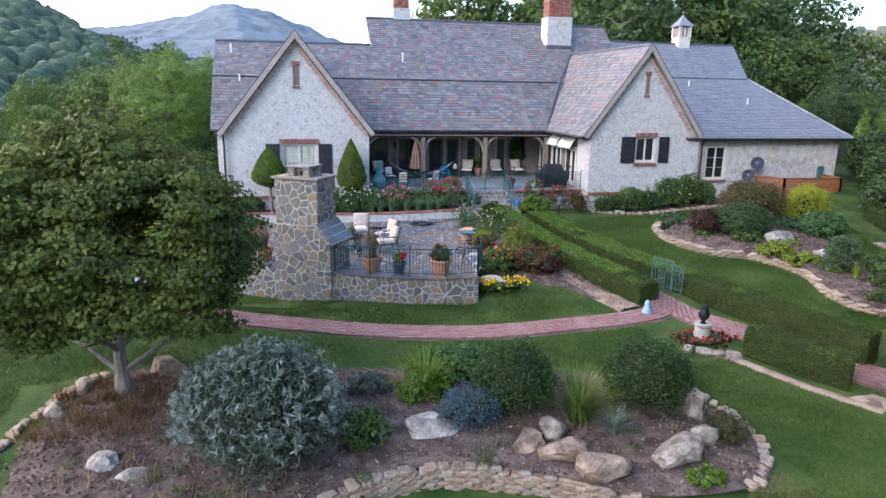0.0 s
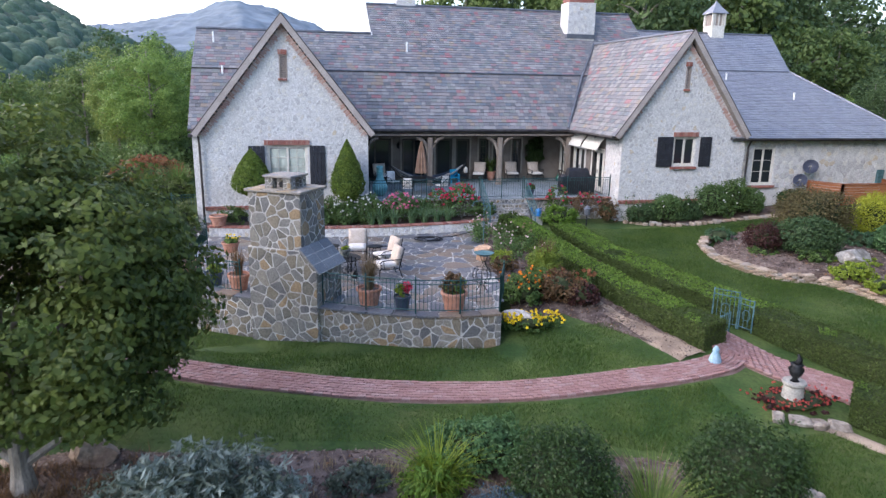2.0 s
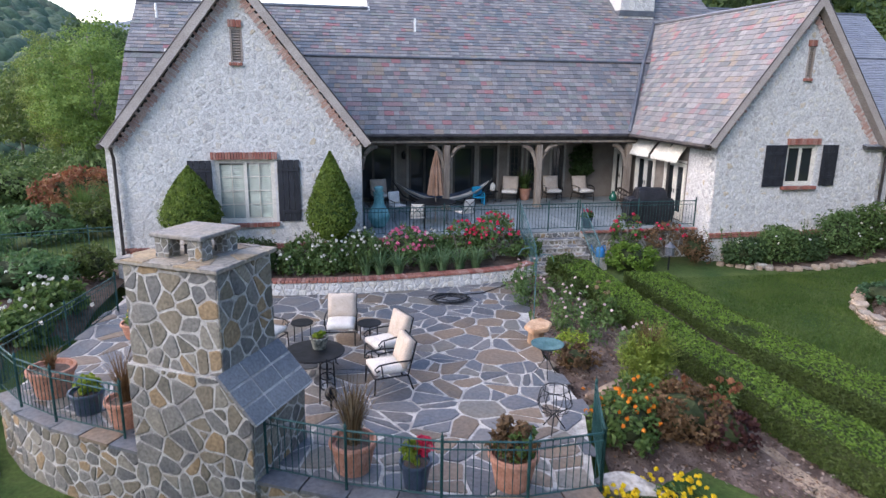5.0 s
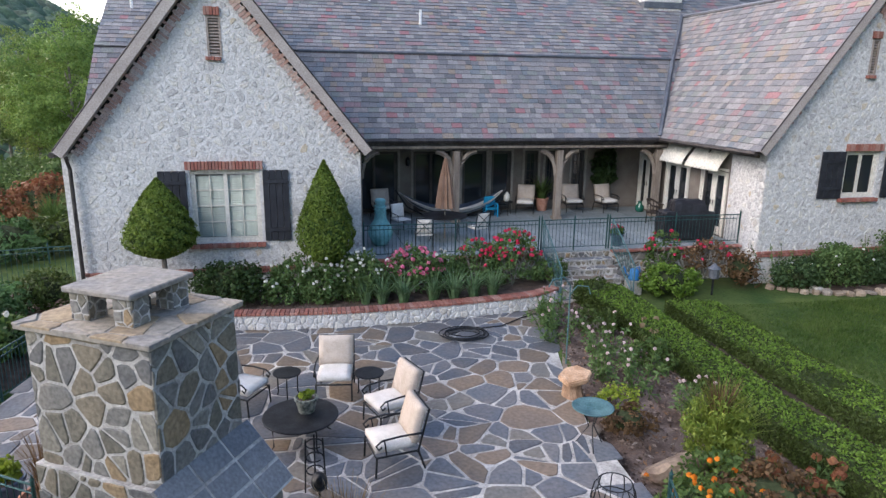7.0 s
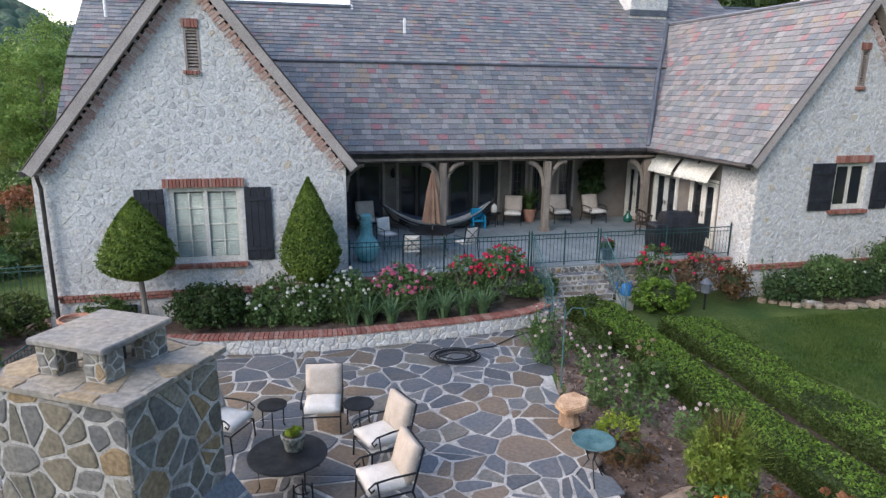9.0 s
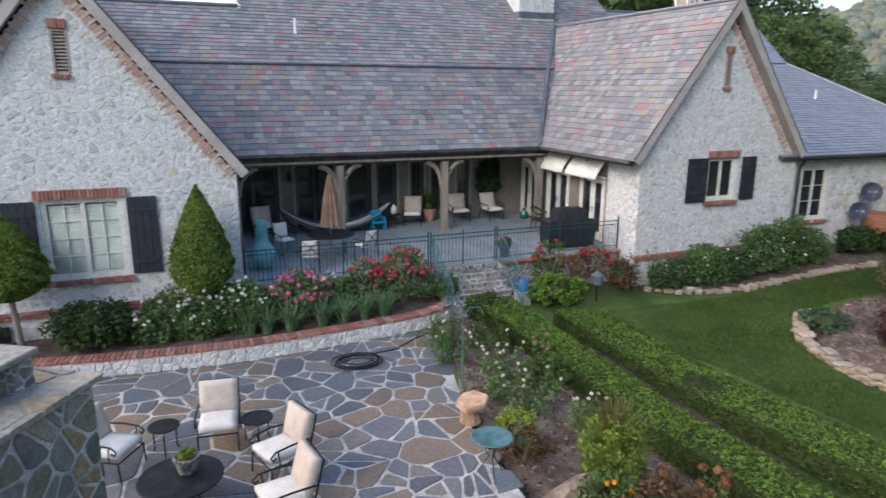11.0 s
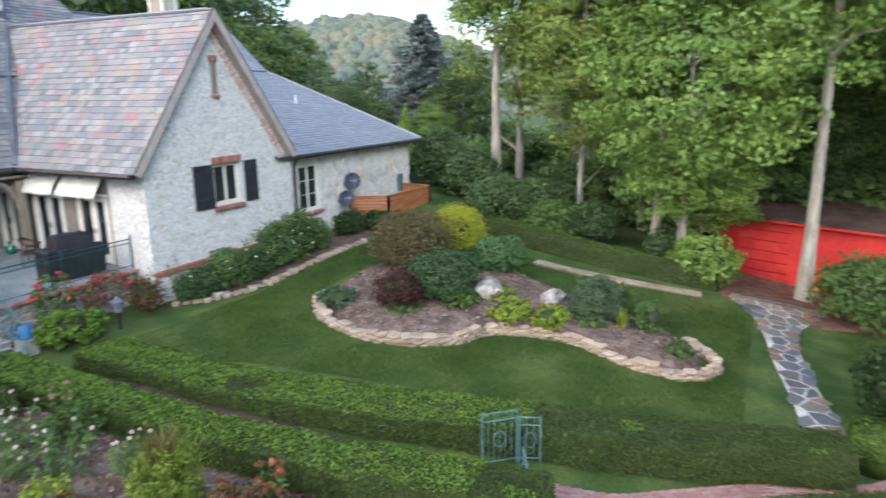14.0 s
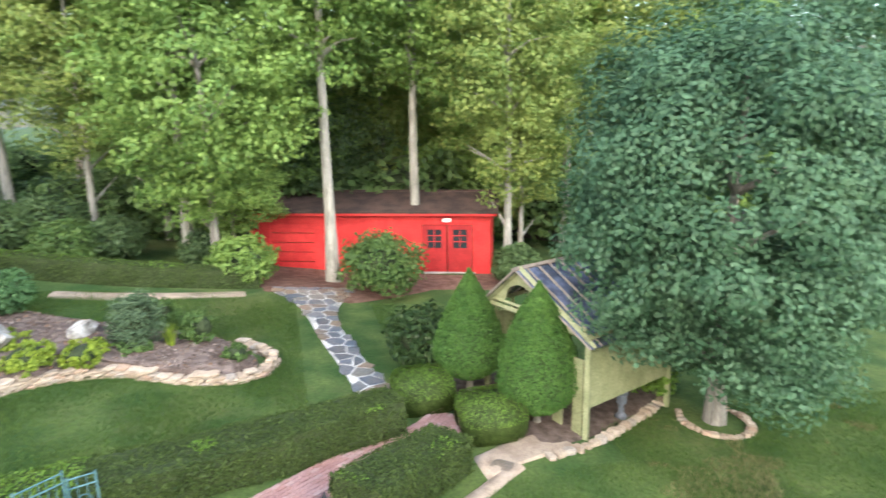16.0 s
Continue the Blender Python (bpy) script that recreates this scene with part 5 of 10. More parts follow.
def shrub(name, label, at, radii, material, n=900, leaf=0.06, seed=1, clump=0.3, category="shrub", group="", twigs=True, low=-0.7, spread=0.8, core=None, lift=0.0, aspect=1.7):
    """A bush: stems, an inner mass coloured dark for shade and an outer coat of leaves."""
    x, y, z = at
    s = thing(name, label, category, at, group)
    rx, ry, rz = radii
    c = (x, y, z + rz * 0.95 + lift)
    k = max(10, int(n / 20))
    p, nr = clumps(c, (rx * 0.92, ry * 0.92, rz * 0.92), k, max(6, n // k), clump * min(radii), seed, 0.72, low)
    p[:, 2] = np.maximum(p[:, 2], z + 0.02)
    leaf_mesh("foliage", p, nr, leaf, material, s, seed + 7, spread=spread, aspect=aspect)
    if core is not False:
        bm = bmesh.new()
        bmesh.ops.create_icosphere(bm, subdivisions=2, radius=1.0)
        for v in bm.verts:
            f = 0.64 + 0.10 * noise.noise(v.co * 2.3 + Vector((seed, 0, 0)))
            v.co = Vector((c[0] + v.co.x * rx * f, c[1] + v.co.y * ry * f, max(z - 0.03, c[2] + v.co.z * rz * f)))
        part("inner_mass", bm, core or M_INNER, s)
    return s


# near-black colour of solid cores, painting the shade deep inside bushes
M_INNER = surface("shade_dark_core", (0.018, 0.028, 0.010), (0.040, 0.052, 0.020), 6, 30, 0.95, 0.6)


def blades(name, label, at, n, length, material, seed, lean=0.5, width=0.014, category="ornamental grass", parent=None, group="", fan=1.0):
    """A tuft of arching blades."""
    rng = np.random.default_rng(seed)
    x, y, z = at
    s = parent or thing(name, label, category, at, group)
    off = np.array(BASE.get(s, Vector()))
    vs, fs = [], []
    for i in range(n):
        a = rng.uniform(0, 2 * math.pi)
        l = length * rng.uniform(0.6, 1.1)
        ln = lean * rng.uniform(0.2, 1.0) * fan
        d = np.array([math.cos(a), math.sin(a), 0])
        sd = np.array([-math.sin(a), math.cos(a), 0])
        o = len(vs)
        p0 = np.array([x, y, z]) + d * rng.uniform(0, 0.12) * length
        for k, t in enumerate((0, 0.4, 0.75, 1.0)):
            p = p0 + d * ln * l * t * t + np.array([0, 0, l * (t - 0.45 * ln * t * t)])
            w = width * (1 - t) + 0.002
            vs += [tuple(p - sd * w), tuple(p + sd * w)]
        fs += [(o, o + 1, o + 3, o + 2), (o + 2, o + 3, o + 5, o + 4), (o + 4, o + 5, o + 7, o + 6)]
    solid("leaf_tuft", vs, fs, material, s, kind="stuff")
    return s


def blossoms(places, r, material, parent, seed, name="bloom"):
    """Small round flower heads of petals."""
    rng = np.random.default_rng(seed)
    c, nr = [], []
    for p in places:
        for k in range(9):
            d = rng.normal(0, 1, 3)
            d[2] = abs(d[2])
            d /= np.linalg.norm(d)
            c.append(np.array(p) + d * r * 0.6)
            nr.append(d)
    leaf_mesh(name, np.array(c), np.array(nr), r * 1.1, material, parent, seed, aspect=1.2, spread=0.25, kind="stuff")


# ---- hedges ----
# solid hedge core, darker than the leaves to give painted shade between them
M_HEDGECORE = surface("hedge_shade_core", (0.026, 0.040, 0.012), (0.048, 0.062, 0.022), 6, 30, 0.95, 0.6)


def hedge(name, label, left, right, top, seed, density=420, leaf=0.05, tips=0.58, group="clipped hedges"):
    """A clipped hedge between two plan lines; top: height at its ends."""
    n = len(left)
    h = thing(name, label, "hedge", (left[0][0], left[0][1], ground_z(*left[0])), group)
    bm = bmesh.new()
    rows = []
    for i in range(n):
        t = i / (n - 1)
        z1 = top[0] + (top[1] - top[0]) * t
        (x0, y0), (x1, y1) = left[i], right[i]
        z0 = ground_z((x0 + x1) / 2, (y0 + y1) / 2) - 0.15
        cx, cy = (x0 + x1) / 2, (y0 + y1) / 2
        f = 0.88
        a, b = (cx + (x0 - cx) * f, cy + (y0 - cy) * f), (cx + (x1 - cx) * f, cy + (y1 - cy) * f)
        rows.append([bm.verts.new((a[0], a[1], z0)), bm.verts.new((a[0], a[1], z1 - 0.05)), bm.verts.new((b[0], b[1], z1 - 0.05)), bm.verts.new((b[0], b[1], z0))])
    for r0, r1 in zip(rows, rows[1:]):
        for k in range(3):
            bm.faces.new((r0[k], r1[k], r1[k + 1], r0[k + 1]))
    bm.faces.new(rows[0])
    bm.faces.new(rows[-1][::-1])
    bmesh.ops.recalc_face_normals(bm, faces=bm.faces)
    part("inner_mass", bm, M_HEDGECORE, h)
    rng = np.random.default_rng(seed)
    P, Nn, P2, N2 = [], [], [], []
    for i in range(n - 1):
        A0, A1, B0, B1 = np.array(left[i]), np.array(left[i + 1]), np.array(right[i]), np.array(right[i + 1])
        l = np.linalg.norm(A1 - A0)
        w = np.linalg.norm(B0 - A0)
        def along(t):
            tt = (i + t) / (n - 1)
            return top[0] + (top[1] - top[0]) * tt
        def addto(k, sidev):
            t = rng.uniform(0, 1, k)
            if sidev == 2:
                s = rng.uniform(0, 1, k)
                q = (A0 + (A1 - A0) * t[:, None]) * (1 - s[:, None]) + (B0 + (B1 - B0) * t[:, None]) * s[:, None]
                z = np.array([along(v) for v in t]) - 0.05 * np.abs(s - 0.5) ** 2 * 4 + rng.normal(0, 0.022, k) + 0.03 * np.sin(q[:, 1] * 3.1) * np.sin(q[:, 0] * 4.3)
                return np.column_stack([q, z]), np.tile([0, 0, 1.0], (k, 1))
            e0, e1 = (A0, A1) if sidev == 0 else (B0, B1)
            o = (A0 - B0) if sidev == 0 else (B0 - A0)
            o = o / np.linalg.norm(o)
            q = e0 + (e1 - e0) * t[:, None]
            zt = np.array([along(v) for v in t])
            zb = np.array([ground_z(a, b) for a, b in q]) + 0.03
            s = rng.uniform(0, 1, k)
            z = zb + (zt - zb) * s
            q = q + o * (rng.normal(0, 0.025, k) - 0.07 * s ** 4 + 0.03 * np.sin(z * 5 + q[:, 1] * 2.5))[:, None]
            return np.column_stack([q, z]), np.tile([o[0], o[1], 0.25], (k, 1))
        for sd in (0, 1):
            a, b = addto(int(density * l * 0.95), sd)
            P.append(a)
            Nn.append(b)
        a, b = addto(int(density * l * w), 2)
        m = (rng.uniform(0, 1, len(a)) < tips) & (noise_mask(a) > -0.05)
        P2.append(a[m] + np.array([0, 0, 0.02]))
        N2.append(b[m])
        P.append(a[~m])
        Nn.append(b[~m])
    for i, o in ((0, 1), (n - 1, -1)):
        A, B = np.array(left[i]), np.array(right[i])
        w = np.linalg.norm(B - A)
        nx = np.array([(B - A)[1], -(B - A)[0]]) / w
        inward = (np.array(left[1 if i == 0 else n - 2]) - A)
        if np.dot(nx, inward) > 0:
            nx = -nx
        k = int(density * w * 0.95)
        t = rng.uniform(0, 1, k)
        q = A + (B - A) * t[:, None] + nx * rng.normal(0, 0.02, k)[:, None]
        zb, zt = ground_z(*A), top[0 if i == 0 else 1]
        P.append(np.column_stack([q, zb + (zt - zb) * rng.uniform(0, 1, k)]))
        Nn.append(np.tile([nx[0], nx[1], 0.2], (k, 1)))
    leaf_mesh("foliage", np.concatenate(P), np.concatenate(Nn), leaf, M_HEDGE, h, seed, spread=0.7)
    if sum(len(q) for q in P2):
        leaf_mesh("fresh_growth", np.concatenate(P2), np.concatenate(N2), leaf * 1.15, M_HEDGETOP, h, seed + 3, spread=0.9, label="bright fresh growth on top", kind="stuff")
    return h


def noise_mask(a):
    return np.array([noise.noise(Vector((p[0] * 1.1, p[1] * 0.9, 3.0))) + (0.34 if p[1] > 31.3 else -0.5) for p in a])


hedge("hedge", "long clipped box hedge with bright tips beside the flower bed", [(17.75, 43.2), (18.0, 39.5), (18.15, 36.5), (18.55, 33.4), (19.4, 29.95)], [(18.9, 42.6), (19.0, 39.2), (19.12, 36.3), (19.58, 33.8), (20.35, 30.3)], (0.60, 0.03), 101, density=1250, leaf=0.031)
hedge("hedge", "long clipped box hedge bordering the sloping lawn", [(19.6, 41.6), (19.72, 37.6), (20.45, 34.7), (21.5, 31.5), (22.64, 28.5), (24.15, 25.45)], [(20.85, 41.2), (21.0, 38.2), (21.7, 35.4), (22.7, 32.0), (23.75, 28.9), (24.95, 25.8)], (0.47, -0.44), 102, density=1100, leaf=0.031)
hedge("hedge", "clipped box hedge beside the brick path", [(20.85, 26.45), (21.75, 25.4), (22.6, 24.4)], [(21.7, 27.3), (22.6, 26.2), (23.4, 25.1)], (-0.42, -0.66), 103, density=1250, leaf=0.030, tips=0.22)
hedge("hedge", "low clipped hedge along the gravel drive", [(36.7, 38.4), (36.1, 35.5), (35.7, 33.2), (35.6, 31), (35.8, 28.8)], [(37.6, 38.3), (36.9, 35.4), (36.5, 33.2), (36.4, 31), (36.6, 28.8)], (0.85, -0.35), 104, density=420, leaf=0.042, tips=0.15)


def box_ball(label, at, r, h, seed):
    """A box bush clipped to a rounded block."""
    x, y, z = at
    b = thing("box_ball", label, "shrub", at, "clipped box bushes")
    rng = np.random.default_rng(seed)
    n = 16000
    d = rng.normal(0, 1, (n, 3))
    d /= np.linalg.norm(d, axis=1, keepdims=True)
    k = (np.abs(d) ** 5.0).sum(axis=1, keepdims=True) ** (-1 / 5.0)
    p = d * k * (1 + rng.normal(0, 0.02, (n, 1))) * np.array([r, r, h / 2]) + np.array([x, y, z + h / 2])
    leaf_mesh("foliage", p, d + np.array([0, 0, 0.2]), 0.036, M_HEDGE, b, seed, spread=0.5)
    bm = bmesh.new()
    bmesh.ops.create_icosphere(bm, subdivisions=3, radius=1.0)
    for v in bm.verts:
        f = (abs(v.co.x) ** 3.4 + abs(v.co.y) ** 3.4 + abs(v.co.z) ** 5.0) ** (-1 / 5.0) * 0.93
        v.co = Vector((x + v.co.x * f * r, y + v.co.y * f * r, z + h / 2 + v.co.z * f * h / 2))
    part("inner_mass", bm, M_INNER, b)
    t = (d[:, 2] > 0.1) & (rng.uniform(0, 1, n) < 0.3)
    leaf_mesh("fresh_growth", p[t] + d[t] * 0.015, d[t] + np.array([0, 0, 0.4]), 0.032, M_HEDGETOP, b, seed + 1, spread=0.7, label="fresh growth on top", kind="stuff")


box_ball("rounded clipped box bush at the path's end", (25.75, 24.75, -1.5), 0.70, 0.86, 110)
box_ball("block-shaped clipped box bush beside the gravel", (24.25, 23.5, -1.6), 0.72, 0.90, 111)

# ---- paths and beds ----
def ribbon(pts, width, step):
    """Places and headings along a plan line, at even steps."""
    out = []
    need = 0.0
    for (x0, y0), (x1, y1) in zip(pts, pts[1:]):
        l = math.hypot(x1 - x0, y1 - y0)
        if l < 1e-6:
            continue
        while need < l:
            t = need / l
            out.append((x0 + (x1 - x0) * t, y0 + (y1 - y0) * t, math.atan2(y1 - y0, x1 - x0)))
            need += step
        need -= l
    return out


def bezier(pts, n=40):
    """A smooth line through plan points."""
    out = []
    k = len(pts)
    for i in range(k - 1):
        p0, p1, p2, p3 = pts[max(i - 1, 0)], pts[i], pts[i + 1], pts[min(i + 2, k - 1)]
        for j in range(n // (k - 1) + 1):
            t = j / (n // (k - 1) + 1)
            out.append(tuple(0.5 * (2 * p1[a] + (p2[a] - p0[a]) * t + (2 * p0[a] - 5 * p1[a] + 4 * p2[a] - p3[a]) * t * t + (3 * p1[a] - p0[a] - 3 * p2[a] + p3[a]) * t ** 3) for a in (0, 1)))
    out.append(pts[-1])
    return out


def sheet(name, left, right, material, parent, lift=0.02, label="", sub=4):
    """A strip of ground cover between two plan lines, following the land."""
    vs, fs = [], []
    for (x0, y0), (x1, y1) in zip(left, right):
        for k in range(sub + 1):
            t = k / sub
            x, y = x0 + (x1 - x0) * t, y0 + (y1 - y0) * t
            vs.append((x, y, ground_z(x, y) + lift + (0.03 if 0 < k < sub else -0.05)))
    for i in range(len(left) - 1):
        for k in range(sub):
            a = i * (sub + 1) + k
            fs.append((a, a + 1, a + sub + 2, a + sub + 1))
    return solid(name, vs, fs, material, parent, label, smooth=True)


def offset(line, d):
    out = []
    for i, (x, y) in enumerate(line):
        x0, y0 = line[max(i - 1, 0)]
        x1, y1 = line[min(i + 1, len(line) - 1)]
        l = math.hypot(x1 - x0, y1 - y0) or 1
        out.append((x - (y1 - y0) / l * d, y + (x1 - x0) / l * d))
    return out


def brick_path(name, label, line, width, seed, single):
    p = thing(name, label, "path", (line[0][0], line[0][1], ground_z(*line[0])), kind="structure")
    sheet("sand_bed", offset(line, width / 2 + 0.04), offset(line, -width / 2 - 0.04), M_BRICKDUST, p, 0.035)
    bm = boxed(-0.098, 0.098, -0.047, 0.047, -0.03, 0.03, bevel=0.008)
    me = bpy.data.meshes.new("brick")
    bm.to_mesh(me)
    bm.free()
    rng = random.Random(seed)
    base = np.array([v.co for v in me.vertices])
    polys = [tuple(q.vertices) for q in me.polygons]
    vs, fs = [], []
    n_across = int(width / 0.102)
    lanes = [ribbon(offset(line, (k + 0.5 - n_across / 2) * 0.102), 0, 0.205) for k in range(n_across)]
    half = single // n_across // 2
    for k, lane in enumerate(lanes):
        mid = len(lane) // 2
        for r, (x, y, a) in enumerate(lane):
            s = 0.1 if k % 2 else 0.0
            px, py = x + math.cos(a) * s, y + math.sin(a) * s
            m = Matrix.Translation((px, py, ground_z(px, py) + 0.055 + rng.uniform(-0.008, 0.008))) @ Matrix.Rotation(a + rng.uniform(-0.04, 0.04), 4, "Z")
            if abs(r - mid) < half:
                ob = link_mesh("brick", me, p, M_PATHBRICK)
                ob.matrix_basis = Matrix.Translation(-BASE[p]) @ m
            else:
                o = len(vs)
                R = np.array(m)
                vs += (base @ R[:3, :3].T + R[:3, 3]).tolist()
                fs += [tuple(i + o for i in q) for q in polys]
    solid("brick_field", vs, fs, M_PATHBRICK, p, kind="stuff")
    return p


ARC_PATH = bezier([(3.4, 32.2), (5.7, 31.45), (7.1, 30.86), (8.45, 30.37), (9.75, 29.93), (11.05, 29.57), (12.4, 29.3), (13.7, 29.08), (15.1, 28.95), (16.55, 28.93), (18.1, 28.98), (19.6, 29.3), (20.4, 30.0)], 60)
brick_path("brick_path", "curved red brick garden path in the lawn", ARC_PATH, 0.88, 5, 290)
brick_path("brick_path", "wide red brick path between clipped hedges", bezier([(20.3, 30.9), (20.75, 29.3), (21.85, 28.0), (23.0, 26.6), (23.95, 25.0), (24.9, 24.1)], 20), 1.35, 6, 250)


def kerb_stones(name, label, line, size, height, material, seed, courses=1, z_of=None, single=120, spread=0.0):
    """Rough stones set along a plan line, in courses."""
    w = thing(name, label, "stone edging", (line[0][0], line[0][1], ground_z(*line[0])), kind="structure")
    rng = random.Random(seed)
    vs, fs = [], []
    count = 0
    for c in range(courses):
        for x, y, a in ribbon(line, 0, size * 0.95):
            z = (z_of or ground_z)(x, y)
            if courses > 2 and c == courses - 1 and rng.random() < 0.3:
                continue
            hx, hy, hz = size * rng.uniform(0.27, 0.56), size * rng.uniform(0.34, 0.55), height * rng.uniform(0.30, 0.72)
            if courses > 2:
                slide = size * (0.47 * (c % 2) + rng.uniform(-0.10, 0.10))
                x, y = x + math.cos(a) * slide + rng.uniform(-0.02, 0.02), y + math.sin(a) * slide + rng.uniform(-0.02, 0.02)
                hx, hz = size * rng.uniform(0.40, 0.58), height * rng.uniform(0.46, 0.60)
            m = Matrix.Translation((x + rng.uniform(-1, 1) * spread, y + rng.uniform(-1, 1) * spread, z + height * (c + 0.45))) @ Euler((rng.uniform(-0.12, 0.12), rng.uniform(-0.12, 0.12), a + rng.uniform(-0.25, 0.25) * (0.4 if courses > 2 else 1))).to_matrix().to_4x4()
            cor = []
            for k, (i, j) in enumerate(((-1, -1), (0.2, -1.15), (1, -0.8), (1.05, 0.6), (0.5, 1), (-0.8, 1.05))):
                f = rng.uniform(0.85, 1.1)
                cor.append((i * hx * f, j * hy * f))
            v = [m @ Vector((p[0], p[1], -hz)) for p in cor] + [m @ Vector((p[0] * 1.06, p[1] * 1.06, hz * 0.4)) for p in cor] + [m @ Vector((p[0] * 0.78, p[1] * 0.78, hz + rng.uniform(-0.01, 0.01))) for p in cor]
            f = [tuple(range(12, 18))]
            for b in (0, 6):
                f += [(b + i, b + (i + 1) % 6, b + 6 + (i + 1) % 6, b + 6 + i) for i in range(6)]
            if count < single:
                count += 1
                ctr = Vector(m.translation)
                me = bpy.data.meshes.new("stone")
                me.from_pydata([tuple(q - ctr) for q in v], [], f)
                ob = link_mesh("stone", me, w, material)
                ob.location = ctr - BASE[w]
            else:
                o = len(vs)
                vs += [tuple(q) for q in v]
                fs += [tuple(i + o for i in g) for g in f]
    if vs:
        solid("stone_field", vs, fs, material, w, kind="stuff")
    return w


def boulder(label, at, size, material, seed, turn=0.0, group="garden boulders"):
    bm = bmesh.new()
    bmesh.ops.create_icosphere(bm, subdivisions=3, radius=1.0)
    for v in bm.verts:
        d = v.co.normalized()
        q = d * (d.x ** 4 + d.y ** 4 + d.z ** 4) ** -0.25
        for k in range(9):
            c = Vector((math.sin(seed * 7.3 + k * 2.1), math.cos(seed * 3.7 + k * 1.7), math.sin(seed * 1.9 + k * 4.3))).normalized()
            cut = 0.80 + 0.12 * math.sin(seed * 5.1 + k)
            o = q.dot(c) - cut
            if o > 0:
                q -= c * o
        v.co = q * (0.98 + 0.14 * noise.noise(d * 1.6 + Vector((seed * 3.1, 0, 0))) + 0.10 * noise.noise(d * 5 + Vector((0, seed * 2.0, 0))))
    bmesh.ops.transform(bm, matrix=pose(0, 0, 0, 0, 0, turn) @ Matrix.Diagonal((size[0], size[1], size[2], 1)), verts=bm.verts)
    me = bpy.data.meshes.new("boulder")
    bm.to_mesh(me)
    bm.free()
    me.materials.append(material)
    ob = new("boulder", me)
    ob.location = (at[0], at[1], at[2] + size[2] * 0.45)
    return tagged(ob, label, "rock", group)


def litter(bed, n, size, material, seed, label):
    """Loose chips lying on a bed."""
    me = bed.data
    co = np.array([v.co for v in me.vertices])
    q = np.array([p.vertices for p in me.polygons if len(p.vertices) == 4])
    area = np.linalg.norm(np.cross(co[q[:, 1]] - co[q[:, 0]], co[q[:, 3]] - co[q[:, 0]]), axis=1)
    rng = np.random.default_rng(seed)
    f = q[rng.choice(len(q), n, p=area / area.sum())]
    u, v = rng.uniform(0, 1, (n, 1)), rng.uniform(0, 1, (n, 1))
    p = (co[f[:, 0]] * (1 - u) + co[f[:, 1]] * u) * (1 - v) + (co[f[:, 3]] * (1 - u) + co[f[:, 2]] * u) * v
    ob = leaf_mesh("bark_chips", p + np.array([0, 0, 0.012]), np.tile([0, 0, 1.0], (n, 1)), size, material, None, seed, aspect=2.2, spread=0.45, vary=0.6)
    return tagged(ob, label, "mulch", kind="stuff")


M_CHIP = surface("bark_chips", (0.05, 0.033, 0.026), (0.20, 0.155, 0.13), 8, 40, 0.95, 0.0, pieces=[((0.06, 0.04, 0.03), 4), ((0.14, 0.095, 0.075), 4), ((0.24, 0.185, 0.155), 2.5), ((0.30, 0.26, 0.23), 1), ((0.22, 0.12, 0.06), 1)], blend=0.2)


def mulch(name, label, outline, material, lift=0.05, dome=0.12, z_of=None, seed=0):
    """A planted bed: a low mound of mulch inside a plan outline."""
    cx = sum(p[0] for p in outline) / len(outline)
    cy = sum(p[1] for p in outline) / len(outline)
    vs, fs = [], []
    n = len(outline)
    rings = 9
    for r in range(rings + 1):
        t = r / rings
        for x, y in outline:
            px, py = cx + (x - cx) * t, cy + (y - cy) * t
            z = (z_of or ground_z)(px, py) + lift * (1 if r < rings else -1.0) + dome * (1 - t * t) + 0.03 * noise.noise(Vector((px * 1.7, py * 1.7, seed)))
            vs.append((px, py, z))
    for r in range(rings):
        for i in range(n):
            a, b = r * n + i, r * n + (i + 1) % n
            fs.append((a, b, b + n, a + n))
    return tagged(solid(name, vs, fs, material, None, smooth=True), label, "garden bed", kind="structure")
# ---- the rock bed in front ----
def bed_z(x, y):
    return ground_z(x, max(y, 23.2)) if y > 22.4 else ground_z(x, 23.2)


FRONT = bezier([(2.3, 23.2), (1.9, 25.2), (2.6, 27.4), (4.0, 28.6), (7.0, 28.1), (11.0, 27.6), (14.5, 26.8), (17.2, 25.6), (18.6, 23.9), (18.4, 22.2), (17.2, 21.2), (14.9, 21.4), (13.4, 22.35), (11.8, 23.15), (10.6, 23.3), (9.2, 22.95), (8.0, 22.3), (6.5, 21.3), (4.0, 21.4), (2.3, 23.2)], 120)[:-1]
litter(mulch("garden_bed", "mounded bark mulch bed with rocks and shrubs", FRONT, M_MULCHG, 0.05, 0.12, bed_z), 16000, 0.04, M_CHIP, 81, "coarse bark chips on the rock bed")
kerb_stones("stone_edging", "rough grey stones edging the rock bed", bezier([(5.0, 21.2), (3.2, 22.0), (2.2, 23.4), (1.9, 25.2), (2.5, 27.2), (3.4, 28.3)], 34), 0.27, 0.12, M_SANDSTONE, 201, spread=0.06)
kerb_stones("stone_edging", "rough grey stones edging the rock bed", bezier([(16.9, 25.7), (18.3, 24.4), (18.6, 23.2), (18.2, 22.0), (17.1, 21.2)], 34), 0.27, 0.12, M_SANDSTONE, 202, spread=0.06)
kerb_stones("dry_stone_wall", "low dry-laid tan stone wall in front of the bed", bezier([(6.8, 21.3), (8.0, 22.2), (9.2, 22.85), (10.6, 23.15), (12.0, 22.95), (13.4, 22.35), (14.8, 21.5)], 40), 0.30, 0.085, M_SANDSTONE, 203, 7, lambda x, y: ground_z(x, y) - 0.50, single=200)
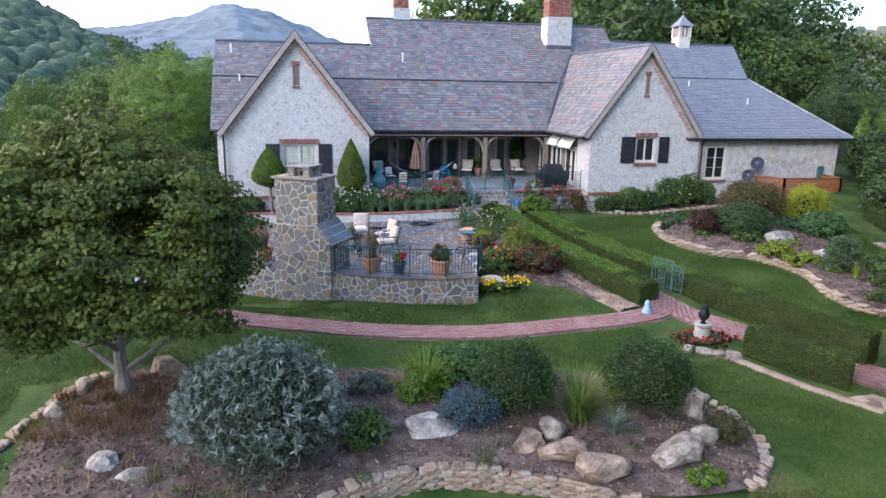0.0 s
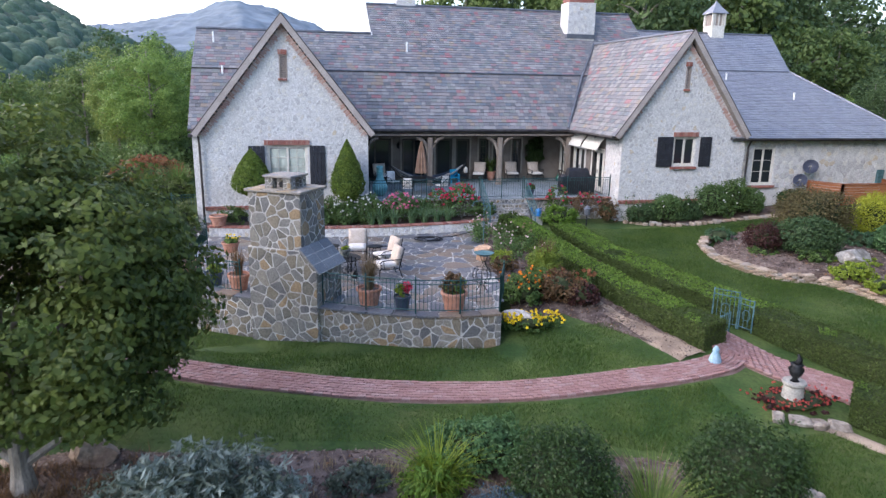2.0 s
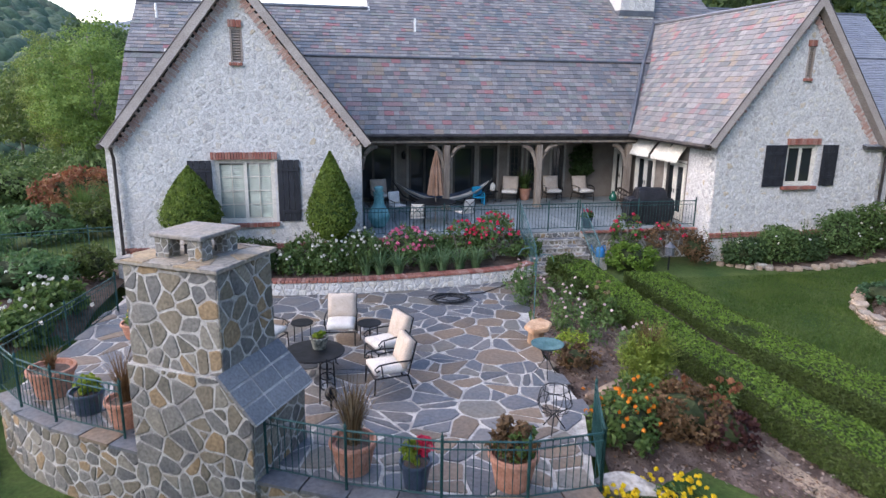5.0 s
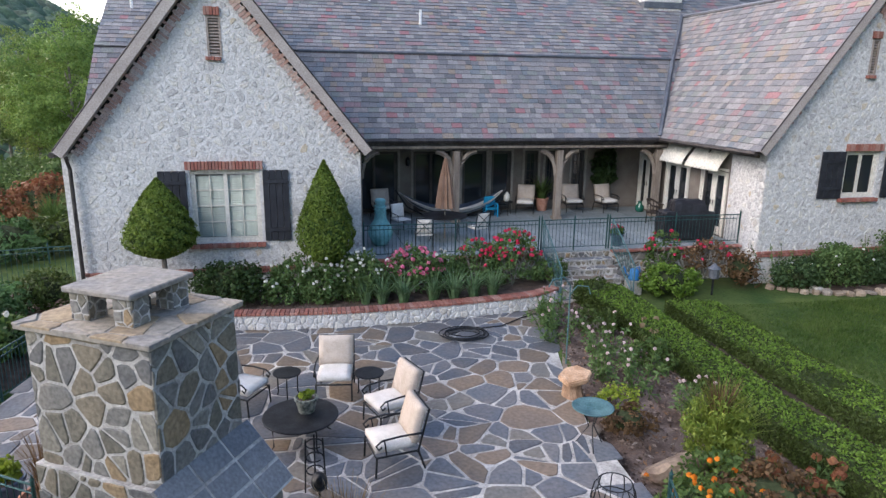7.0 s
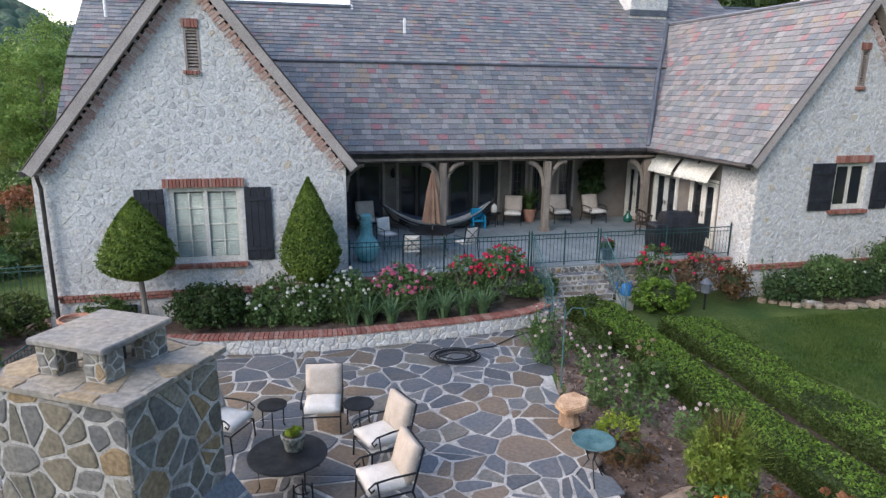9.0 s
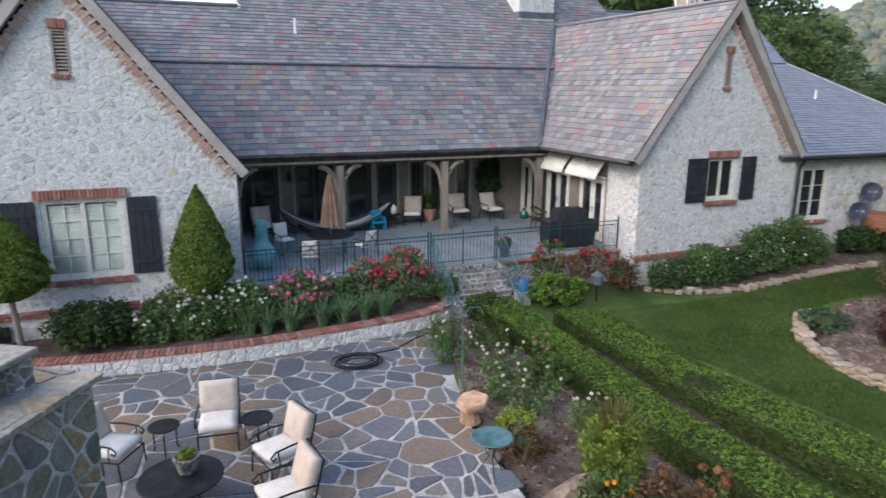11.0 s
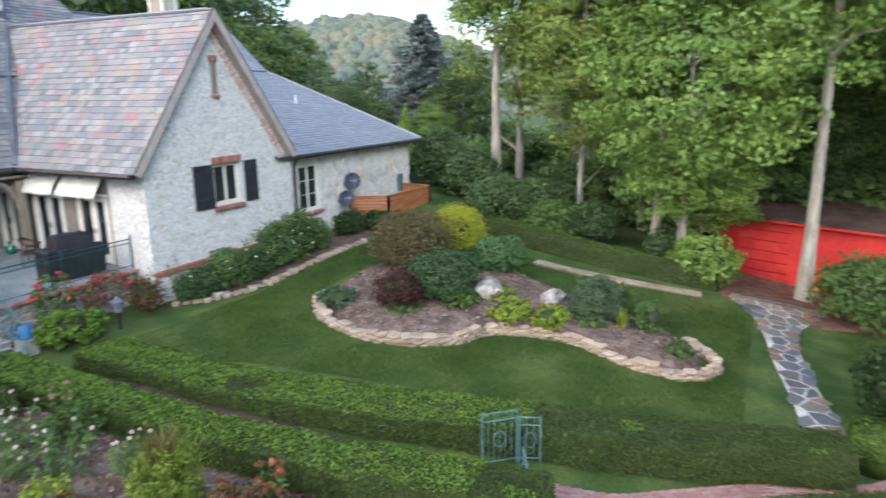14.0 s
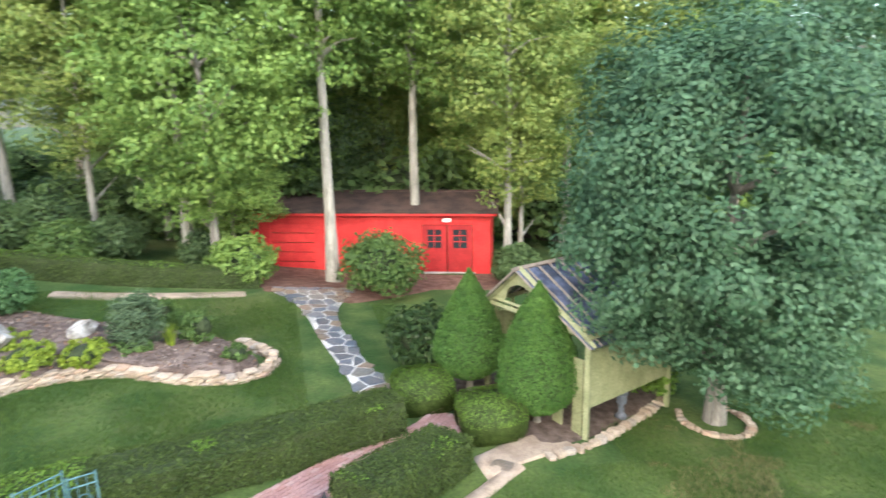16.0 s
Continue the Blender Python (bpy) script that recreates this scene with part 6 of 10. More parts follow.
for k, (lab, at, size, mat, turn) in enumerate((
    ("pale flat boulder half sunk in mulch", (11.2, 24.35, -1.45), (0.66, 0.36, 0.30), M_ROCKW, 5),
    ("brown and grey boulder in the bed", (13.1, 23.35, -1.5), (0.36, 0.34, 0.28), M_ROCKB, 20),
    ("grey boulder leaning on another", (13.85, 23.65, -1.45), (0.38, 0.34, 0.36), M_ROCK, 40),
    ("dark brown sloping boulder", (13.7, 22.85, -1.5), (0.58, 0.34, 0.30), M_ROCKB, -15),
    ("rust-brown boulder at the bed's front", (14.25, 22.1, -1.55), (0.60, 0.42, 0.38), M_ROCKB, 10),
    ("lichen-covered grey boulder in the bed", (16.2, 22.3, -1.5), (0.64, 0.42, 0.36), M_ROCK, 12),
    ("grey boulder beside a shrub", (17.15, 22.8, -1.5), (0.34, 0.30, 0.34), M_ROCK, 50),
    ("grey upright boulder behind a shrub", (17.65, 24.0, -1.4), (0.30, 0.34, 0.42), M_ROCK, 0),
    ("tan rounded boulder by the tree", (4.9, 28.1, -1.1), (0.52, 0.36, 0.30), M_ROCKB, -20),
    ("pale flat boulder in the bed", (4.2, 24.4, -1.5), (0.42, 0.26, 0.20), M_ROCKW, -30),
    ("pale flat boulder in the bed", (4.85, 23.85, -1.55), (0.38, 0.2, 0.15), M_ROCKW, 0),
    ("grey boulder at the bed's edge", (2.7, 26.6, -1.3), (0.30, 0.26, 0.22), M_ROCK, 30),
    ("grey boulder at the bed's edge", (3.0, 27.7, -1.2), (0.34, 0.26, 0.2), M_ROCK, 60),
    ("pale boulder beside yellow flowers", (15.2, 32.6, -0.55), (0.62, 0.34, 0.24), M_ROCKW, -20),
    ("long flat tan boulder at the patio's edge", (16.15, 35.3, -0.2), (0.52, 0.24, 0.2), M_ROCKB, 0))):
    boulder(lab, at, size, mat, k + 1, turn)
bush = shrub("butterfly_bush", "large silvery green butterfly bush", (7.45, 23.75, -1.5), (1.62, 1.4, 1.34), M_SILVERD, 17000, 0.034, 301, 0.26, spread=1.3, aspect=4.2)
rq = np.random.default_rng(77)
tips = rq.normal(0, 1, (520, 3))
tips[:, 2] = np.abs(tips[:, 2]) - 0.25
tips /= np.linalg.norm(tips, axis=1, keepdims=True)
out = np.repeat(tips, 9, axis=0)
tips = tips * np.array([1.66, 1.44, 1.38]) * rq.uniform(0.86, 1.1, (520, 1)) + np.array([7.45, 23.75, -0.22])
fan = rq.normal(0, 1, (4680, 3)) + out * 0.6
fan /= np.linalg.norm(fan, axis=1, keepdims=True)
sprig = np.repeat(tips, 9, axis=0) + fan * rq.uniform(0.02, 0.085, (4680, 1))
leaf_mesh("young_growth", sprig, np.tile([0, 0, 0.5], (4680, 1)), 0.034, M_SILVER, bush, 78, aspect=4.6, spread=1.1, label="pale silver young leaves", kind="stuff")
shrub("holly_bush", "dense dark green rounded holly", (13.35, 24.85, -1.45), (1.0, 0.95, 0.98), M_HOLLY, 11000, 0.036, 302, 0.22)
shrub("holly_bush", "dense dark green rounded holly", (16.5, 24.3, -1.45), (1.18, 1.02, 1.02), M_HOLLY, 12000, 0.036, 303, 0.22)
shrub("juniper", "blue-grey spreading juniper in the mulch", (12.1, 24.5, -1.45), (0.80, 0.6, 0.52), M_BLUEPLANT, 6500, 0.028, 304, 0.3)
shrub("rosemary", "bushy green and rust coloured shrub", (9.55, 24.0, -1.5), (0.55, 0.5, 0.52), M_GREENPLANT, 1500, 0.06, 305, 0.3)
t = blades("threadleaf_shrub", "arching yellow-green threadleaf shrub", (11.3, 26.0, -1.3), 260, 1.35, M_LIMEPLANT, 306, 1.0, 0.020, "shrub")
q, nr = clumps((11.25, 25.9, -0.95), (0.75, 0.6, 0.5), 60, 26, 0.16, 336, 0.4)
leaf_mesh("foliage", q, nr, 0.045, M_HEDGETOP, t, 337, aspect=3.0)
shrub("fern_shrub", "soft green ferny spreading shrub", (12.3, 26.6, -1.25), (1.15, 0.8, 0.5), M_FERN, 6500, 0.040, 307, 0.26, aspect=2.6)
blades("daylily", "arching green strappy clump with straw tips", (14.65, 24.1, -1.45), 300, 1.6, M_LILY, 308, 1.15, 0.022)
blades("daylily", "straw-coloured arching grass clump", (14.8, 24.5, -1.45), 60, 1.5, M_STRAW, 338, 1.2, 0.012)
t = blades("lavender", "wispy silver-grey lavender in the mulch", (15.25, 23.45, -1.45), 260, 0.72, M_SILVER, 309, 1.0, 0.008, "shrub")
shrub("lavender", "wispy silver-grey lavender in the mulch", (9.9, 26.3, -1.35), (0.6, 0.4, 0.3), M_SILVERD, 1200, 0.06, 310, 0.4, core=False)
shrub("low_sedum", "low bright green mound", (16.25, 21.4, -1.55), (0.42, 0.34, 0.2), M_HEDGETOP, 1500, 0.035, 311, 0.3)
shrub("low_heather", "low brownish green mound at the edging", (17.75, 22.9, -1.5), (0.5, 0.55, 0.34), M_HEATH, 2600, 0.03, 312, 0.3)

# small weeds and litter on the mulch
def ground_tufts(label, places, n, length, material, seed):
    rng = np.random.default_rng(seed)
    vs, fs = [], []
    for x, y, z in places:
        for i in range(n):
            a, l = rng.uniform(0, 2 * math.pi), length * rng.uniform(0.4, 1.2)
            d, sd = np.array([math.cos(a), math.sin(a), 0]), np.array([-math.sin(a), math.cos(a), 0])
            p0 = np.array([x, y, z]) + np.append(rng.normal(0, 0.12, 2), 0)
            o = len(vs)
            vs += [tuple(p0 - sd * 0.012), tuple(p0 + sd * 0.012), tuple(p0 + d * l * 0.6 + np.array([0, 0, l]))]
            fs.append((o, o + 1, o + 2))
    tagged(solid("weed_tufts", vs, fs, material, None), label, "weeds", kind="stuff")


rq = random.Random(44)
spots = [(rq.uniform(3.0, 17.8), rq.uniform(22.6, 27.2)) for _ in range(110)]
spots = [(x, y) for x, y in spots if y < 27.6 - 0.02 * (x - 4) ** 2 * 0.6]
ground_tufts("small green weeds in the mulch", [(x, y, bed_z(x, y) + 0.13) for x, y in spots[:34]], 34, 0.16, M_GREENPLANT, 45)
ground_tufts("dry straw-coloured stems in the mulch", [(x, y, bed_z(x, y) + 0.13) for x, y in spots[34:]], 26, 0.2, M_STRAW, 46)
ground_tufts("russet dry stems under the tree", [(rq.uniform(2.6, 6.0), rq.uniform(25.0, 27.9), -1.12) for _ in range(60)], 40, 0.3, M_RUST, 47)

# ---- beds by the hedge and the house ----
litter(mulch("garden_bed", "mulched flower bed beside the patio", [(15.0, 32.4), (16.7, 33.0), (17.6, 31.7), (18.4, 30.0), (19.3, 29.9), (18.75, 34), (18.4, 37), (18.2, 41), (18.0, 43.4), (17.0, 43.2), (16.1, 40.3), (15.5, 37.5), (15.45, 34.5)], M_MULCHG, 0.03, 0.06), 7000, 0.04, M_CHIP, 83, "bark chips and fallen leaves on the flower bed")
gl = bezier([(17.35, 36.0), (17.75, 34.3), (18.2, 32.6), (18.55, 31.0), (18.95, 29.7)], 60)
worn = [(x + 0.22 * noise.noise(Vector((x * 2.1, y * 2.1, 5.0))), y) for x, y in offset(gl, 0.62)]
strip = tagged(sheet("gravel_strip", worn, offset(gl, -0.5), M_DIRT, None, 0.045), "worn tan dirt and gravel along the hedge", "gravel", kind="structure")
litter(strip, 700, 0.03, M_CHIP, 84, "bark chips scattered on the worn dirt")
# mulch colour darkened to paint the shadow between the hedges
M_SHADEDMULCH = surface("shadow_dark_mulch", (0.03, 0.022, 0.015), (0.07, 0.055, 0.035), 3, 30, 0.95, 0.8)
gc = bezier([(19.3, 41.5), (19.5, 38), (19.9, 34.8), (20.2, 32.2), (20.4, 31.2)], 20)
tagged(sheet("mulch_strip", offset(gc, 0.55), offset(gc, -0.55), M_SHADEDMULCH, None, 0.02), "mulch between the two hedges, darkened as their shadow", "mulch", kind="structure")
gl = bezier([(20.3, 26.6), (20.75, 26.15), (21.6, 25.1), (22.45, 24.1), (22.9, 23.5)], 16)
tagged(sheet("gravel_strip", gl, offset(gl, -0.40), M_GRAVEL, None, 0.03), "narrow tan gravel strip along the hedge", "gravel", kind="structure")

# ---- planting bed in front of the porch ----
BEDW = bezier([(5.3, 43.3), (7.0, 42.85), (8.9, 42.5), (11.5, 42.25), (14.0, 42.4), (16.3, 42.7), (17.3, 43.2)], 40)


def front_bed():
    w = thing("planter_wall", "low curved limewashed wall with a brick coping", "wall", (11, 42.4, 0), kind="structure")
    inner = offset(BEDW, 0.26)
    bm = bmesh.new()
    prism(bm, BEDW + inner[::-1], -0.2, 0.36)
    bmesh.ops.recalc_face_normals(bm, faces=bm.faces)
    part("core", bm, M_LIMEBASE, w)
    rng = random.Random(77)
    vs, fs = [], []
    k = 0
    for (x0, y0), (x1, y1) in zip(BEDW, BEDW[1:]):
        l = math.hypot(x1 - x0, y1 - y0)
        d = Vector(((x1 - x0) / l, (y1 - y0) / l, 0))
        n = Vector((d.y, -d.x, 0))
        a = Vector((x0, y0, 0))
        k += 1
        stonework("stone", cells([(0, -0.1), (l, -0.1), (l, 0.35), (0, 0.35)], 0.22, 0.025, 700 + k, 0.75), lambda u, v, w_, a=a, d=d, n=n: a + d * u + n * w_ + Vector((0, 0, v)), M_LIME, w, 700 + k, 0.025, 0.03, single=6)
    bm = boxed(-0.05, 0.05, -0.17, 0.17, 0, 0.07, bevel=0.007)
    me = bpy.data.meshes.new("brick")
    bm.to_mesh(me)
    bm.free()
    for x, y, a in ribbon(offset(BEDW, 0.12), 0, 0.112):
        ob = link_mesh("brick", me, w, M_BRICK)
        ob.location = Vector((x, y, 0.36)) - BASE[w]
        ob.rotation_euler = (0, 0, a + rng.uniform(-0.03, 0.03))
    bm = bmesh.new()
    prism(bm, offset(BEDW, 0.26) + [(17.25, 44.5), (5.0, 44.55)], 0.0, 0.33)
    bmesh.ops.recalc_face_normals(bm, faces=bm.faces)
    tagged(part("planting_bed", bm, M_MULCH, None), "bark mulch bed in front of the porch", "garden bed", kind="structure")


front_bed()

# ---- raised island bed on the side lawn ----
ISLAND = bezier([(24.78, 37.98), (24.78, 36.18), (25.78, 34.88), (27.08, 34.18), (27.88, 32.18), (27.38, 30.18), (27.58, 28.78), (28.68, 28.38), (30.00, 29.38), (30.90, 31.28), (31.70, 33.78), (32.90, 36.78), (31.90, 39.38), (28.70, 40.08), (26.38, 39.58), (24.78, 37.98)], 90)[:-1]
litter(mulch("garden_bed", "raised island bed of shrubs and rocks", ISLAND, M_MULCHG, 0.24, 0.2, seed=3), 9000, 0.05, M_CHIP, 82, "coarse bark chips on the island bed")
kerb_stones("dry_stone_wall", "low dry-laid tan stone wall round the island bed", bezier([(26.08, 39.48), (24.78, 38.08), (24.68, 36.18), (25.68, 34.78), (26.98, 34.13), (27.78, 32.18), (27.28, 30.18), (27.48, 28.78), (28.68, 28.28), (29.70, 29.08)], 70), 0.32, 0.078, M_SANDSTONE, 204, 4, lambda x, y: ground_z(x, y) - 0.03, single=290)
M_GOLD = foliage("golden_leaves", (0.17, 0.21, 0.018), (0.30, 0.35, 0.028), (0.45, 0.47, 0.05), scale=3)
for i, (n, lab, at, rad, mat, cnt, lf) in enumerate((
    ("ground_cover", "low mat of green ground cover", (26.3, 36.6, 0.0), (0.7, 0.55, 0.2), M_GREENPLANT, 1200, 0.05),
    ("ground_cover", "low mat of yellow-green ground cover", (29.0, 34.9, -0.15), (0.9, 0.6, 0.24), M_LIMEPLANT, 1600, 0.045),
    ("ground_cover", "low mat of green ground cover", (28.7, 31.8, -0.5), (0.6, 0.6, 0.22), M_GREENPLANT, 1200, 0.05),
    ("ground_cover", "low mat of grey-green ground cover", (31.2, 36.9, 0.05), (1.0, 0.7, 0.35), M_PEAR, 1800, 0.06),
    ("ground_cover", "low mat of green ground cover", (30.9, 31.6, -0.5), (0.8, 0.7, 0.4), M_GREENPLANT, 1500, 0.06),
    ("barberry", "large russet brown mounded shrub", (30.0, 38.3, 0.25), (1.65, 1.4, 1.08), M_RUSTG, 10000, 0.05),
    ("golden_cypress", "bright yellow-green rounded golden cypress", (32.6, 37.8, 0.2), (1.0, 0.95, 1.0), M_GOLD, 11000, 0.038),
    ("viburnum", "green layered viburnum shrub in the island bed", (27.95, 36.2, 0.05), (1.3, 1.1, 0.78), M_VIB, 7000, 0.06),
    ("barberry", "dark burgundy rounded barberry shrub", (26.5, 36.8, 0.12), (0.75, 0.7, 0.58), M_BURG, 3400, 0.045),
    ("viburnum", "broad leafy green shrub in the island bed", (32.0, 35.9, -0.05), (1.15, 1.0, 0.62), M_FERN, 4600, 0.07),
    ("spirea", "grey-green upright rounded spirea shrub", (29.1, 31.7, -0.5), (0.68, 0.65, 0.80), M_SPIREA, 5200, 0.045),
    ("euonymus", "low yellow-green mounded euonymus plant", (27.8, 33.9, -0.25), (0.85, 0.65, 0.32), M_LIMEPLANT, 1400, 0.06),
    ("euonymus", "low yellow-green mounded euonymus plant", (28.1, 32.75, -0.4), (0.75, 0.6, 0.3), M_LIMEPLANT, 1300, 0.06),
    ("low_shrub", "low grey-green mound at the stone wall", (25.8, 38.5, 0.15), (0.6, 0.6, 0.28), M_PEAR, 900, 0.06),
    ("low_shrub", "low green mound in the island bed", (27.6, 35.3, -0.05), (0.7, 0.5, 0.3), M_GREENPLANT, 900, 0.06),
    ("low_shrub", "loose green shrub in the island bed", (29.6, 30.2, -0.7), (0.6, 0.5, 0.5), M_GREENPLANT, 900, 0.07),
    ("low_shrub", "low green mound in the island bed", (28.3, 29.2, -0.85), (0.5, 0.4, 0.25), M_GREENPLANT, 700, 0.05))):
    shrub(n, lab, at, rad, mat, cnt, lf, 400 + i, 0.3)
blades("iris", "upright bright green blades", (29.0, 30.9, -0.6), 120, 0.75, M_LIMEPLANT, 420, 0.4, 0.02)
for k, (lab, at, size, mat, turn) in enumerate((("pale angular boulder among shrubs", (28.95, 35.0, -0.1), (0.7, 0.5, 0.46), M_ROCKW, 20), ("white flat boulder among shrubs", (29.8, 33.3, -0.3), (0.55, 0.35, 0.30), M_ROCKW, -15), ("small grey boulder on the wall", (26.2, 39.2, 0.2), (0.35, 0.28, 0.18), M_ROCK, 0))):
    boulder(lab, at, size, mat, 40 + k, turn)


# ---- lawn grass ----
def grass_patch(x0, x1, y0, y1, n, seed, skip):
    """Short blades standing in the lawn."""
    rng = np.random.default_rng(seed)
    x, y = rng.uniform(x0, x1, n), rng.uniform(y0, y1, n)
    keep = np.array([not skip(a, b) for a, b in zip(x, y)])
    x, y = x[keep], y[keep]
    n = len(x)
    z = np.array([ground_z(a, b) for a, b in zip(x, y)])
    a = rng.uniform(0, 2 * math.pi, n)
    h = rng.uniform(0.04, 0.09, n) * (0.8 + 0.5 * np.sin(x * 1.3) * np.sin(y * 1.7))
    w = 0.008
    ln = rng.normal(0, 0.03, (n, 2))
    v = np.stack([np.column_stack([x - np.cos(a) * w, y - np.sin(a) * w, z - 0.01]), np.column_stack([x + np.cos(a) * w, y + np.sin(a) * w, z - 0.01]), np.column_stack([x + ln[:, 0], y + ln[:, 1], z + 0.02 + h])], axis=1).reshape(-1, 3)
    me = bpy.data.meshes.new("grass")
    me.vertices.add(3 * n)
    me.vertices.foreach_set("co", v.ravel())
    me.loops.add(3 * n)
    me.loops.foreach_set("vertex_index", np.arange(3 * n, dtype=np.int32))
    me.polygons.add(n)
    me.polygons.foreach_set("loop_start", np.arange(0, 3 * n, 3, dtype=np.int32))
    me.update(calc_edges=True)
    return tagged(link_mesh("grass", me, None, M_GRASS), "short mown blades of lawn grass", "grass", kind="stuff")


M_DRYGRASS = foliage("dry_grass", (0.13, 0.115, 0.05), (0.20, 0.17, 0.08), (0.27, 0.225, 0.12), scale=0.6)
M_GRASS = foliage("grass_blades", (0.030, 0.076, 0.012), (0.056, 0.112, 0.020), (0.10, 0.148, 0.034), scale=0.6)
PATH_XY = np.array(ARC_PATH)
ARC_X, ARC_Y = [p[0] for p in ARC[::-1]], [p[1] for p in ARC[::-1]]


def off_lawn(a, b):
    if 28 < b < 33 and np.min((PATH_XY[:, 0] - a) ** 2 + (PATH_XY[:, 1] - b) ** 2) < 0.30:
        return True
    if (a > 15.0 and b > 32.2) or (a > 18.3 and b > 29.5):
        return True
    if 4.4 < a < 14.5 and b > 31.7 and b > np.interp(a, ARC_X, ARC_Y) - 0.05:
        return True
    if a > 18.7 and b > 26.2 - 1.17 * max(0.0, a - 20.2):
        return True
    if 1.5 < a < 18.7 and 21.0 < b < 28.8 and b < np.interp(a, [2, 4, 7, 11, 14.5, 17.2, 18.6], [28.0, 28.7, 28.2, 27.7, 26.9, 25.7, 24.0]):
        return True
    return a > 22.4 and b > 21.0


grass_patch(-3.0, 24.0, 19.5, 35.5, 340000, 61, off_lawn)


def inside_line(a, b, line):
    c = False
    for (x0, y0), (x1, y1) in zip(line, line[1:] + line[:1]):
        if (y0 > b) != (y1 > b) and a < (x1 - x0) * (b - y0) / (y1 - y0) + x0:
            c = not c
    return c


grass_patch(20.5, 35.0, 27.5, 42.3, 210000, 62, lambda a, b: a < 21.6 + 0.33 * (38.5 - b) or b > 41.9 - 0.05 * (a - 25) or (a > 24.6 and inside_line(a, b, ISLAND)))
grass_patch(23.0, 34.0, 24.0, 29.0, 26000, 63, lambda a, b: 24.9 < b < 27.6 or inside_line(a, b, ISLAND) or a < 26.4)
grass_patch(12.0, 25.0, 11.0, 20.5, 90000, 64, lambda a, b: (a - 23.7) ** 2 + (b - 18.0) ** 2 < 1.0 or a > 24.3)
dry = grass_patch(14.0, 24.0, 13.0, 21.5, 60000, 65, lambda a, b: noise.noise(Vector((a * 0.45, b * 0.45, 7.0))) + 0.4 * noise.noise(Vector((a * 2, b * 2, 1.0))) < 0.12 or (a - 23.7) ** 2 + (b - 18.0) ** 2 < 0.9)
dry.data.materials[0] = M_DRYGRASS
tagged(dry, "bleached dry blades in the worn lawn", "grass", kind="stuff")

# ---- the west garden ----
for i, (n, lab, at, rad, mat, cnt, lf) in enumerate((
    ("juniper", "large spreading dark green juniper", (2.2, 43.9, -0.05), (1.5, 1.2, 0.62), M_FERN, 3000, 0.08),
    ("box_ball", "rounded clipped green box bush", (3.9, 44.9, 0.0), (0.8, 0.75, 0.55), M_HEDGE, 2200, 0.055),
    ("hosta", "leafy green clump with white flowers", (3.9, 41.6, -0.05), (0.85, 0.8, 0.5), M_GREENPLANT, 1700, 0.10),
    ("hosta", "leafy green clump with white flowers", (3.7, 39.9, -0.1), (0.8, 0.8, 0.45), M_GREENPLANT, 1600, 0.10),
    ("lime_shrub", "bright yellow-green leafy low shrub", (2.4, 40.6, -0.2), (0.9, 0.8, 0.5), M_LIMEPLANT, 1700, 0.08),
    ("lime_shrub", "bright yellow-green leafy low shrub", (3.0, 38.3, -0.3), (0.8, 0.7, 0.45), M_HEDGETOP, 1500, 0.08),
    ("lime_shrub", "bright green leafy low shrub", (1.4, 38.6, -0.5), (1.0, 0.9, 0.55), M_HEDGETOP, 1500, 0.08),
    ("privet", "broad dark green garden shrub", (0.6, 50.6, -0.1), (1.6, 1.2, 0.8), M_FERN, 2200, 0.09),
    ("privet", "broad green garden shrub", (-1.2, 48.9, -0.3), (1.5, 1.3, 0.7), M_FERN, 2200, 0.09),
    ("privet", "broad green garden shrub", (2.4, 51.4, 0.0), (1.3, 1.1, 0.7), M_HEDGE, 2000, 0.09),
    ("sumac", "rust-red feathery sumac shrub", (0.3, 57.0, -0.1), (2.1, 1.4, 1.1), M_SUMAC, 2600, 0.12),
    ("privet", "broad green garden shrub", (-3.4, 52.5, -0.6), (2.2, 1.8, 1.0), M_FOREST, 2400, 0.12),
    ("privet", "broad green garden shrub", (-2.0, 45.5, -0.6), (1.8, 1.5, 0.9), M_FERN, 2400, 0.1),
    ("privet", "broad leafy garden shrub", (-1.0, 42.0, -0.6), (1.4, 1.3, 0.7), M_GREENPLANT, 2000, 0.1))):
    s = shrub(n, lab, at, rad, mat, cnt, lf, 600 + i, 0.32)
    if n == "hosta":
        rq = np.random.default_rng(i)
        blossoms([(at[0] + rq.normal(0, 0.5), at[1] + rq.normal(0, 0.45), at[2] + rad[2] * 2.0 + rq.normal(0, 0.06)) for _ in range(16)], 0.06, M_WHITEFL, s, 650 + i)
blades("pampas_grass", "large arching green ornamental grass", (2.4, 54.2, 0.0), 420, 2.3, M_GREENPLANT, 660, 0.9, 0.025)
blades("pampas_grass", "large arching green ornamental grass", (0.9, 54.8, 0.0), 300, 1.9, M_GREENPLANT, 661, 0.9, 0.025)
railing("garden_fence", [(-8.0, 46.6, -1.0), (-5.2, 46.8, -0.65), (-2.4, 47.0, -0.3), (0.4, 47.2, -0.1), (3.2, 47.4, 0.0), (4.6, 47.5, 0.0)], 1.1, M_GREENIRON, "dark green iron fence beyond the garden beds", 0.14)
tagged(mulch("garden_bed", "mulched planting west of the terrace", [(4.4, 37.4), (4.8, 42), (4.9, 46), (2, 47), (-3, 46.5), (-3, 41), (-0.5, 37.5), (2.5, 36.2)], M_MULCH, 0.02, 0.03), kind="structure")
kerb_stones("garden_steps", "broad flagstone steps beside the terrace", [(4.2, 36.4), (3.6, 35.7), (3.0, 35.0)], 0.95, 0.16, M_FLAG, 210)
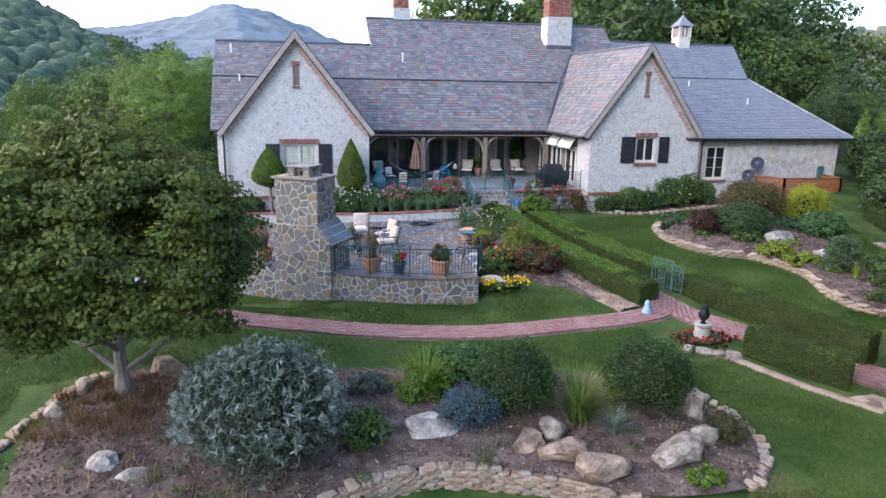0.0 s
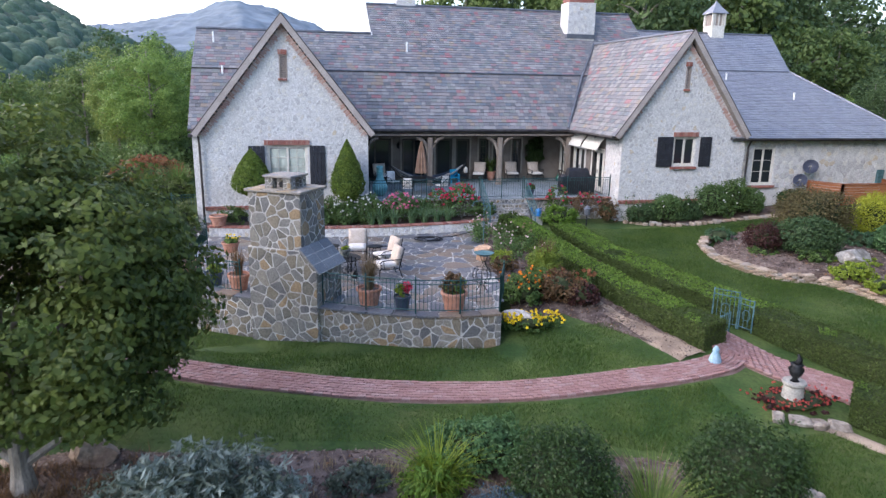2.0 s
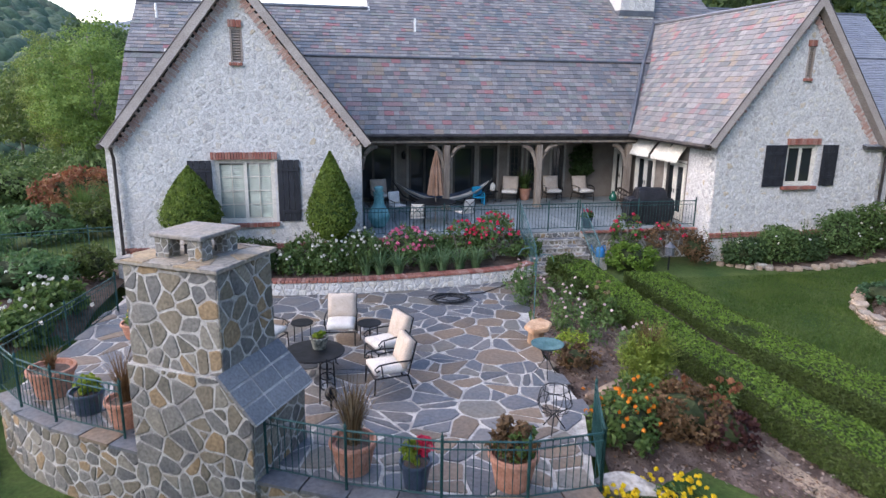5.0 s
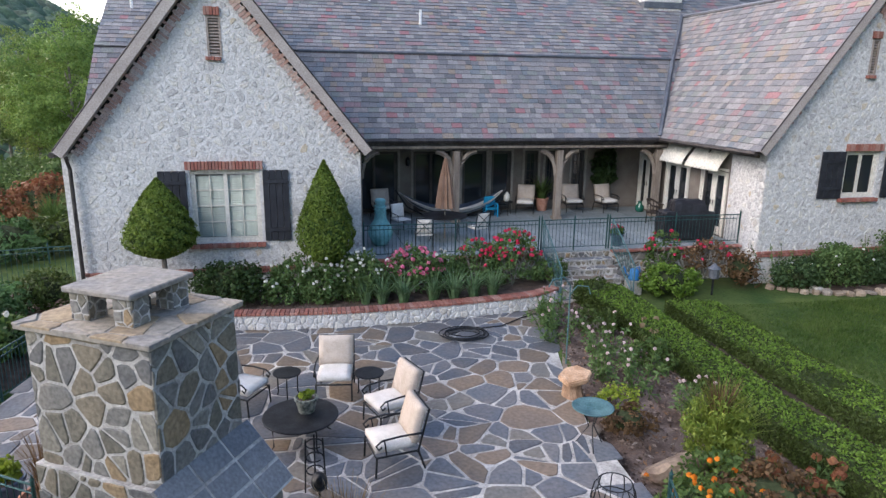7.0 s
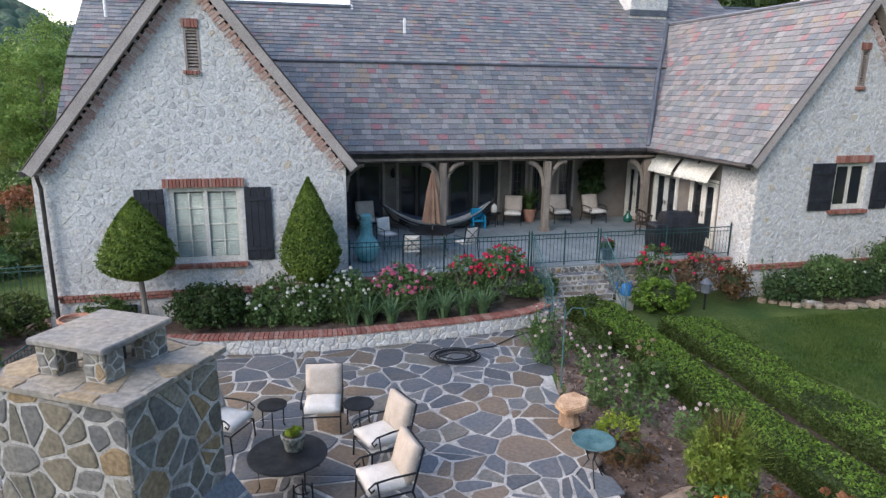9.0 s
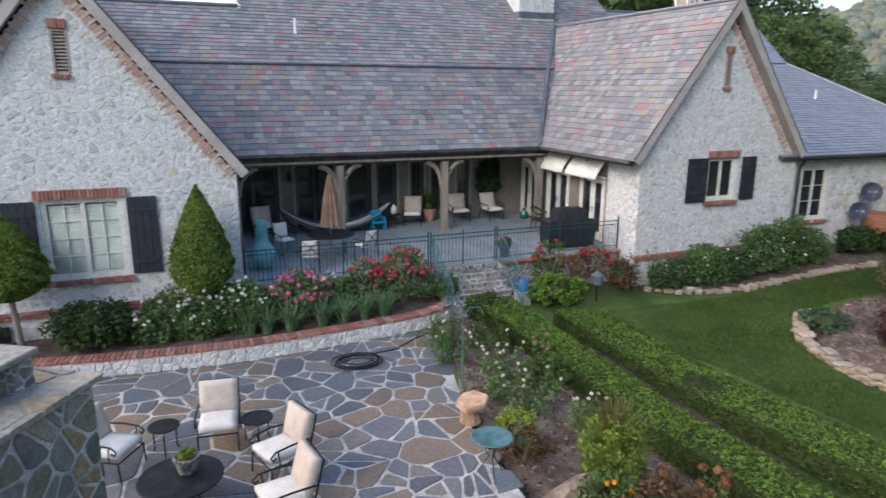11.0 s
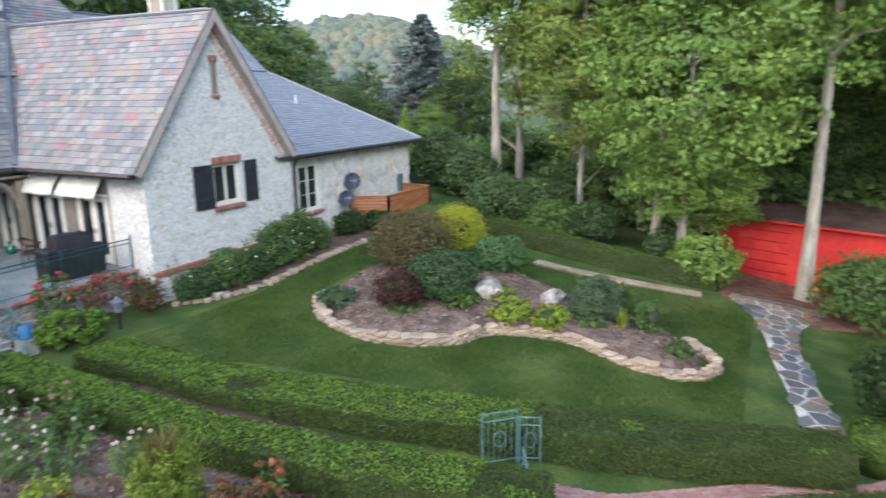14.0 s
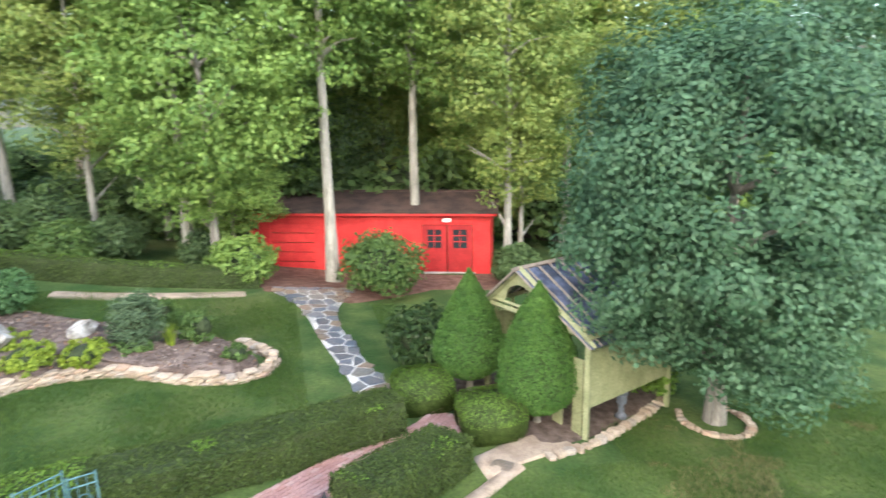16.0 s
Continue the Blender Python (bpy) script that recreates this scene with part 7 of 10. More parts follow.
# ---- on the roof ----
def roof_things():
    def chimney(x, y, w, d, z0, z1, z2, label):
        c = thing("chimney", label, "chimney", (x, y, z0))
        part("stone_base", boxed(x - w / 2, x + w / 2, y - d / 2, y + d / 2, z0, z1, bevel=0.02), M_LIMEBASE, c)
        for o, du, n, l in (((x - w / 2, y - d / 2, 0), (1, 0, 0), (0, -1, 0), w), ((x + w / 2, y - d / 2, 0), (0, 1, 0), (1, 0, 0), d)):
            o, du, n = Vector(o), Vector(du), Vector(n)
            stonework("stone", cells([(0, z0), (l, z0), (l, z1), (0, z1)], 0.26, 0.03, int(x), 0.8), lambda u, v, q, o=o, du=du, n=n: o + du * u + n * q + Vector((0, 0, v)), M_LIME, c, 5, 0.02, 0.025)
        part("flashing", boxed(x - w / 2 - 0.05, x + w / 2 + 0.05, y - d / 2 - 0.06, y + d / 2, z0 + 0.3, z0 + 0.55), M_LEAD, c)
        part("ledge", boxed(x - w / 2 - 0.03, x + w / 2 + 0.03, y - d / 2 - 0.03, y + d / 2 + 0.03, z1, z1 + 0.07, bevel=0.02), M_LIMEBASE, c)
        k = 0
        z = z1 + 0.07
        while z < z2:
            n = int((w - 0.15) / 0.21)
            f = (w - 0.15) / n
            for i in range(n):
                xx = x - w / 2 + 0.075 + (i + 0.5) * f
                part("brick", boxed(xx - f / 2 + 0.006, xx + f / 2 - 0.006, y - d / 2 + 0.07, y + d / 2 - 0.07, z + 0.006, z + 0.084, bevel=0.005), M_BRICK, c)
            z += 0.09
        part("cap", boxed(x - w / 2, x + w / 2, y - d / 2, y + d / 2, z, z + 0.1, bevel=0.02), M_CONC, c)
    chimney(26.1, 55.0, 1.75, 1.2, 8.9, 11.2, 12.6, "tall chimney with a stone base and red brick top")
    chimney(15.7, 57.2, 1.15, 0.9, 10.4, 11.6, 12.8, "chimney with a stone base and red brick top")
    cu = thing("cupola", "cream louvred cupola with a slate cap", "cupola", (36.9, 57.0, 9.6))
    part("base", boxed(36.42, 37.38, 56.5, 57.5, 9.3, 10.5, bevel=0.02), M_CREAM, cu)
    for x in (36.46, 37.34):
        for y in (56.54, 57.46):
            part("corner_post", boxed(x - 0.06, x + 0.06, y - 0.06, y + 0.06, 10.5, 11.3), M_CREAM, cu)
    part("core", boxed(36.52, 37.28, 56.6, 57.4, 10.5, 11.25), M_TRIM, cu)
    for i in range(3):
        part("mullion", boxed(36.60 + i * 0.28, 36.66 + i * 0.28, 56.52, 56.6, 10.5, 11.25), M_CREAM, cu)
    bm = bmesh.new()
    lathe(bm, [(0.86, 11.28), (0.80, 11.36), (0.42, 11.68), (0.16, 11.95), (0.03, 12.1)], 4, Matrix.Translation((36.9, 57.0, 0)) @ Matrix.Rotation(math.pi / 4, 4, "Z"))
    part("roof", bm, M_SLATEB, cu)
    bm = bmesh.new()
    tube(bm, [(36.9, 57, 12.05), (36.9, 57, 12.45)], 0.025, 6)
    part("finial", bm, M_LEAD, cu)
    for x, y, z in ((4.9, 52.9, 8.45), (7.0, 51.9, 7.3), (5.4, 51.4, 6.7), (15.1, 52.7, 8.2), (34.4, 51.5, 6.9), (36.8, 48.5, 5.8)):
        bm = bmesh.new()
        tube(bm, [(x, y, z - 0.15), (x, y, z + 0.38)], 0.05, 10)
        p = part("vent_pipe", bm, M_WHITE, None, smooth=False)
        tagged(p, "small white vent pipe on the slates", "vent pipe", "roof vent pipes")
    dish_at = ((34.13, 43.62, 2.56, 0.36, 1), (33.63, 43.62, 1.88, 0.33, 2))
    for x, y, z, r, k in dish_at:
        d = thing("satellite_dish", "dark grey satellite dish on the east wall", "satellite dish", (x, y, z), "satellite dishes")
        m = Matrix.Translation((x, y - 0.1, z)) @ Euler((radians(70), 0, radians(-42))).to_matrix().to_4x4()
        bm = bmesh.new()
        lathe(bm, [(0.02, -0.11), (r * 0.5, -0.085), (r * 0.85, -0.03), (r, 0.012), (r * 0.99, 0.02), (r * 0.84, -0.015), (r * 0.5, -0.07), (0.02, -0.095)], 26, m)
        part("dish", bm, surface("dish_grey", (0.03, 0.036, 0.06), (0.05, 0.056, 0.085), 4, 20, 0.45, 0.05), d, smooth=True)
        bm = bmesh.new()
        tube(bm, [m @ Vector((0, -r, 0)), m @ Vector((0, -r * 0.3, 0.45))], 0.014, 6)
        tube(bm, [(x, y - 0.05, z), (x, 44.0, z - 0.15)], 0.025, 6)
        part("arm", bm, M_CONC, d)
        part("receiver", boxed(-0.05, 0.05, -0.03, 0.03, -0.04, 0.06, m @ Matrix.Translation((0, -r * 0.3, 0.45))), M_CONC, d)


roof_things()


def cedar_screen():
    c = thing("cedar_enclosure", "red cedar slatted enclosure beside the east wing", "fence", (36, 42.6, 0.7))
    for (x0, y0), (x1, y1) in (((34.35, 43.75), (35.1, 42.35)), ((35.1, 42.35), (38.75, 42.25)), ((38.75, 42.25), (38.9, 43.75))):
        a, b = Vector((x0, y0, 0)), Vector((x1, y1, 0))
        d = (b - a).normalized()
        ang = math.atan2(d.y, d.x)
        for i in range(8):
            m = Matrix.Translation((x0, y0, 0.72 + i * 0.135)) @ Matrix.Rotation(ang, 4, "Z")
            part("slat", boxed(0, (b - a).length, -0.012, 0.012, 0, 0.12, m), M_CEDAR, c)
        for p in (a, b):
            part("post", boxed(p.x - 0.05, p.x + 0.05, p.y - 0.05, p.y + 0.05, 0.4, 1.84), M_CEDAR, c)
        part("top_rail", boxed(0, (b - a).length, -0.06, 0.06, 1.80, 1.84, Matrix.Translation((x0, y0, 0)) @ Matrix.Rotation(ang, 4, "Z")), M_CEDAR, c)
    b = tagged(part("meter_box", boxed(38.6, 39.0, 43.84, 43.97, 1.5, 2.3, bevel=0.02), M_VERDI, None), "pale green utility box on the wall", "utility box")


cedar_screen()

# ---- steps down from the porch ----
def steps():
    s = thing("porch_steps", "fieldstone steps between iron handrails", "steps", (18.4, 43.8, 0), kind="structure")
    n = 5
    x0, x1 = 17.35, 19.42
    for i in range(n):
        z = FLOOR - 0.2 * (i + 1)
        y0, y1 = 44.5 - 0.30 * i, 44.5 - 0.30 * (i + 1)
        part("riser", boxed(x0, x1, y1 + 0.05, y0, -0.2, z - 0.05), M_MORTAR, s)
        stonework("stone", crazy([(x0, z - 0.2), (x1, z - 0.2), (x1, z - 0.05), (x0, z - 0.05)], 0.17, 0.05, 800 + i), front(y1 + 0.05), M_STONE, s, 8, 0.016, 0.014)
        part("tread_bed", boxed(x0, x1, y1 + 0.01, y0, z - 0.049, z - 0.012), M_MORTAR, s)
        stonework("tread", crazy([(x0, y1), (x1, y1), (x1, y0), (x0, y0)], 0.40, 0.05, 820 + i), lambda u, v, w, z=z: Vector((u, v, z - 0.014 + w)), M_FLAG, s, 9, 0.014, 0.012)
    stonework("stone", crazy([(x0, 0.88), (x1, 0.88), (x1, 1.06), (x0, 1.06)], 0.2, 0.04, 811), front(44.53), M_STONE, s, 8, 0.02, 0.02)
    for x in (17.3, 19.46):
        r = thing("handrail", "sloping green iron handrail beside the steps", "railing", (x, 43.6, 0))
        top, bot = Vector((x, 44.5, FLOOR)), Vector((x, 43.0, 0.06))
        for h in (0.1, 0.92):
            bm = bmesh.new()
            tube(bm, [top + Vector((0, 0, h)), bot + Vector((0, 0, h))], 0.017, 6)
            part("rail", bm, M_VERDI, r)
        for i in range(17):
            c = top + (bot - top) * i / 16
            bm = bmesh.new()
            tube(bm, [c + Vector((0, 0, 0.0 if i in (0, 16) else 0.1)), c + Vector((0, 0, 0.95 if i in (0, 16) else 0.92))], 0.02 if i in (0, 16) else 0.008, 5)
            part("bar", bm, M_VERDI, r)


steps()

# ---- furniture ----
def iron(pts, r, parent, name, mat=None, sides=6):
    bm = bmesh.new()
    tube(bm, pts, r, sides)
    return part(name, bm, mat or M_IRON, parent)


def cushion(name, x0, x1, y0, y1, z0, z1, m, mat, parent):
    bm = bmesh.new()
    r = bmesh.ops.create_grid(bm, x_segments=6, y_segments=6, size=0.5)
    top = list(bm.verts)
    vs = []
    for v in bm.verts:
        u, w = v.co.x * 2, v.co.y * 2
        puff = (1 - abs(u) ** 4) * (1 - abs(w) ** 4)
        v.co = Vector(((x0 + x1) / 2 + v.co.x * (x1 - x0), (y0 + y1) / 2 + v.co.y * (y1 - y0), (z0 + z1) / 2 + (z1 - z0) / 2 * (0.55 + 0.45 * puff)))
    low = bmesh.ops.duplicate(bm, geom=bm.verts[:] + bm.edges[:] + bm.faces[:])
    for g in low["geom"]:
        if isinstance(g, bmesh.types.BMVert):
            g.co.z = (z0 + z1) - g.co.z
        if isinstance(g, bmesh.types.BMFace):
            g.normal_flip()
    edges = [e for e in bm.edges if e.is_boundary]
    bmesh.ops.bridge_loops(bm, edges=edges)
    bmesh.ops.transform(bm, matrix=m, verts=bm.verts)
    return part(name, bm, mat, parent, smooth=True)


def lounge_chair(label):
    c = thing("lounge_chair", label, "chair", (0, 0, 0), "cushioned iron chairs")
    I = Matrix.Identity(4)
    cushion("seat_cushion", -0.31, 0.31, -0.36, 0.28, 0.36, 0.53, I, M_CUSHION, c)
    cushion("back_cushion", -0.33, 0.33, -0.29, 0.29, -0.09, 0.09, pose(0, 0.32, 0.74, 74), M_PILLOW, c)
    iron([(-0.33, 0.28, 0.33), (-0.33, -0.36, 0.33), (0.33, -0.36, 0.33), (0.33, 0.28, 0.33)], 0.016, c, "seat_frame")
    iron([(-0.33, 0.30, 0.30), (-0.33, 0.48, 0.99), (0.33, 0.48, 0.99), (0.33, 0.30, 0.30)], 0.018, c, "back_frame")
    for s in (-1, 1):
        for y, y2 in ((-0.35, -0.37), (0.30, 0.42)):
            iron([(s * 0.33, y, 0.34), (s * 0.33, y2, 0.0)], 0.017, c, "leg")
        pts = [(s * 0.34, 0.38, 0.62), (s * 0.36, 0.0, 0.64), (s * 0.36, -0.28, 0.62), (s * 0.36, -0.37, 0.55), (s * 0.36, -0.33, 0.48), (s * 0.36, -0.28, 0.52)]
        iron(pts, 0.016, c, "arm")
        iron([(s * 0.36, -0.24, 0.62), (s * 0.34, -0.2, 0.34)], 0.012, c, "arm_support")
    return c


chair = lounge_chair("black iron lounge chair with cream and tan cushions")
first = True
for x, y, a in ((11.0, 38.75, -8), (11.88, 37.4, -70), (11.75, 36.15, -80), (9.3, 38.5, 58)):
    m = pose(x, y, 0.0, 0, 0, a)
    if first:
        chair.matrix_basis = m
        first = False
    else:
        copy_thing(chair, m)


def round_table(name, label, at, r, h, legs=3):
    t = thing(name, label, "table", (0, 0, 0))
    bm = bmesh.new()
    lathe(bm, [(r - 0.03, h - 0.035), (r, h - 0.02), (r, h), (r - 0.02, h + 0.006), (0.01, h + 0.004)], 32)
    part("tabletop", bm, M_IRON, t)
    for k in range(legs):
        a = k * 2 * math.pi / legs + 0.5
        iron([(math.cos(a) * r * 0.5, math.sin(a) * r * 0.5, h - 0.03), (math.cos(a) * r * 0.82, math.sin(a) * r * 0.82, h * 0.75), (math.cos(a) * r * 0.8, math.sin(a) * r * 0.8, 0.06), (math.cos(a) * r * 0.9, math.sin(a) * r * 0.9, 0.0)], 0.014, t, "leg")
    t.location = at
    return t


round_table("coffee_table", "round black iron coffee table on the patio", (10.35, 37.1, 0), 0.62, 0.46, 4)
round_table("side_table", "small round black iron side table", (10.1, 38.75, 0), 0.26, 0.50)
round_table("side_table", "small round black iron side table", (11.62, 38.5, 0), 0.28, 0.48)


def planter(name, label, at, r, h, mat, soil=True):
    """A round flared pot with a rolled rim."""
    p = thing(name, label, "flower pot", at, "patio pots")
    x, y, z = at
    bm = bmesh.new()
    lathe(bm, [(r * 0.70, 0), (r * 0.80, h * 0.35), (r * 0.93, h * 0.82), (r * 1.02, h * 0.84), (r * 1.05, h * 0.92), (r * 1.02, h), (r * 0.90, h), (r * 0.86, h * 0.86), (0.01, h * 0.85)], 28, Matrix.Translation(at))
    part("pot", bm, mat, p, smooth=False)
    bm = bmesh.new()
    lathe(bm, [(r * 0.87, h * 0.84), (r * 0.5, h * 0.9), (0.01, h * 0.91)], 16, Matrix.Translation(at))
    part("soil", bm, M_MULCH, p)
    return p


pot = planter("flower_pot", "large terracotta pot of dry feathery grass", (10.85, 33.35, 0.0), 0.36, 0.52, M_TERRA)
blades("grass_blades", "", (10.85, 33.35, 0.42), 240, 1.05, M_STRAW, 901, 0.45, 0.008, parent=pot)
blades("grass_plumes", "", (10.85, 33.35, 0.42), 90, 1.15, M_RUST, 902, 0.35, 0.010, parent=pot)
pot = planter("flower_pot", "navy glazed pot with lime and red plants", (11.72, 32.75, 0.0), 0.24, 0.42, M_NAVY)
p, nr = clumps((11.66, 32.75, 0.58), (0.17, 0.17, 0.16), 14, 16, 0.07, 903, 0.3)
leaf_mesh("foliage", p, nr, 0.06, M_LIMEPLANT, pot, 903)
p, nr = clumps((11.85, 32.75, 0.72), (0.13, 0.13, 0.2), 12, 14, 0.06, 904, 0.3)
leaf_mesh("red_foliage", p, nr, 0.06, M_REDFL, pot, 904)
pot = planter("flower_pot", "large ribbed terracotta pot of brown-green foliage", (13.15, 32.5, 0.0), 0.37, 0.54, M_TERRA)
p, nr = clumps((13.15, 32.5, 0.78), (0.32, 0.32, 0.30), 40, 22, 0.11, 905, 0.3)
leaf_mesh("foliage", p, nr, 0.06, M_RUST, pot, 905)
p, nr = clumps((13.15, 32.5, 0.70), (0.34, 0.34, 0.22), 20, 20, 0.10, 906, 0.4)
leaf_mesh("green_foliage", p, nr, 0.06, M_GREENPLANT, pot, 906)
pot = planter("flower_pot", "wide terracotta pot of fading plants", (5.45, 37.0, 0.0), 0.42, 0.55, M_TERRA)
blades("grass_blades", "", (5.45, 37.0, 0.45), 120, 0.5, M_RUST, 907, 0.6, 0.012, parent=pot)
pot = planter("flower_pot", "navy pot of yellow-green foliage", (6.3, 36.1, 0.0), 0.30, 0.42, M_NAVY)
p, nr = clumps((6.3, 36.1, 0.55), (0.22, 0.22, 0.16), 18, 16, 0.08, 908, 0.3)
leaf_mesh("foliage", p, nr, 0.07, M_LIMEPLANT, pot, 908)
pot = planter("flower_pot", "terracotta pot of reddish grass", (7.1, 35.5, 0.0), 0.33, 0.5, M_TERRA)
blades("grass_blades", "", (7.1, 35.5, 0.4), 160, 0.95, M_RUST, 909, 0.4, 0.009, parent=pot)
pot = planter("flower_pot", "terracotta bowl of yellow flowers on an iron stand", (6.6, 38.6, 0.45), 0.30, 0.34, M_TERRA)
iron([(6.4, 38.45, 0.0), (6.55, 38.55, 0.45)], 0.012, pot, "stand_leg")
iron([(6.8, 38.45, 0.0), (6.65, 38.55, 0.45)], 0.012, pot, "stand_leg")
iron([(6.6, 38.85, 0.0), (6.6, 38.65, 0.45)], 0.012, pot, "stand_leg")
p, nr = clumps((6.6, 38.6, 0.85), (0.28, 0.28, 0.14), 20, 16, 0.09, 910, 0.3)
leaf_mesh("foliage", p, nr, 0.06, M_GREENPLANT, pot, 910)
rng = np.random.default_rng(4)
blossoms([(6.6 + rng.normal(0, 0.15), 38.6 + rng.normal(0, 0.15), 0.98 + rng.normal(0, 0.04)) for _ in range(16)], 0.045, M_YELLOW, pot, 911)
pot = planter("flower_pot", "small patterned bowl with a succulent on the table", (10.45, 37.2, 0.47), 0.19, 0.26, surface("patterned_glaze", (0.05, 0.06, 0.05), (0.33, 0.33, 0.28), 14, 40, 0.35, 0.1))
p, nr = clumps((10.45, 37.2, 0.78), (0.14, 0.14, 0.07), 12, 12, 0.05, 912, 0.3)
leaf_mesh("foliage", p, nr, 0.05, M_LIMEPLANT, pot, 912)
pot = planter("flower_pot", "terracotta bowl on the planter wall's end", (5.7, 43.3, 0.45), 0.36, 0.42, M_TERRA)


def wire_basket():
    b = thing("wire_basket", "round black wire plant stand", "plant stand", (14.35, 33.9, 0))
    x, y = 14.35, 33.9
    for k in range(10):
        a = k * math.pi / 5
        iron([(x + math.cos(a) * r, y + math.sin(a) * r, z) for r, z in ((0.05, 0.30), (0.22, 0.36), (0.30, 0.52), (0.26, 0.72), (0.22, 0.78))], 0.008, b, "rib")
    for r, z in ((0.22, 0.78), (0.30, 0.52)):
        iron([(x + math.cos(a) * r, y + math.sin(a) * r, z) for a in np.linspace(0, 2 * math.pi, 20)], 0.008, b, "hoop")
    for k in range(3):
        a = k * 2.1
        iron([(x, y, 0.32), (x + math.cos(a) * 0.22, y + math.sin(a) * 0.22, 0.0)], 0.012, b, "leg")


wire_basket()


def fire_tools():
    f = thing("fire_tool_stand", "black scrolled iron fire tool stand with a rooster", "tool stand", (10.55, 35.6, 0))
    for dx, dy in ((-0.15, 0), (0.15, 0), (0, 0.15)):
        iron([(10.55 + dx, 35.6 + dy, 0), (10.55 + dx * 0.8, 35.6 + dy * 0.8, 0.85)], 0.014, f, "upright")
    for k in range(3):
        iron([(10.55 + 0.12 * math.cos(a), 35.6 + 0.02 * k, 0.35 + 0.2 * k + 0.08 * math.sin(a)) for a in np.linspace(0, 5.5, 12)], 0.010, f, "scroll")
    bm = bmesh.new()
    bmesh.ops.create_uvsphere(bm, u_segments=12, v_segments=8, radius=0.12, matrix=Matrix.Translation((10.6, 35.35, 0.32)) @ Matrix.Diagonal((1, 1.5, 1, 1)))
    tube(bm, [(10.6, 35.22, 0.36), (10.6, 35.17, 0.52)], [0.06, 0.04], 8)
    tube(bm, [(10.6, 35.35, 0.25), (10.6, 35.35, 0.0)], 0.02, 6)
    part("ornament", bm, M_IRON, f, smooth=True)


fire_tools()


M_STUMP = surface("weathered_stump", (0.26, 0.16, 0.10), (0.40, 0.26, 0.17), 5, 30, 0.85, 0.4, stretch=(2, 2, 0.5))


def birdbath():
    b = thing("birdbath", "shallow verdigris bowl on a thin iron stand", "birdbath", (15.02, 36.02, 0))
    bm = bmesh.new()
    lathe(bm, [(0.02, 0.60), (0.2, 0.62), (0.33, 0.70), (0.345, 0.71), (0.33, 0.715), (0.2, 0.65), (0.02, 0.63)], 28, Matrix.Translation((15.02, 36.02, 0)))
    part("bowl", bm, M_VERDI, b, smooth=True)
    for k in range(3):
        a = k * 2.09 + 0.3
        iron([(15.02 + math.cos(a) * 0.16, 36.02 + math.sin(a) * 0.16, 0.62), (15.02 + math.cos(a) * 0.05, 36.02 + math.sin(a) * 0.05, 0.35), (15.02 + math.cos(a) * 0.25, 36.02 + math.sin(a) * 0.25, 0.0)], 0.010, b, "leg")
    s = thing("log_bench", "small pale log stool at the patio's edge", "stool", (15.35, 37.9, 0))
    bm = bmesh.new()
    prism(bm, [(-0.30, -0.20), (0.08, -0.30), (0.34, -0.14), (0.26, 0.18), (0.02, 0.26), (-0.28, 0.14)], -0.06, 0.06)
    bmesh.ops.bevel(bm, geom=bm.edges[:], offset=0.025, segments=2, affect="EDGES")
    bmesh.ops.transform(bm, matrix=pose(15.46, 37.8, 0.40, 6, -8, 20), verts=bm.verts)
    part("seat", bm, surface("pale_cut_wood", (0.40, 0.24, 0.14), (0.55, 0.37, 0.24), 5, 30, 0.8, 0.3), s)
    bm = bmesh.new()
    tube(bm, [(15.46, 37.8, 0.0), (15.44, 37.8, 0.18), (15.46, 37.8, 0.36)], [0.22, 0.18, 0.19], 10)
    part("trunk", bm, M_STUMP, s)


birdbath()


def hose():
    bm = bmesh.new()
    pts = []
    for k in range(150):
        a = k * 0.26
        r = 0.46 + 0.16 * math.sin(k * 0.21) + 0.12 * math.sin(k * 0.093)
        pts.append((14.15 + math.cos(a) * r + 0.1 * math.sin(k * 0.05), 41.15 + math.sin(a) * r * 0.75, 0.03 + 0.03 * (k % 19) / 19 + 0.02))
    pts += [(14.6, 41.5, 0.04), (15.2, 41.6, 0.03), (15.9, 42.1, 0.03), (16.4, 42.35, 0.03)]
    tube(bm, pts, 0.014, 6)
    tagged(part("garden_hose", bm, M_IRON, None, smooth=True), "black garden hose coiled on the flagstones", "hose")


hose()


# ---- on the porch ----
def iron_chair(label):
    c = thing("garden_chair", label, "chair", (0, 0, 0), "chairs at the porch table")
    cushion("seat_cushion", -0.24, 0.24, -0.24, 0.22, 0.42, 0.50, Matrix.Identity(4), M_CUSHION, c)
    cushion("back_cushion", -0.22, 0.22, -0.22, 0.22, -0.03, 0.03, pose(0, 0.25, 0.72, 80), M_CUSHION, c)
    for s in (-1, 1):
        iron([(s * 0.25, -0.26, 0.0), (s * 0.25, -0.26, 0.64), (s * 0.25, 0.22, 0.66)], 0.014, c, "arm")
        iron([(s * 0.25, 0.32, 0.0), (s * 0.25, 0.24, 0.44), (s * 0.24, 0.33, 0.98)], 0.016, c, "back_leg")
        for k in (-1, 1):
            iron([(s * 0.24, 0.34, 0.52 if k < 0 else 0.95), (0.0, 0.33, 0.74)], 0.010, c, "lattice")
    iron([(-0.24, 0.33, 0.98), (0.24, 0.33, 0.98)], 0.016, c, "top_rail")
    return c


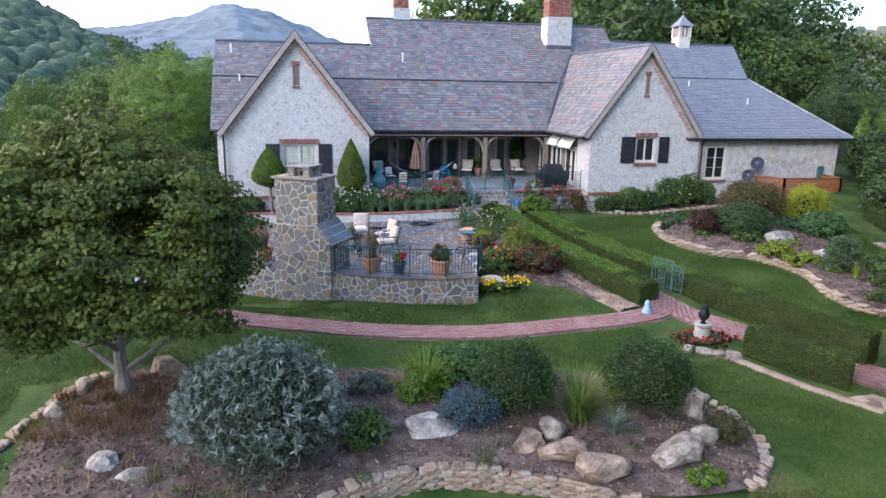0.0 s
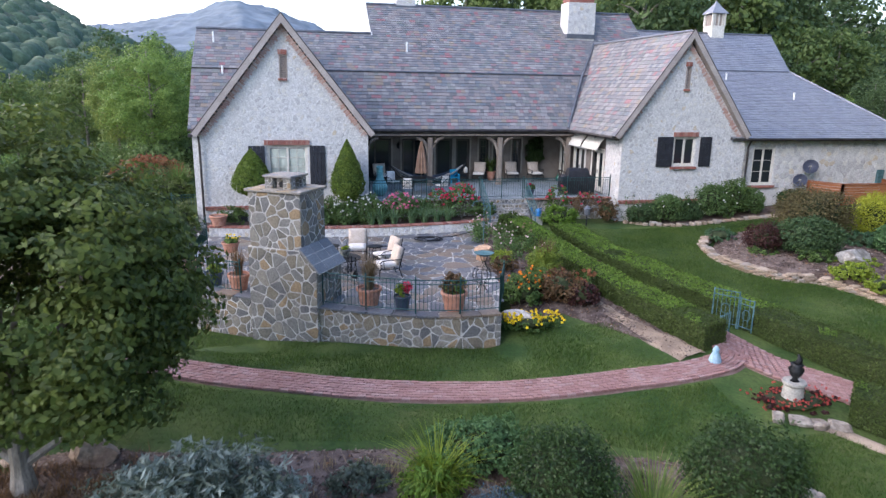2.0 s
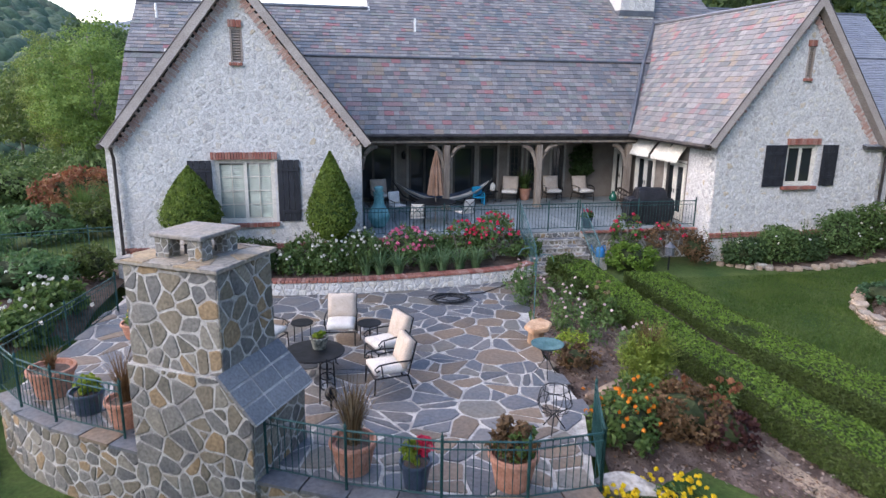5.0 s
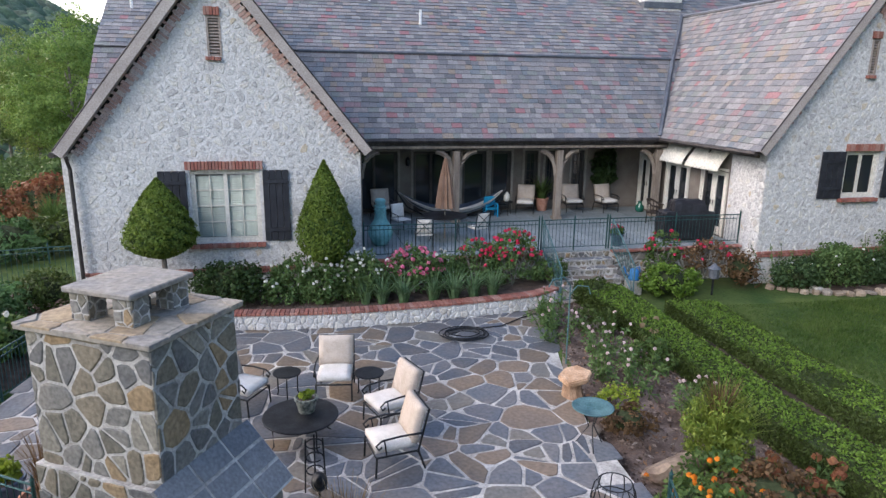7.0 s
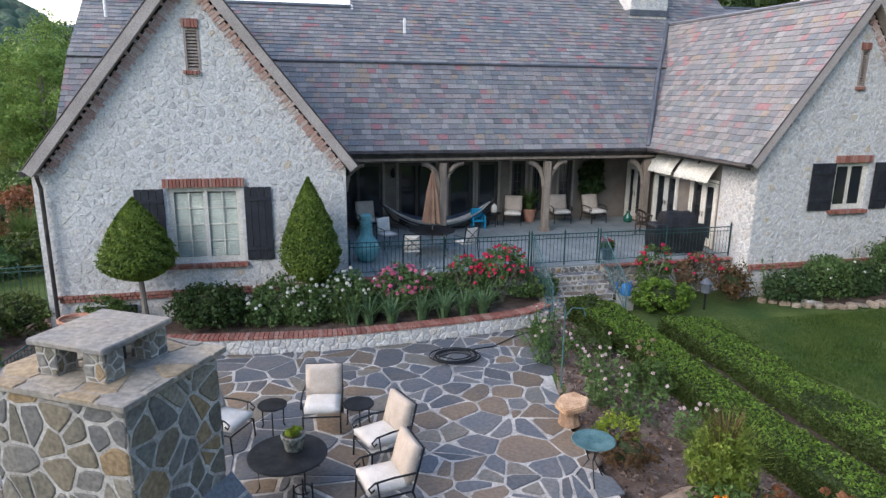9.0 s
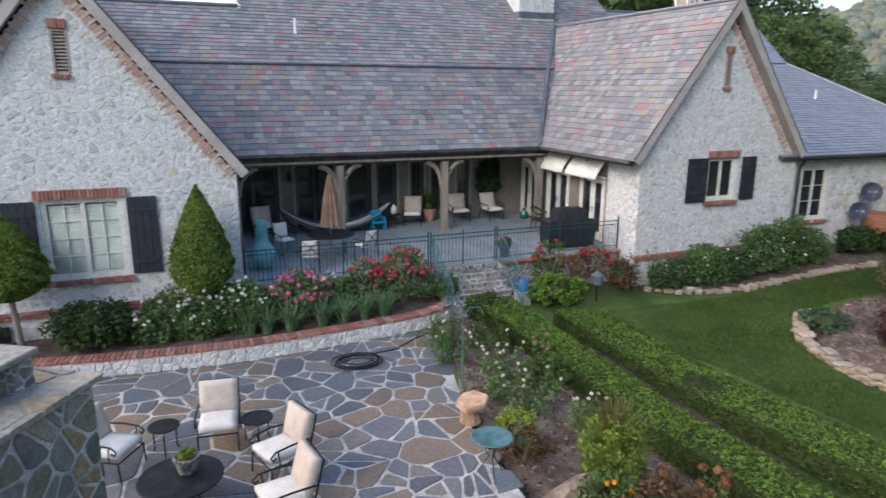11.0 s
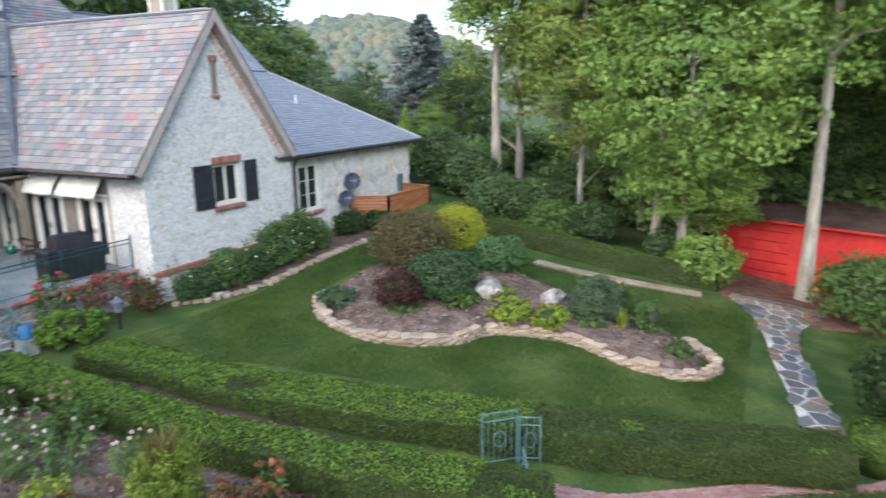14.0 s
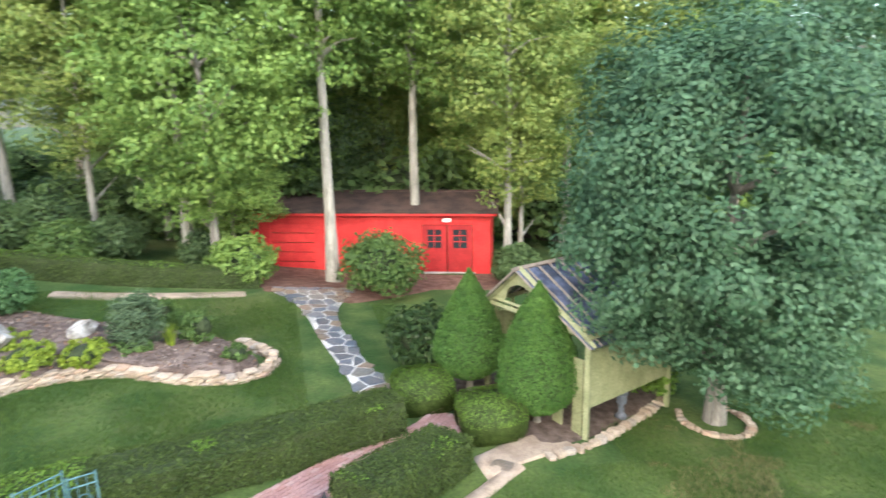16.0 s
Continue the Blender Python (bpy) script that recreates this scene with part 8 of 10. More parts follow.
c1 = iron_chair("black lattice iron chair with a cream pad")
c1.matrix_basis = pose(13.95, 45.45, FLOOR, 0, 0, 172)
copy_thing(c1, pose(15.75, 46.1, FLOOR, 0, 0, 200))
copy_thing(c1, pose(13.6, 47.7, FLOOR, 0, 0, 20))
t = round_table("dining_table", "large round black iron table under a closed umbrella", (14.85, 46.75, FLOOR), 0.72, 0.74, 4)


def porch_things():
    u = thing("parasol", "closed tan canvas parasol on a dark pole", "parasol", (14.85, 46.75, FLOOR))
    bm = bmesh.new()
    n = 10
    prof = [(0.03, 3.62), (0.07, 3.45), (0.16, 3.0), (0.22, 2.5), (0.27, 2.08), (0.02, 2.10)]
    rings = []
    for r, z in prof:
        rings.append([bm.verts.new((14.85 + r * (1.18 if k % 2 else 0.8) * math.cos(k * math.pi / n), 46.75 + r * (1.18 if k % 2 else 0.8) * math.sin(k * math.pi / n), z)) for k in range(2 * n)])
    for a, b in zip(rings, rings[1:]):
        for k in range(2 * n):
            bm.faces.new((a[k], b[k], b[(k + 1) % (2 * n)], a[(k + 1) % (2 * n)]))
    part("canopy", bm, surface("tan_canvas", (0.25, 0.15, 0.10), (0.33, 0.21, 0.15), 4, 60, 0.9, 0.2), u)
    iron([(14.85, 46.75, FLOOR), (14.85, 46.75, 3.72)], 0.022, u, "pole", M_BEAM)
    # hammock
    h = thing("hammock", "striped hammock hung on a curved stand", "hammock", (15.8, 50.2, FLOOR))
    vs, fs = [], []
    n, w = 26, 8
    for i in range(n + 1):
        t = i / n
        for k in range(w + 1):
            s = k / w - 0.5
            sag = 0.62 * (1 - (2 * t - 1) ** 2)
            wid = 0.12 + 0.85 * (1 - (2 * t - 1) ** 4)
            vs.append((13.9 + 3.9 * t, 50.2 + s * wid, 2.05 - sag - 0.28 * (1 - (2 * s) ** 2) * (1 - (2 * t - 1) ** 4)))
    stripes = [[], [], []]
    for i in range(n):
        for k in range(w):
            a = i * (w + 1) + k
            stripes[k % 2].append((a, a + 1, a + w + 2, a + w + 1))
    for f, mt, nm in ((stripes[0], M_CUSHION, "pale_stripes"), (stripes[1], M_NAVY, "dark_stripes")):
        ob = solid(nm, vs, f, mt, h)
        sol = ob.modifiers.new("thick", "SOLIDIFY")
        sol.thickness = 0.01
    iron([(13.75, 50.2, 2.15), (14.2, 50.2, 1.5), (14.9, 50.2, 1.14), (16.8, 50.2, 1.14), (17.5, 50.2, 1.5), (17.95, 50.2, 2.15)], 0.03, h, "stand")
    # chiminea
    c = thing("chiminea", "turquoise glazed clay chiminea on the porch", "chiminea", (12.75, 46.2, FLOOR))
    bm = bmesh.new()
    lathe(bm, [(0.20, 0.0), (0.26, 0.1), (0.36, 0.28), (0.38, 0.42), (0.30, 0.62), (0.20, 0.76), (0.15, 0.95), (0.13, 1.24), (0.17, 1.34), (0.13, 1.40), (0.04, 1.41)], 24, Matrix.Translation((12.75, 46.2, FLOOR)))
    part("body", bm, M_TURQ, c, smooth=True)
    for z in (0.78, 0.88, 0.98, 1.08, 1.18):
        bm = bmesh.new()
        lathe(bm, [(0.13, -0.02), (0.19, 0.0), (0.13, 0.02)], 20, Matrix.Translation((12.75, 46.2, FLOOR + z)) @ Matrix.Rotation(0.2, 4, "X"))
        part("ring", bm, M_TURQ, c, smooth=True)
    # covered grill
    g = thing("covered_grill", "large gas grill under a black cover", "grill", (22.55, 45.5, FLOOR))
    bm = bmesh.new()
    m = pose(22.42, 45.45, FLOOR, 0, 0, -6)
    rows = ((0.06, -0.80, 0.80, -0.34, 0.32), (0.45, -0.82, 0.82, -0.36, 0.33), (0.86, -0.80, 0.80, -0.36, 0.33), (0.93, -0.74, 0.74, -0.33, 0.32), (0.95, -0.52, 0.56, -0.33, 0.31), (1.16, -0.48, 0.52, -0.26, 0.28), (1.27, -0.44, 0.48, -0.12, 0.24))
    rings = []
    for k, (z, x0, x1, y0, y1) in enumerate(rows):
        ring = []
        for i in range(40):
            u = i / 10
            e, w = int(u), u - int(u)
            c = ((x0, y0), (x1, y0), (x1, y1), (x0, y1), (x0, y0))
            px, py = c[e][0] + (c[e + 1][0] - c[e][0]) * w, c[e][1] + (c[e + 1][1] - c[e][1]) * w
            fold = 0.018 * math.sin(i * 1.9 + k) * (1 if k < 3 else 0.4)
            cx, cy = (x0 + x1) / 2, (y0 + y1) / 2
            ring.append(bm.verts.new(m @ Vector((px + fold * (1 if px > cx else -1), py + fold * (1 if py > cy else -1), z + (0.02 * math.sin(i * 0.8) if k > 2 else 0)))))
        rings.append(ring)
    for r0, r1 in zip(rings, rings[1:]):
        for i in range(40):
            bm.faces.new((r0[i], r0[(i + 1) % 40], r1[(i + 1) % 40], r1[i]))
    bm.faces.new(rings[-1])
    bm.faces.new(rings[0][::-1])
    bmesh.ops.recalc_face_normals(bm, faces=bm.faces)
    part("cover", bm, surface("black_cover", (0.012, 0.012, 0.014), (0.022, 0.022, 0.026), 5, 30, 0.5, 0.3), g)
    for dx in (-0.6, 0.6):
        for dy in (-0.25, 0.2):
            part("caster", boxed(-0.04 + dx, 0.04 + dx, dy - 0.04, dy + 0.04, 0, 0.06, m), M_IRON, g)
    # blue plastic chair
    k = thing("childs_chair", "small bright blue plastic armchair", "chair", (17.3, 50.0, FLOOR))
    bl = surface("turquoise_plastic", (0.01, 0.24, 0.42), (0.02, 0.30, 0.50), 4, 20, 0.4, 0.0)
    part("seat", boxed(17.05, 17.55, 49.8, 50.25, FLOOR + 0.28, FLOOR + 0.33, bevel=0.02), bl, k)
    part("backrest", boxed(17.08, 17.52, 50.2, 50.26, FLOOR + 0.33, FLOOR + 0.72, bevel=0.03), bl, k)
    for x in (17.08, 17.52):
        part("arm", boxed(x - 0.03, x + 0.03, 49.85, 50.22, FLOOR + 0.45, FLOOR + 0.5, bevel=0.01), bl, k)
        for y in (49.85, 50.2):
            part("leg", boxed(x - 0.025, x + 0.025, y - 0.025, y + 0.025, FLOOR, FLOOR + 0.46), bl, k)
    for x, y, a in ((18.85, 50.6, -22), (20.75, 50.55, -5), (22.1, 50.4, 8), (13.3, 50.3, 10)):
        copy_thing(chair, pose(x, y, FLOOR, 0, 0, a))
    round_table("side_table", "small round black iron side table", (18.0, 50.3, FLOOR), 0.26, 0.5)
    la = thing("lantern", "small cream lantern on a side table", "lantern", (18.0, 50.3, FLOOR + 0.51))
    bm = bmesh.new()
    lathe(bm, [(0.09, 0), (0.12, 0.06), (0.12, 0.24), (0.05, 0.32), (0.02, 0.36)], 14, Matrix.Translation((18.0, 50.3, FLOOR + 0.51)))
    part("body", bm, M_CREAM, la, smooth=True)
    p = planter("flower_pot", "terracotta pot with a palm on the porch", (19.65, 50.95, FLOOR), 0.26, 0.5, M_TERRA)
    blades("fronds", "", (19.65, 50.95, FLOOR + 0.42), 130, 1.15, M_GREENPLANT, 930, 1.0, 0.035, parent=p)
    iv = thing("hanging_ivy", "dark ivy trained on the porch wall", "climbing plant", (22.35, 51.2, 2.3))
    q, nr = clumps((22.28, 51.10, 2.75), (0.52, 0.15, 0.80), 110, 18, 0.17, 931, 0.2)
    leaf_mesh("foliage", q, nr, 0.09, M_HOLLY, iv, 931)
    w = thing("wicker_chair", "dark wicker armchair by the french doors", "chair", (22.8, 47.9, FLOOR))
    wk = surface("dark_wicker", (0.03, 0.022, 0.018), (0.06, 0.045, 0.035), 20, 80, 0.7, 0.5)
    part("seat", boxed(-0.28, 0.28, -0.28, 0.25, 0.38, 0.44, pose(22.8, 47.9, FLOOR, 0, 0, 40), 0.02), wk, w)
    bm = bmesh.new()
    mm = pose(22.8, 47.9, FLOOR, 0, 0, 40)
    tube(bm, [mm @ Vector((0.31 * math.cos(a), 0.31 * math.sin(a), 0.66 + 0.2 * max(0, math.sin(a)))) for a in np.linspace(-0.6, math.pi + 0.6, 14)], 0.035, 8)
    part("backrest", bm, wk, w, smooth=True)
    for k2 in range(12):
        a = -0.5 + k2 * (math.pi + 1.0) / 11
        iron([mm @ Vector((0.29 * math.cos(a), 0.29 * math.sin(a), 0.4)), mm @ Vector((0.31 * math.cos(a), 0.31 * math.sin(a), 0.66 + 0.2 * max(0, math.sin(a))))], 0.012, w, "stake", wk)
    for dx in (-0.24, 0.24):
        for dy in (-0.24, 0.22):
            iron([mm @ Vector((dx, dy, 0.4)), mm @ Vector((dx, dy, 0))], 0.018, w, "leg", wk)
    j = thing("glass_jar", "green glass jar on the porch floor", "jar", (23.4, 50.1, FLOOR))
    bm = bmesh.new()
    lathe(bm, [(0.12, 0), (0.17, 0.08), (0.17, 0.22), (0.08, 0.32), (0.07, 0.40), (0.09, 0.42)], 18, Matrix.Translation((23.4, 50.1, FLOOR)))
    part("body", bm, surface("green_glaze", (0.01, 0.09, 0.06), (0.02, 0.13, 0.09), 4, 20, 0.2, 0.0, spec=0.6), j, smooth=True)
    p = planter("flower_pot", "dark pot of red flowers on the porch edge", (19.85, 44.95, FLOOR), 0.2, 0.36, M_NAVY)
    rg = np.random.default_rng(5)
    q, nr = clumps((19.85, 44.95, FLOOR + 0.48), (0.2, 0.2, 0.14), 16, 14, 0.08, 940, 0.3)
    leaf_mesh("foliage", q, nr, 0.06, M_GREENPLANT, p, 940)
    blossoms([(19.85 + rg.normal(0, 0.1), 44.95 + rg.normal(0, 0.1), FLOOR + 0.6 + rg.normal(0, 0.04)) for _ in range(14)], 0.05, M_REDFL, p, 941)
    wc = thing("watering_can", "blue plastic watering can on the steps", "watering can", (19.75, 43.55, 0.42))
    bm = bmesh.new()
    lathe(bm, [(0.15, 0), (0.16, 0.05), (0.13, 0.28), (0.10, 0.32), (0.02, 0.33)], 16, Matrix.Translation((19.75, 43.55, 0.42)))
    part("body", bm, M_BLUE, wc, smooth=True)
    st = thing("plant_stool", "low grey stone block beside the steps", "stool", (19.75, 43.55, 0.0))
    part("block", boxed(19.55, 19.95, 43.38, 43.72, -0.2, 0.42, bevel=0.02), M_CONC, st)
    iron([(19.63, 43.55, 0.48), (19.47, 43.5, 0.64), (19.39, 43.48, 0.84)], 0.025, wc, "spout", M_BLUE)
    iron([(19.85, 43.58, 0.52), (19.97, 43.6, 0.64), (19.93, 43.6, 0.78), (19.79, 43.56, 0.76)], 0.018, wc, "handle", M_BLUE)
    la = thing("garden_lantern", "grey metal garden lantern on a short stand", "lantern", (21.9, 43.0, 0.4))
    bm = bmesh.new()
    lathe(bm, [(0.14, 0.0), (0.14, 0.26), (0.19, 0.28), (0.05, 0.40), (0.02, 0.44)], 8, Matrix.Translation((21.95, 43.0, 0.52)))
    part("body", bm, M_LEAD, la)
    iron([(21.95, 43.0, -0.1), (21.95, 43.0, 0.53)], 0.03, la, "stand")


porch_things()
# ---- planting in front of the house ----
# core colour darker than the needles, standing in for shade in their gaps
M_CONECORE = surface("conifer_shade_core", (0.035, 0.07, 0.018), (0.06, 0.10, 0.03), 6, 30, 0.95, 0.6)


def cone_tree(name, label, at, r, z0, z1, mat, seed, stem=0.07, n=15000, leaf=0.042, lean=0.0, egg=False, core=None):
    """A clipped conifer: a stem and an egg or cone of needles."""
    x, y, zb = at
    t = thing(name, label, "conifer", at, "clipped conifers")
    bm = bmesh.new()
    tube(bm, [(x + lean, y, zb - 0.1), (x + lean * 0.5, y, (zb + z0) / 2), (x, y, z0 + 0.3)], [stem * 1.2, stem, stem * 0.8], 8)
    part("stem", bm, M_BARK, t)
    rng = np.random.default_rng(seed)
    h = rng.uniform(0, 1, n) ** 0.85
    prof = np.where(h < 0.28, np.sin(np.clip(h / 0.28, 0, 1) * math.pi / 2) ** 0.6, (1 - (np.maximum(h - 0.28, 0) / 0.72) ** (1.7 if egg else 1.35)))
    prof = np.maximum(prof, 0.03)
    a = rng.uniform(0, 2 * math.pi, n)
    bump = 1 + (0.13 if z0 > 0 else 0.03) * np.sin(a * 5 + h * 17 + seed) * np.cos(h * 22 + a * 3) + rng.normal(0, 0.04, n)
    rr = r * prof * bump
    p = np.column_stack([x + np.cos(a) * rr, y + np.sin(a) * rr, z0 + (z1 - z0) * h])
    nr = np.column_stack([np.cos(a), np.sin(a), 0.5 + 0 * a])
    leaf_mesh("foliage", p, nr, leaf, mat, t, seed, spread=0.75)
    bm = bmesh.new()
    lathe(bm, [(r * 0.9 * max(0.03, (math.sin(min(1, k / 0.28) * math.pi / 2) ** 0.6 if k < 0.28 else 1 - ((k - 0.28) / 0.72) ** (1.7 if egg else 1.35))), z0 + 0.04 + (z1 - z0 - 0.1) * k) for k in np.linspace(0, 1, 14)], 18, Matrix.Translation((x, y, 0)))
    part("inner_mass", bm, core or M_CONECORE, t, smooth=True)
    return t


cone_tree("dwarf_spruce", "egg-shaped clipped dwarf spruce on a bare stem", (7.1, 43.6, 0.33), 0.78, 1.6, 3.55, M_SPRUCE, 950, 0.07, lean=0.08, egg=True)
cone_tree("dwarf_spruce", "tall cone-shaped clipped dwarf spruce", (11.05, 43.7, 0.33), 0.66, 1.25, 3.92, M_SPRUCE, 951, 0.09, egg=True)
cone_tree("dwarf_spruce", "bright green clipped cone spruce by the garden house", (26.4, 23.35, -1.6), 0.92, -1.22, 1.72, M_CONE, 952, 0.09, 24000, 0.034, core=M_CONECORE)
cone_tree("dwarf_spruce", "bright green clipped egg-shaped spruce by the garden house", (24.4, 22.3, -1.65), 0.93, -1.36, 1.84, M_CONE, 953, 0.09, 26000, 0.034, egg=True, core=M_CONECORE)

shrub("azalea", "rounded dark green azalea", (8.6, 43.45, 0.3), (0.95, 0.62, 0.62), M_HOLLY, 3600, 0.055, 960, 0.28)


def rose(label, at, radii, mat, seed, n_fl, fl=0.06, leafmat=None, n=900):
    s = shrub("rose_bush", label, at, radii, leafmat or M_LILYG, n, 0.055, seed, 0.35, "rose bush", "rose bushes", core=False)
    rg = np.random.default_rng(seed)
    x, y, z = at
    P = []
    for _ in range(n_fl):
        d = rg.normal(0, 1, 3)
        d[2] = abs(d[2]) * 0.9 + 0.1
        d[1] -= 0.5
        d /= np.linalg.norm(d)
        P.append((x + d[0] * radii[0] * 1.02, y + d[1] * radii[1] * 1.02, z + radii[2] * 0.95 + d[2] * radii[2] * 1.0))
    blossoms(P, fl, mat, s, seed)
    for k in range(7):
        a = k * 0.9
        iron([(x, y, z), (x + math.cos(a) * radii[0] * 0.6, y + math.sin(a) * radii[1] * 0.6, z + radii[2] * 1.4)], 0.010, s, "stem", M_BARK)
    return s


rose("pink flowering rose bush before the porch", (13.35, 43.7, 0.3), (0.80, 0.55, 0.66), M_PINK, 970, 60, 0.075, n=2200)
rose("red flowering rose bush before the porch", (15.15, 43.9, 0.3), (0.60, 0.45, 0.72), M_REDFL, 971, 24, 0.065, n=1500)
rose("red flowering rose bush before the porch", (16.2, 43.9, 0.3), (0.80, 0.55, 0.84), M_REDFL, 972, 52, 0.065, n=2400)
rose("white flowering tall garden phlox", (10.9, 43.4, 0.3), (0.65, 0.5, 0.50), M_WHITEFL, 973, 22, 0.05, n=1700)
rose("white flowering tall garden phlox", (11.9, 43.5, 0.3), (0.65, 0.45, 0.66), M_WHITEFL, 974, 26, 0.05, n=1700)
rose("bushy green plant with white flowers", (9.9, 43.4, 0.3), (0.55, 0.45, 0.38), M_WHITEFL, 975, 5, 0.05, n=1200)
rose("red roses against the porch wall", (20.8, 43.9, 0.3), (0.55, 0.4, 0.78), M_REDFL, 976, 22, 0.06, M_GREENPLANT, 1000)
rose("red roses against the porch wall", (22.3, 43.9, 0.25), (0.75, 0.45, 0.62), M_REDFL, 977, 14, 0.06, M_RUST, 900)
shrub("spent_shrub", "loose grey-green shrub at the wall corner", (23.2, 43.5, 0.0), (0.6, 0.5, 0.6), M_RUST, 800, 0.06, 978, 0.35)
for k, (x, y) in enumerate(((12.4, 42.95), (12.95, 42.9), (13.75, 43.0), (14.3, 42.95), (14.85, 43.05), (15.4, 43.1), (12.0, 43.0))):
    blades("iris", "grey-green sword-leaved iris clump", (x, y, 0.33), 64, 0.98, M_IRIS, 980 + k, 0.95, 0.034, "iris", group="irises along the wall")
shrub("privet", "bright green rounded shrub at the hedge's head", (20.6, 43.1, 0.0), (0.8, 0.6, 0.5), M_HEDGETOP, 2600, 0.06, 990, 0.3)
shrub("box_bush", "dark rounded box bush at the hedge's head", (18.2, 42.6, 0.0), (0.6, 0.6, 0.42), M_HEDGE, 2000, 0.05, 991, 0.25)

# flower bed beside the patio
rg = np.random.default_rng(12)
def stalks(label, at, n, height, spread, mat, petals, seed, head=0.055, name="cleome"):
    """Tall thin stems with leaves along them and a flower head on most."""
    rg = np.random.default_rng(seed)
    s = thing(name, label, "flowering plant", at)
    x, y, z = at
    P, N2, heads = [], [], []
    for i in range(n):
        h = height * rg.uniform(0.6, 1.1)
        d = rg.normal(0, spread, 2)
        p0, p1 = np.array([x + d[0] * 0.5, y + d[1] * 0.5, z]), np.array([x + d[0] * 1.25, y + d[1] * 1.25, z + h])
        iron([p0, (p0 + p1) / 2 + np.append(rg.normal(0, 0.03, 2), 0), p1], 0.008, s, "stem", M_GREENPLANT, 5)
        for k in range(34):
            t = rg.uniform(0.08, 0.92)
            c = p0 + (p1 - p0) * t
            a = rg.uniform(0, 2 * math.pi)
            r = rg.uniform(0.03, 0.17) * (1.15 - 0.6 * t)
            P.append(c + np.array([math.cos(a) * r, math.sin(a) * r, rg.normal(0, 0.02)]))
            N2.append((math.cos(a) * 0.4, math.sin(a) * 0.4, 0.9))
        if rg.random() < 0.75:
            heads.append(p1)
    leaf_mesh("foliage", np.array(P), np.array(N2), 0.045, mat, s, seed + 1, aspect=2.6, spread=0.5)
    if heads:
        blossoms(heads, head, petals, s, seed + 2)
    return s


for k, (x, y, n, h) in enumerate(((16.3, 38.3, 10, 1.15), (16.75, 37.6, 8, 0.95), (16.2, 40.4, 10, 1.05), (16.8, 39.4, 9, 1.1), (17.2, 36.9, 8, 0.9), (16.4, 41.3, 8, 0.95))):
    stalks("tall airy cleome with pale flower heads", (x, y, -0.02), n, h, 0.22, M_LILYG, M_PALEPINK, 1000 + k, 0.045)
for k, (x, y, n, h) in enumerate(((10.3, 43.25, 8, 1.15), (11.0, 43.15, 9, 1.25), (11.7, 43.2, 10, 1.35), (12.3, 43.3, 8, 1.2), (9.6, 43.3, 6, 0.9), (14.3, 43.6, 6, 1.1))):
    stalks("tall white flowering phlox before the porch", (x, y, 0.33), n, h, 0.24, M_LILYG, M_WHITEFL, 1030 + k, 0.06, "phlox")
for k, (x, y) in enumerate(((24.5, 43.2), (25.4, 43.0), (27.0, 42.9), (28.9, 42.6), (30.6, 42.6))):
    stalks("tall loose perennial against the stone wall", (x, y, ground_z(x, y)), 9, 1.35, 0.3, M_LILYG, M_WHITEFL, 1045 + k, 0.05, "perennial")
for k, (x, y) in enumerate(((17.4, 34.6), (17.0, 34.2), (17.75, 34.1))):
    stalks("russet sedum flower heads among leaves", (x, y, -0.4), 14, 0.75, 0.2, M_GREENPLANT, M_SUMAC, 1060 + k, 0.09, "sedum")
stalks("tall dried allium heads among the cleome", (17.4, 38.6, 0.0), 7, 1.0, 0.25, M_HEDGE, M_STRAW, 1016, 0.07, "allium")
spi = blades("spirea", "upright green and russet spirea", (17.0, 35.5, -0.2), 420, 1.35, M_LIMESP, 1003, 0.62, 0.016, "shrub")
q, nr = clumps((17.0, 35.5, 0.35), (0.62, 0.55, 0.62), 120, 30, 0.13, 1013, 0.3)
leaf_mesh("foliage", q, nr, 0.034, M_LIMESP, spi, 1014, aspect=2.6)
blades("russet_tips", "", (17.0, 35.5, 0.35), 120, 0.95, M_RUST, 1004, 0.5, 0.012, parent=spi)
shrub("heather", "low brown-green heather mound", (15.9, 36.4, -0.1), (0.42, 0.4, 0.28), M_RUST, 900, 0.045, 1005, 0.3)
blades("daylily", "soft green arching grass by the steps", (16.3, 41.6, 0.0), 140, 0.75, M_GREENPLANT, 1006, 0.6, 0.02)
s = shrub("lantana", "orange flowering lantana mound", (15.7, 33.9, -0.45), (0.7, 0.7, 0.5), M_GREENPLANT, 1800, 0.06, 1007, 0.3)
blossoms([(15.7 + rg.normal(0, 0.38), 33.9 + rg.normal(0, 0.38), 0.38 + rg.normal(0, 0.12)) for _ in range(40)], 0.05, M_ORANGE, s, 1008)
s = shrub("sedum", "russet flowering sedum mound", (16.9, 34.0, -0.45), (0.85, 0.75, 0.52), M_RUST, 2000, 0.06, 1009, 0.3)
s = shrub("sedum", "russet flowering sedum mound", (17.5, 33.5, -0.5), (0.55, 0.5, 0.42), M_BURG, 900, 0.06, 1010, 0.3)
s = shrub("chrysanthemum", "bright yellow mound of chrysanthemums", (15.4, 32.25, -0.68), (0.85, 0.42, 0.24), M_GREENPLANT, 1500, 0.05, 1011, 0.3)
blossoms([(15.4 + rg.uniform(-0.85, 0.85), 32.2 + rg.normal(0, 0.24), -0.26 + rg.normal(0, 0.06)) for _ in range(95)], 0.05, M_YELLOW, s, 1012)
s = thing("bird_feeder_pole", "thin green iron shepherd's hook with a leaf top", "garden hook", (15.9, 39.2, 0))
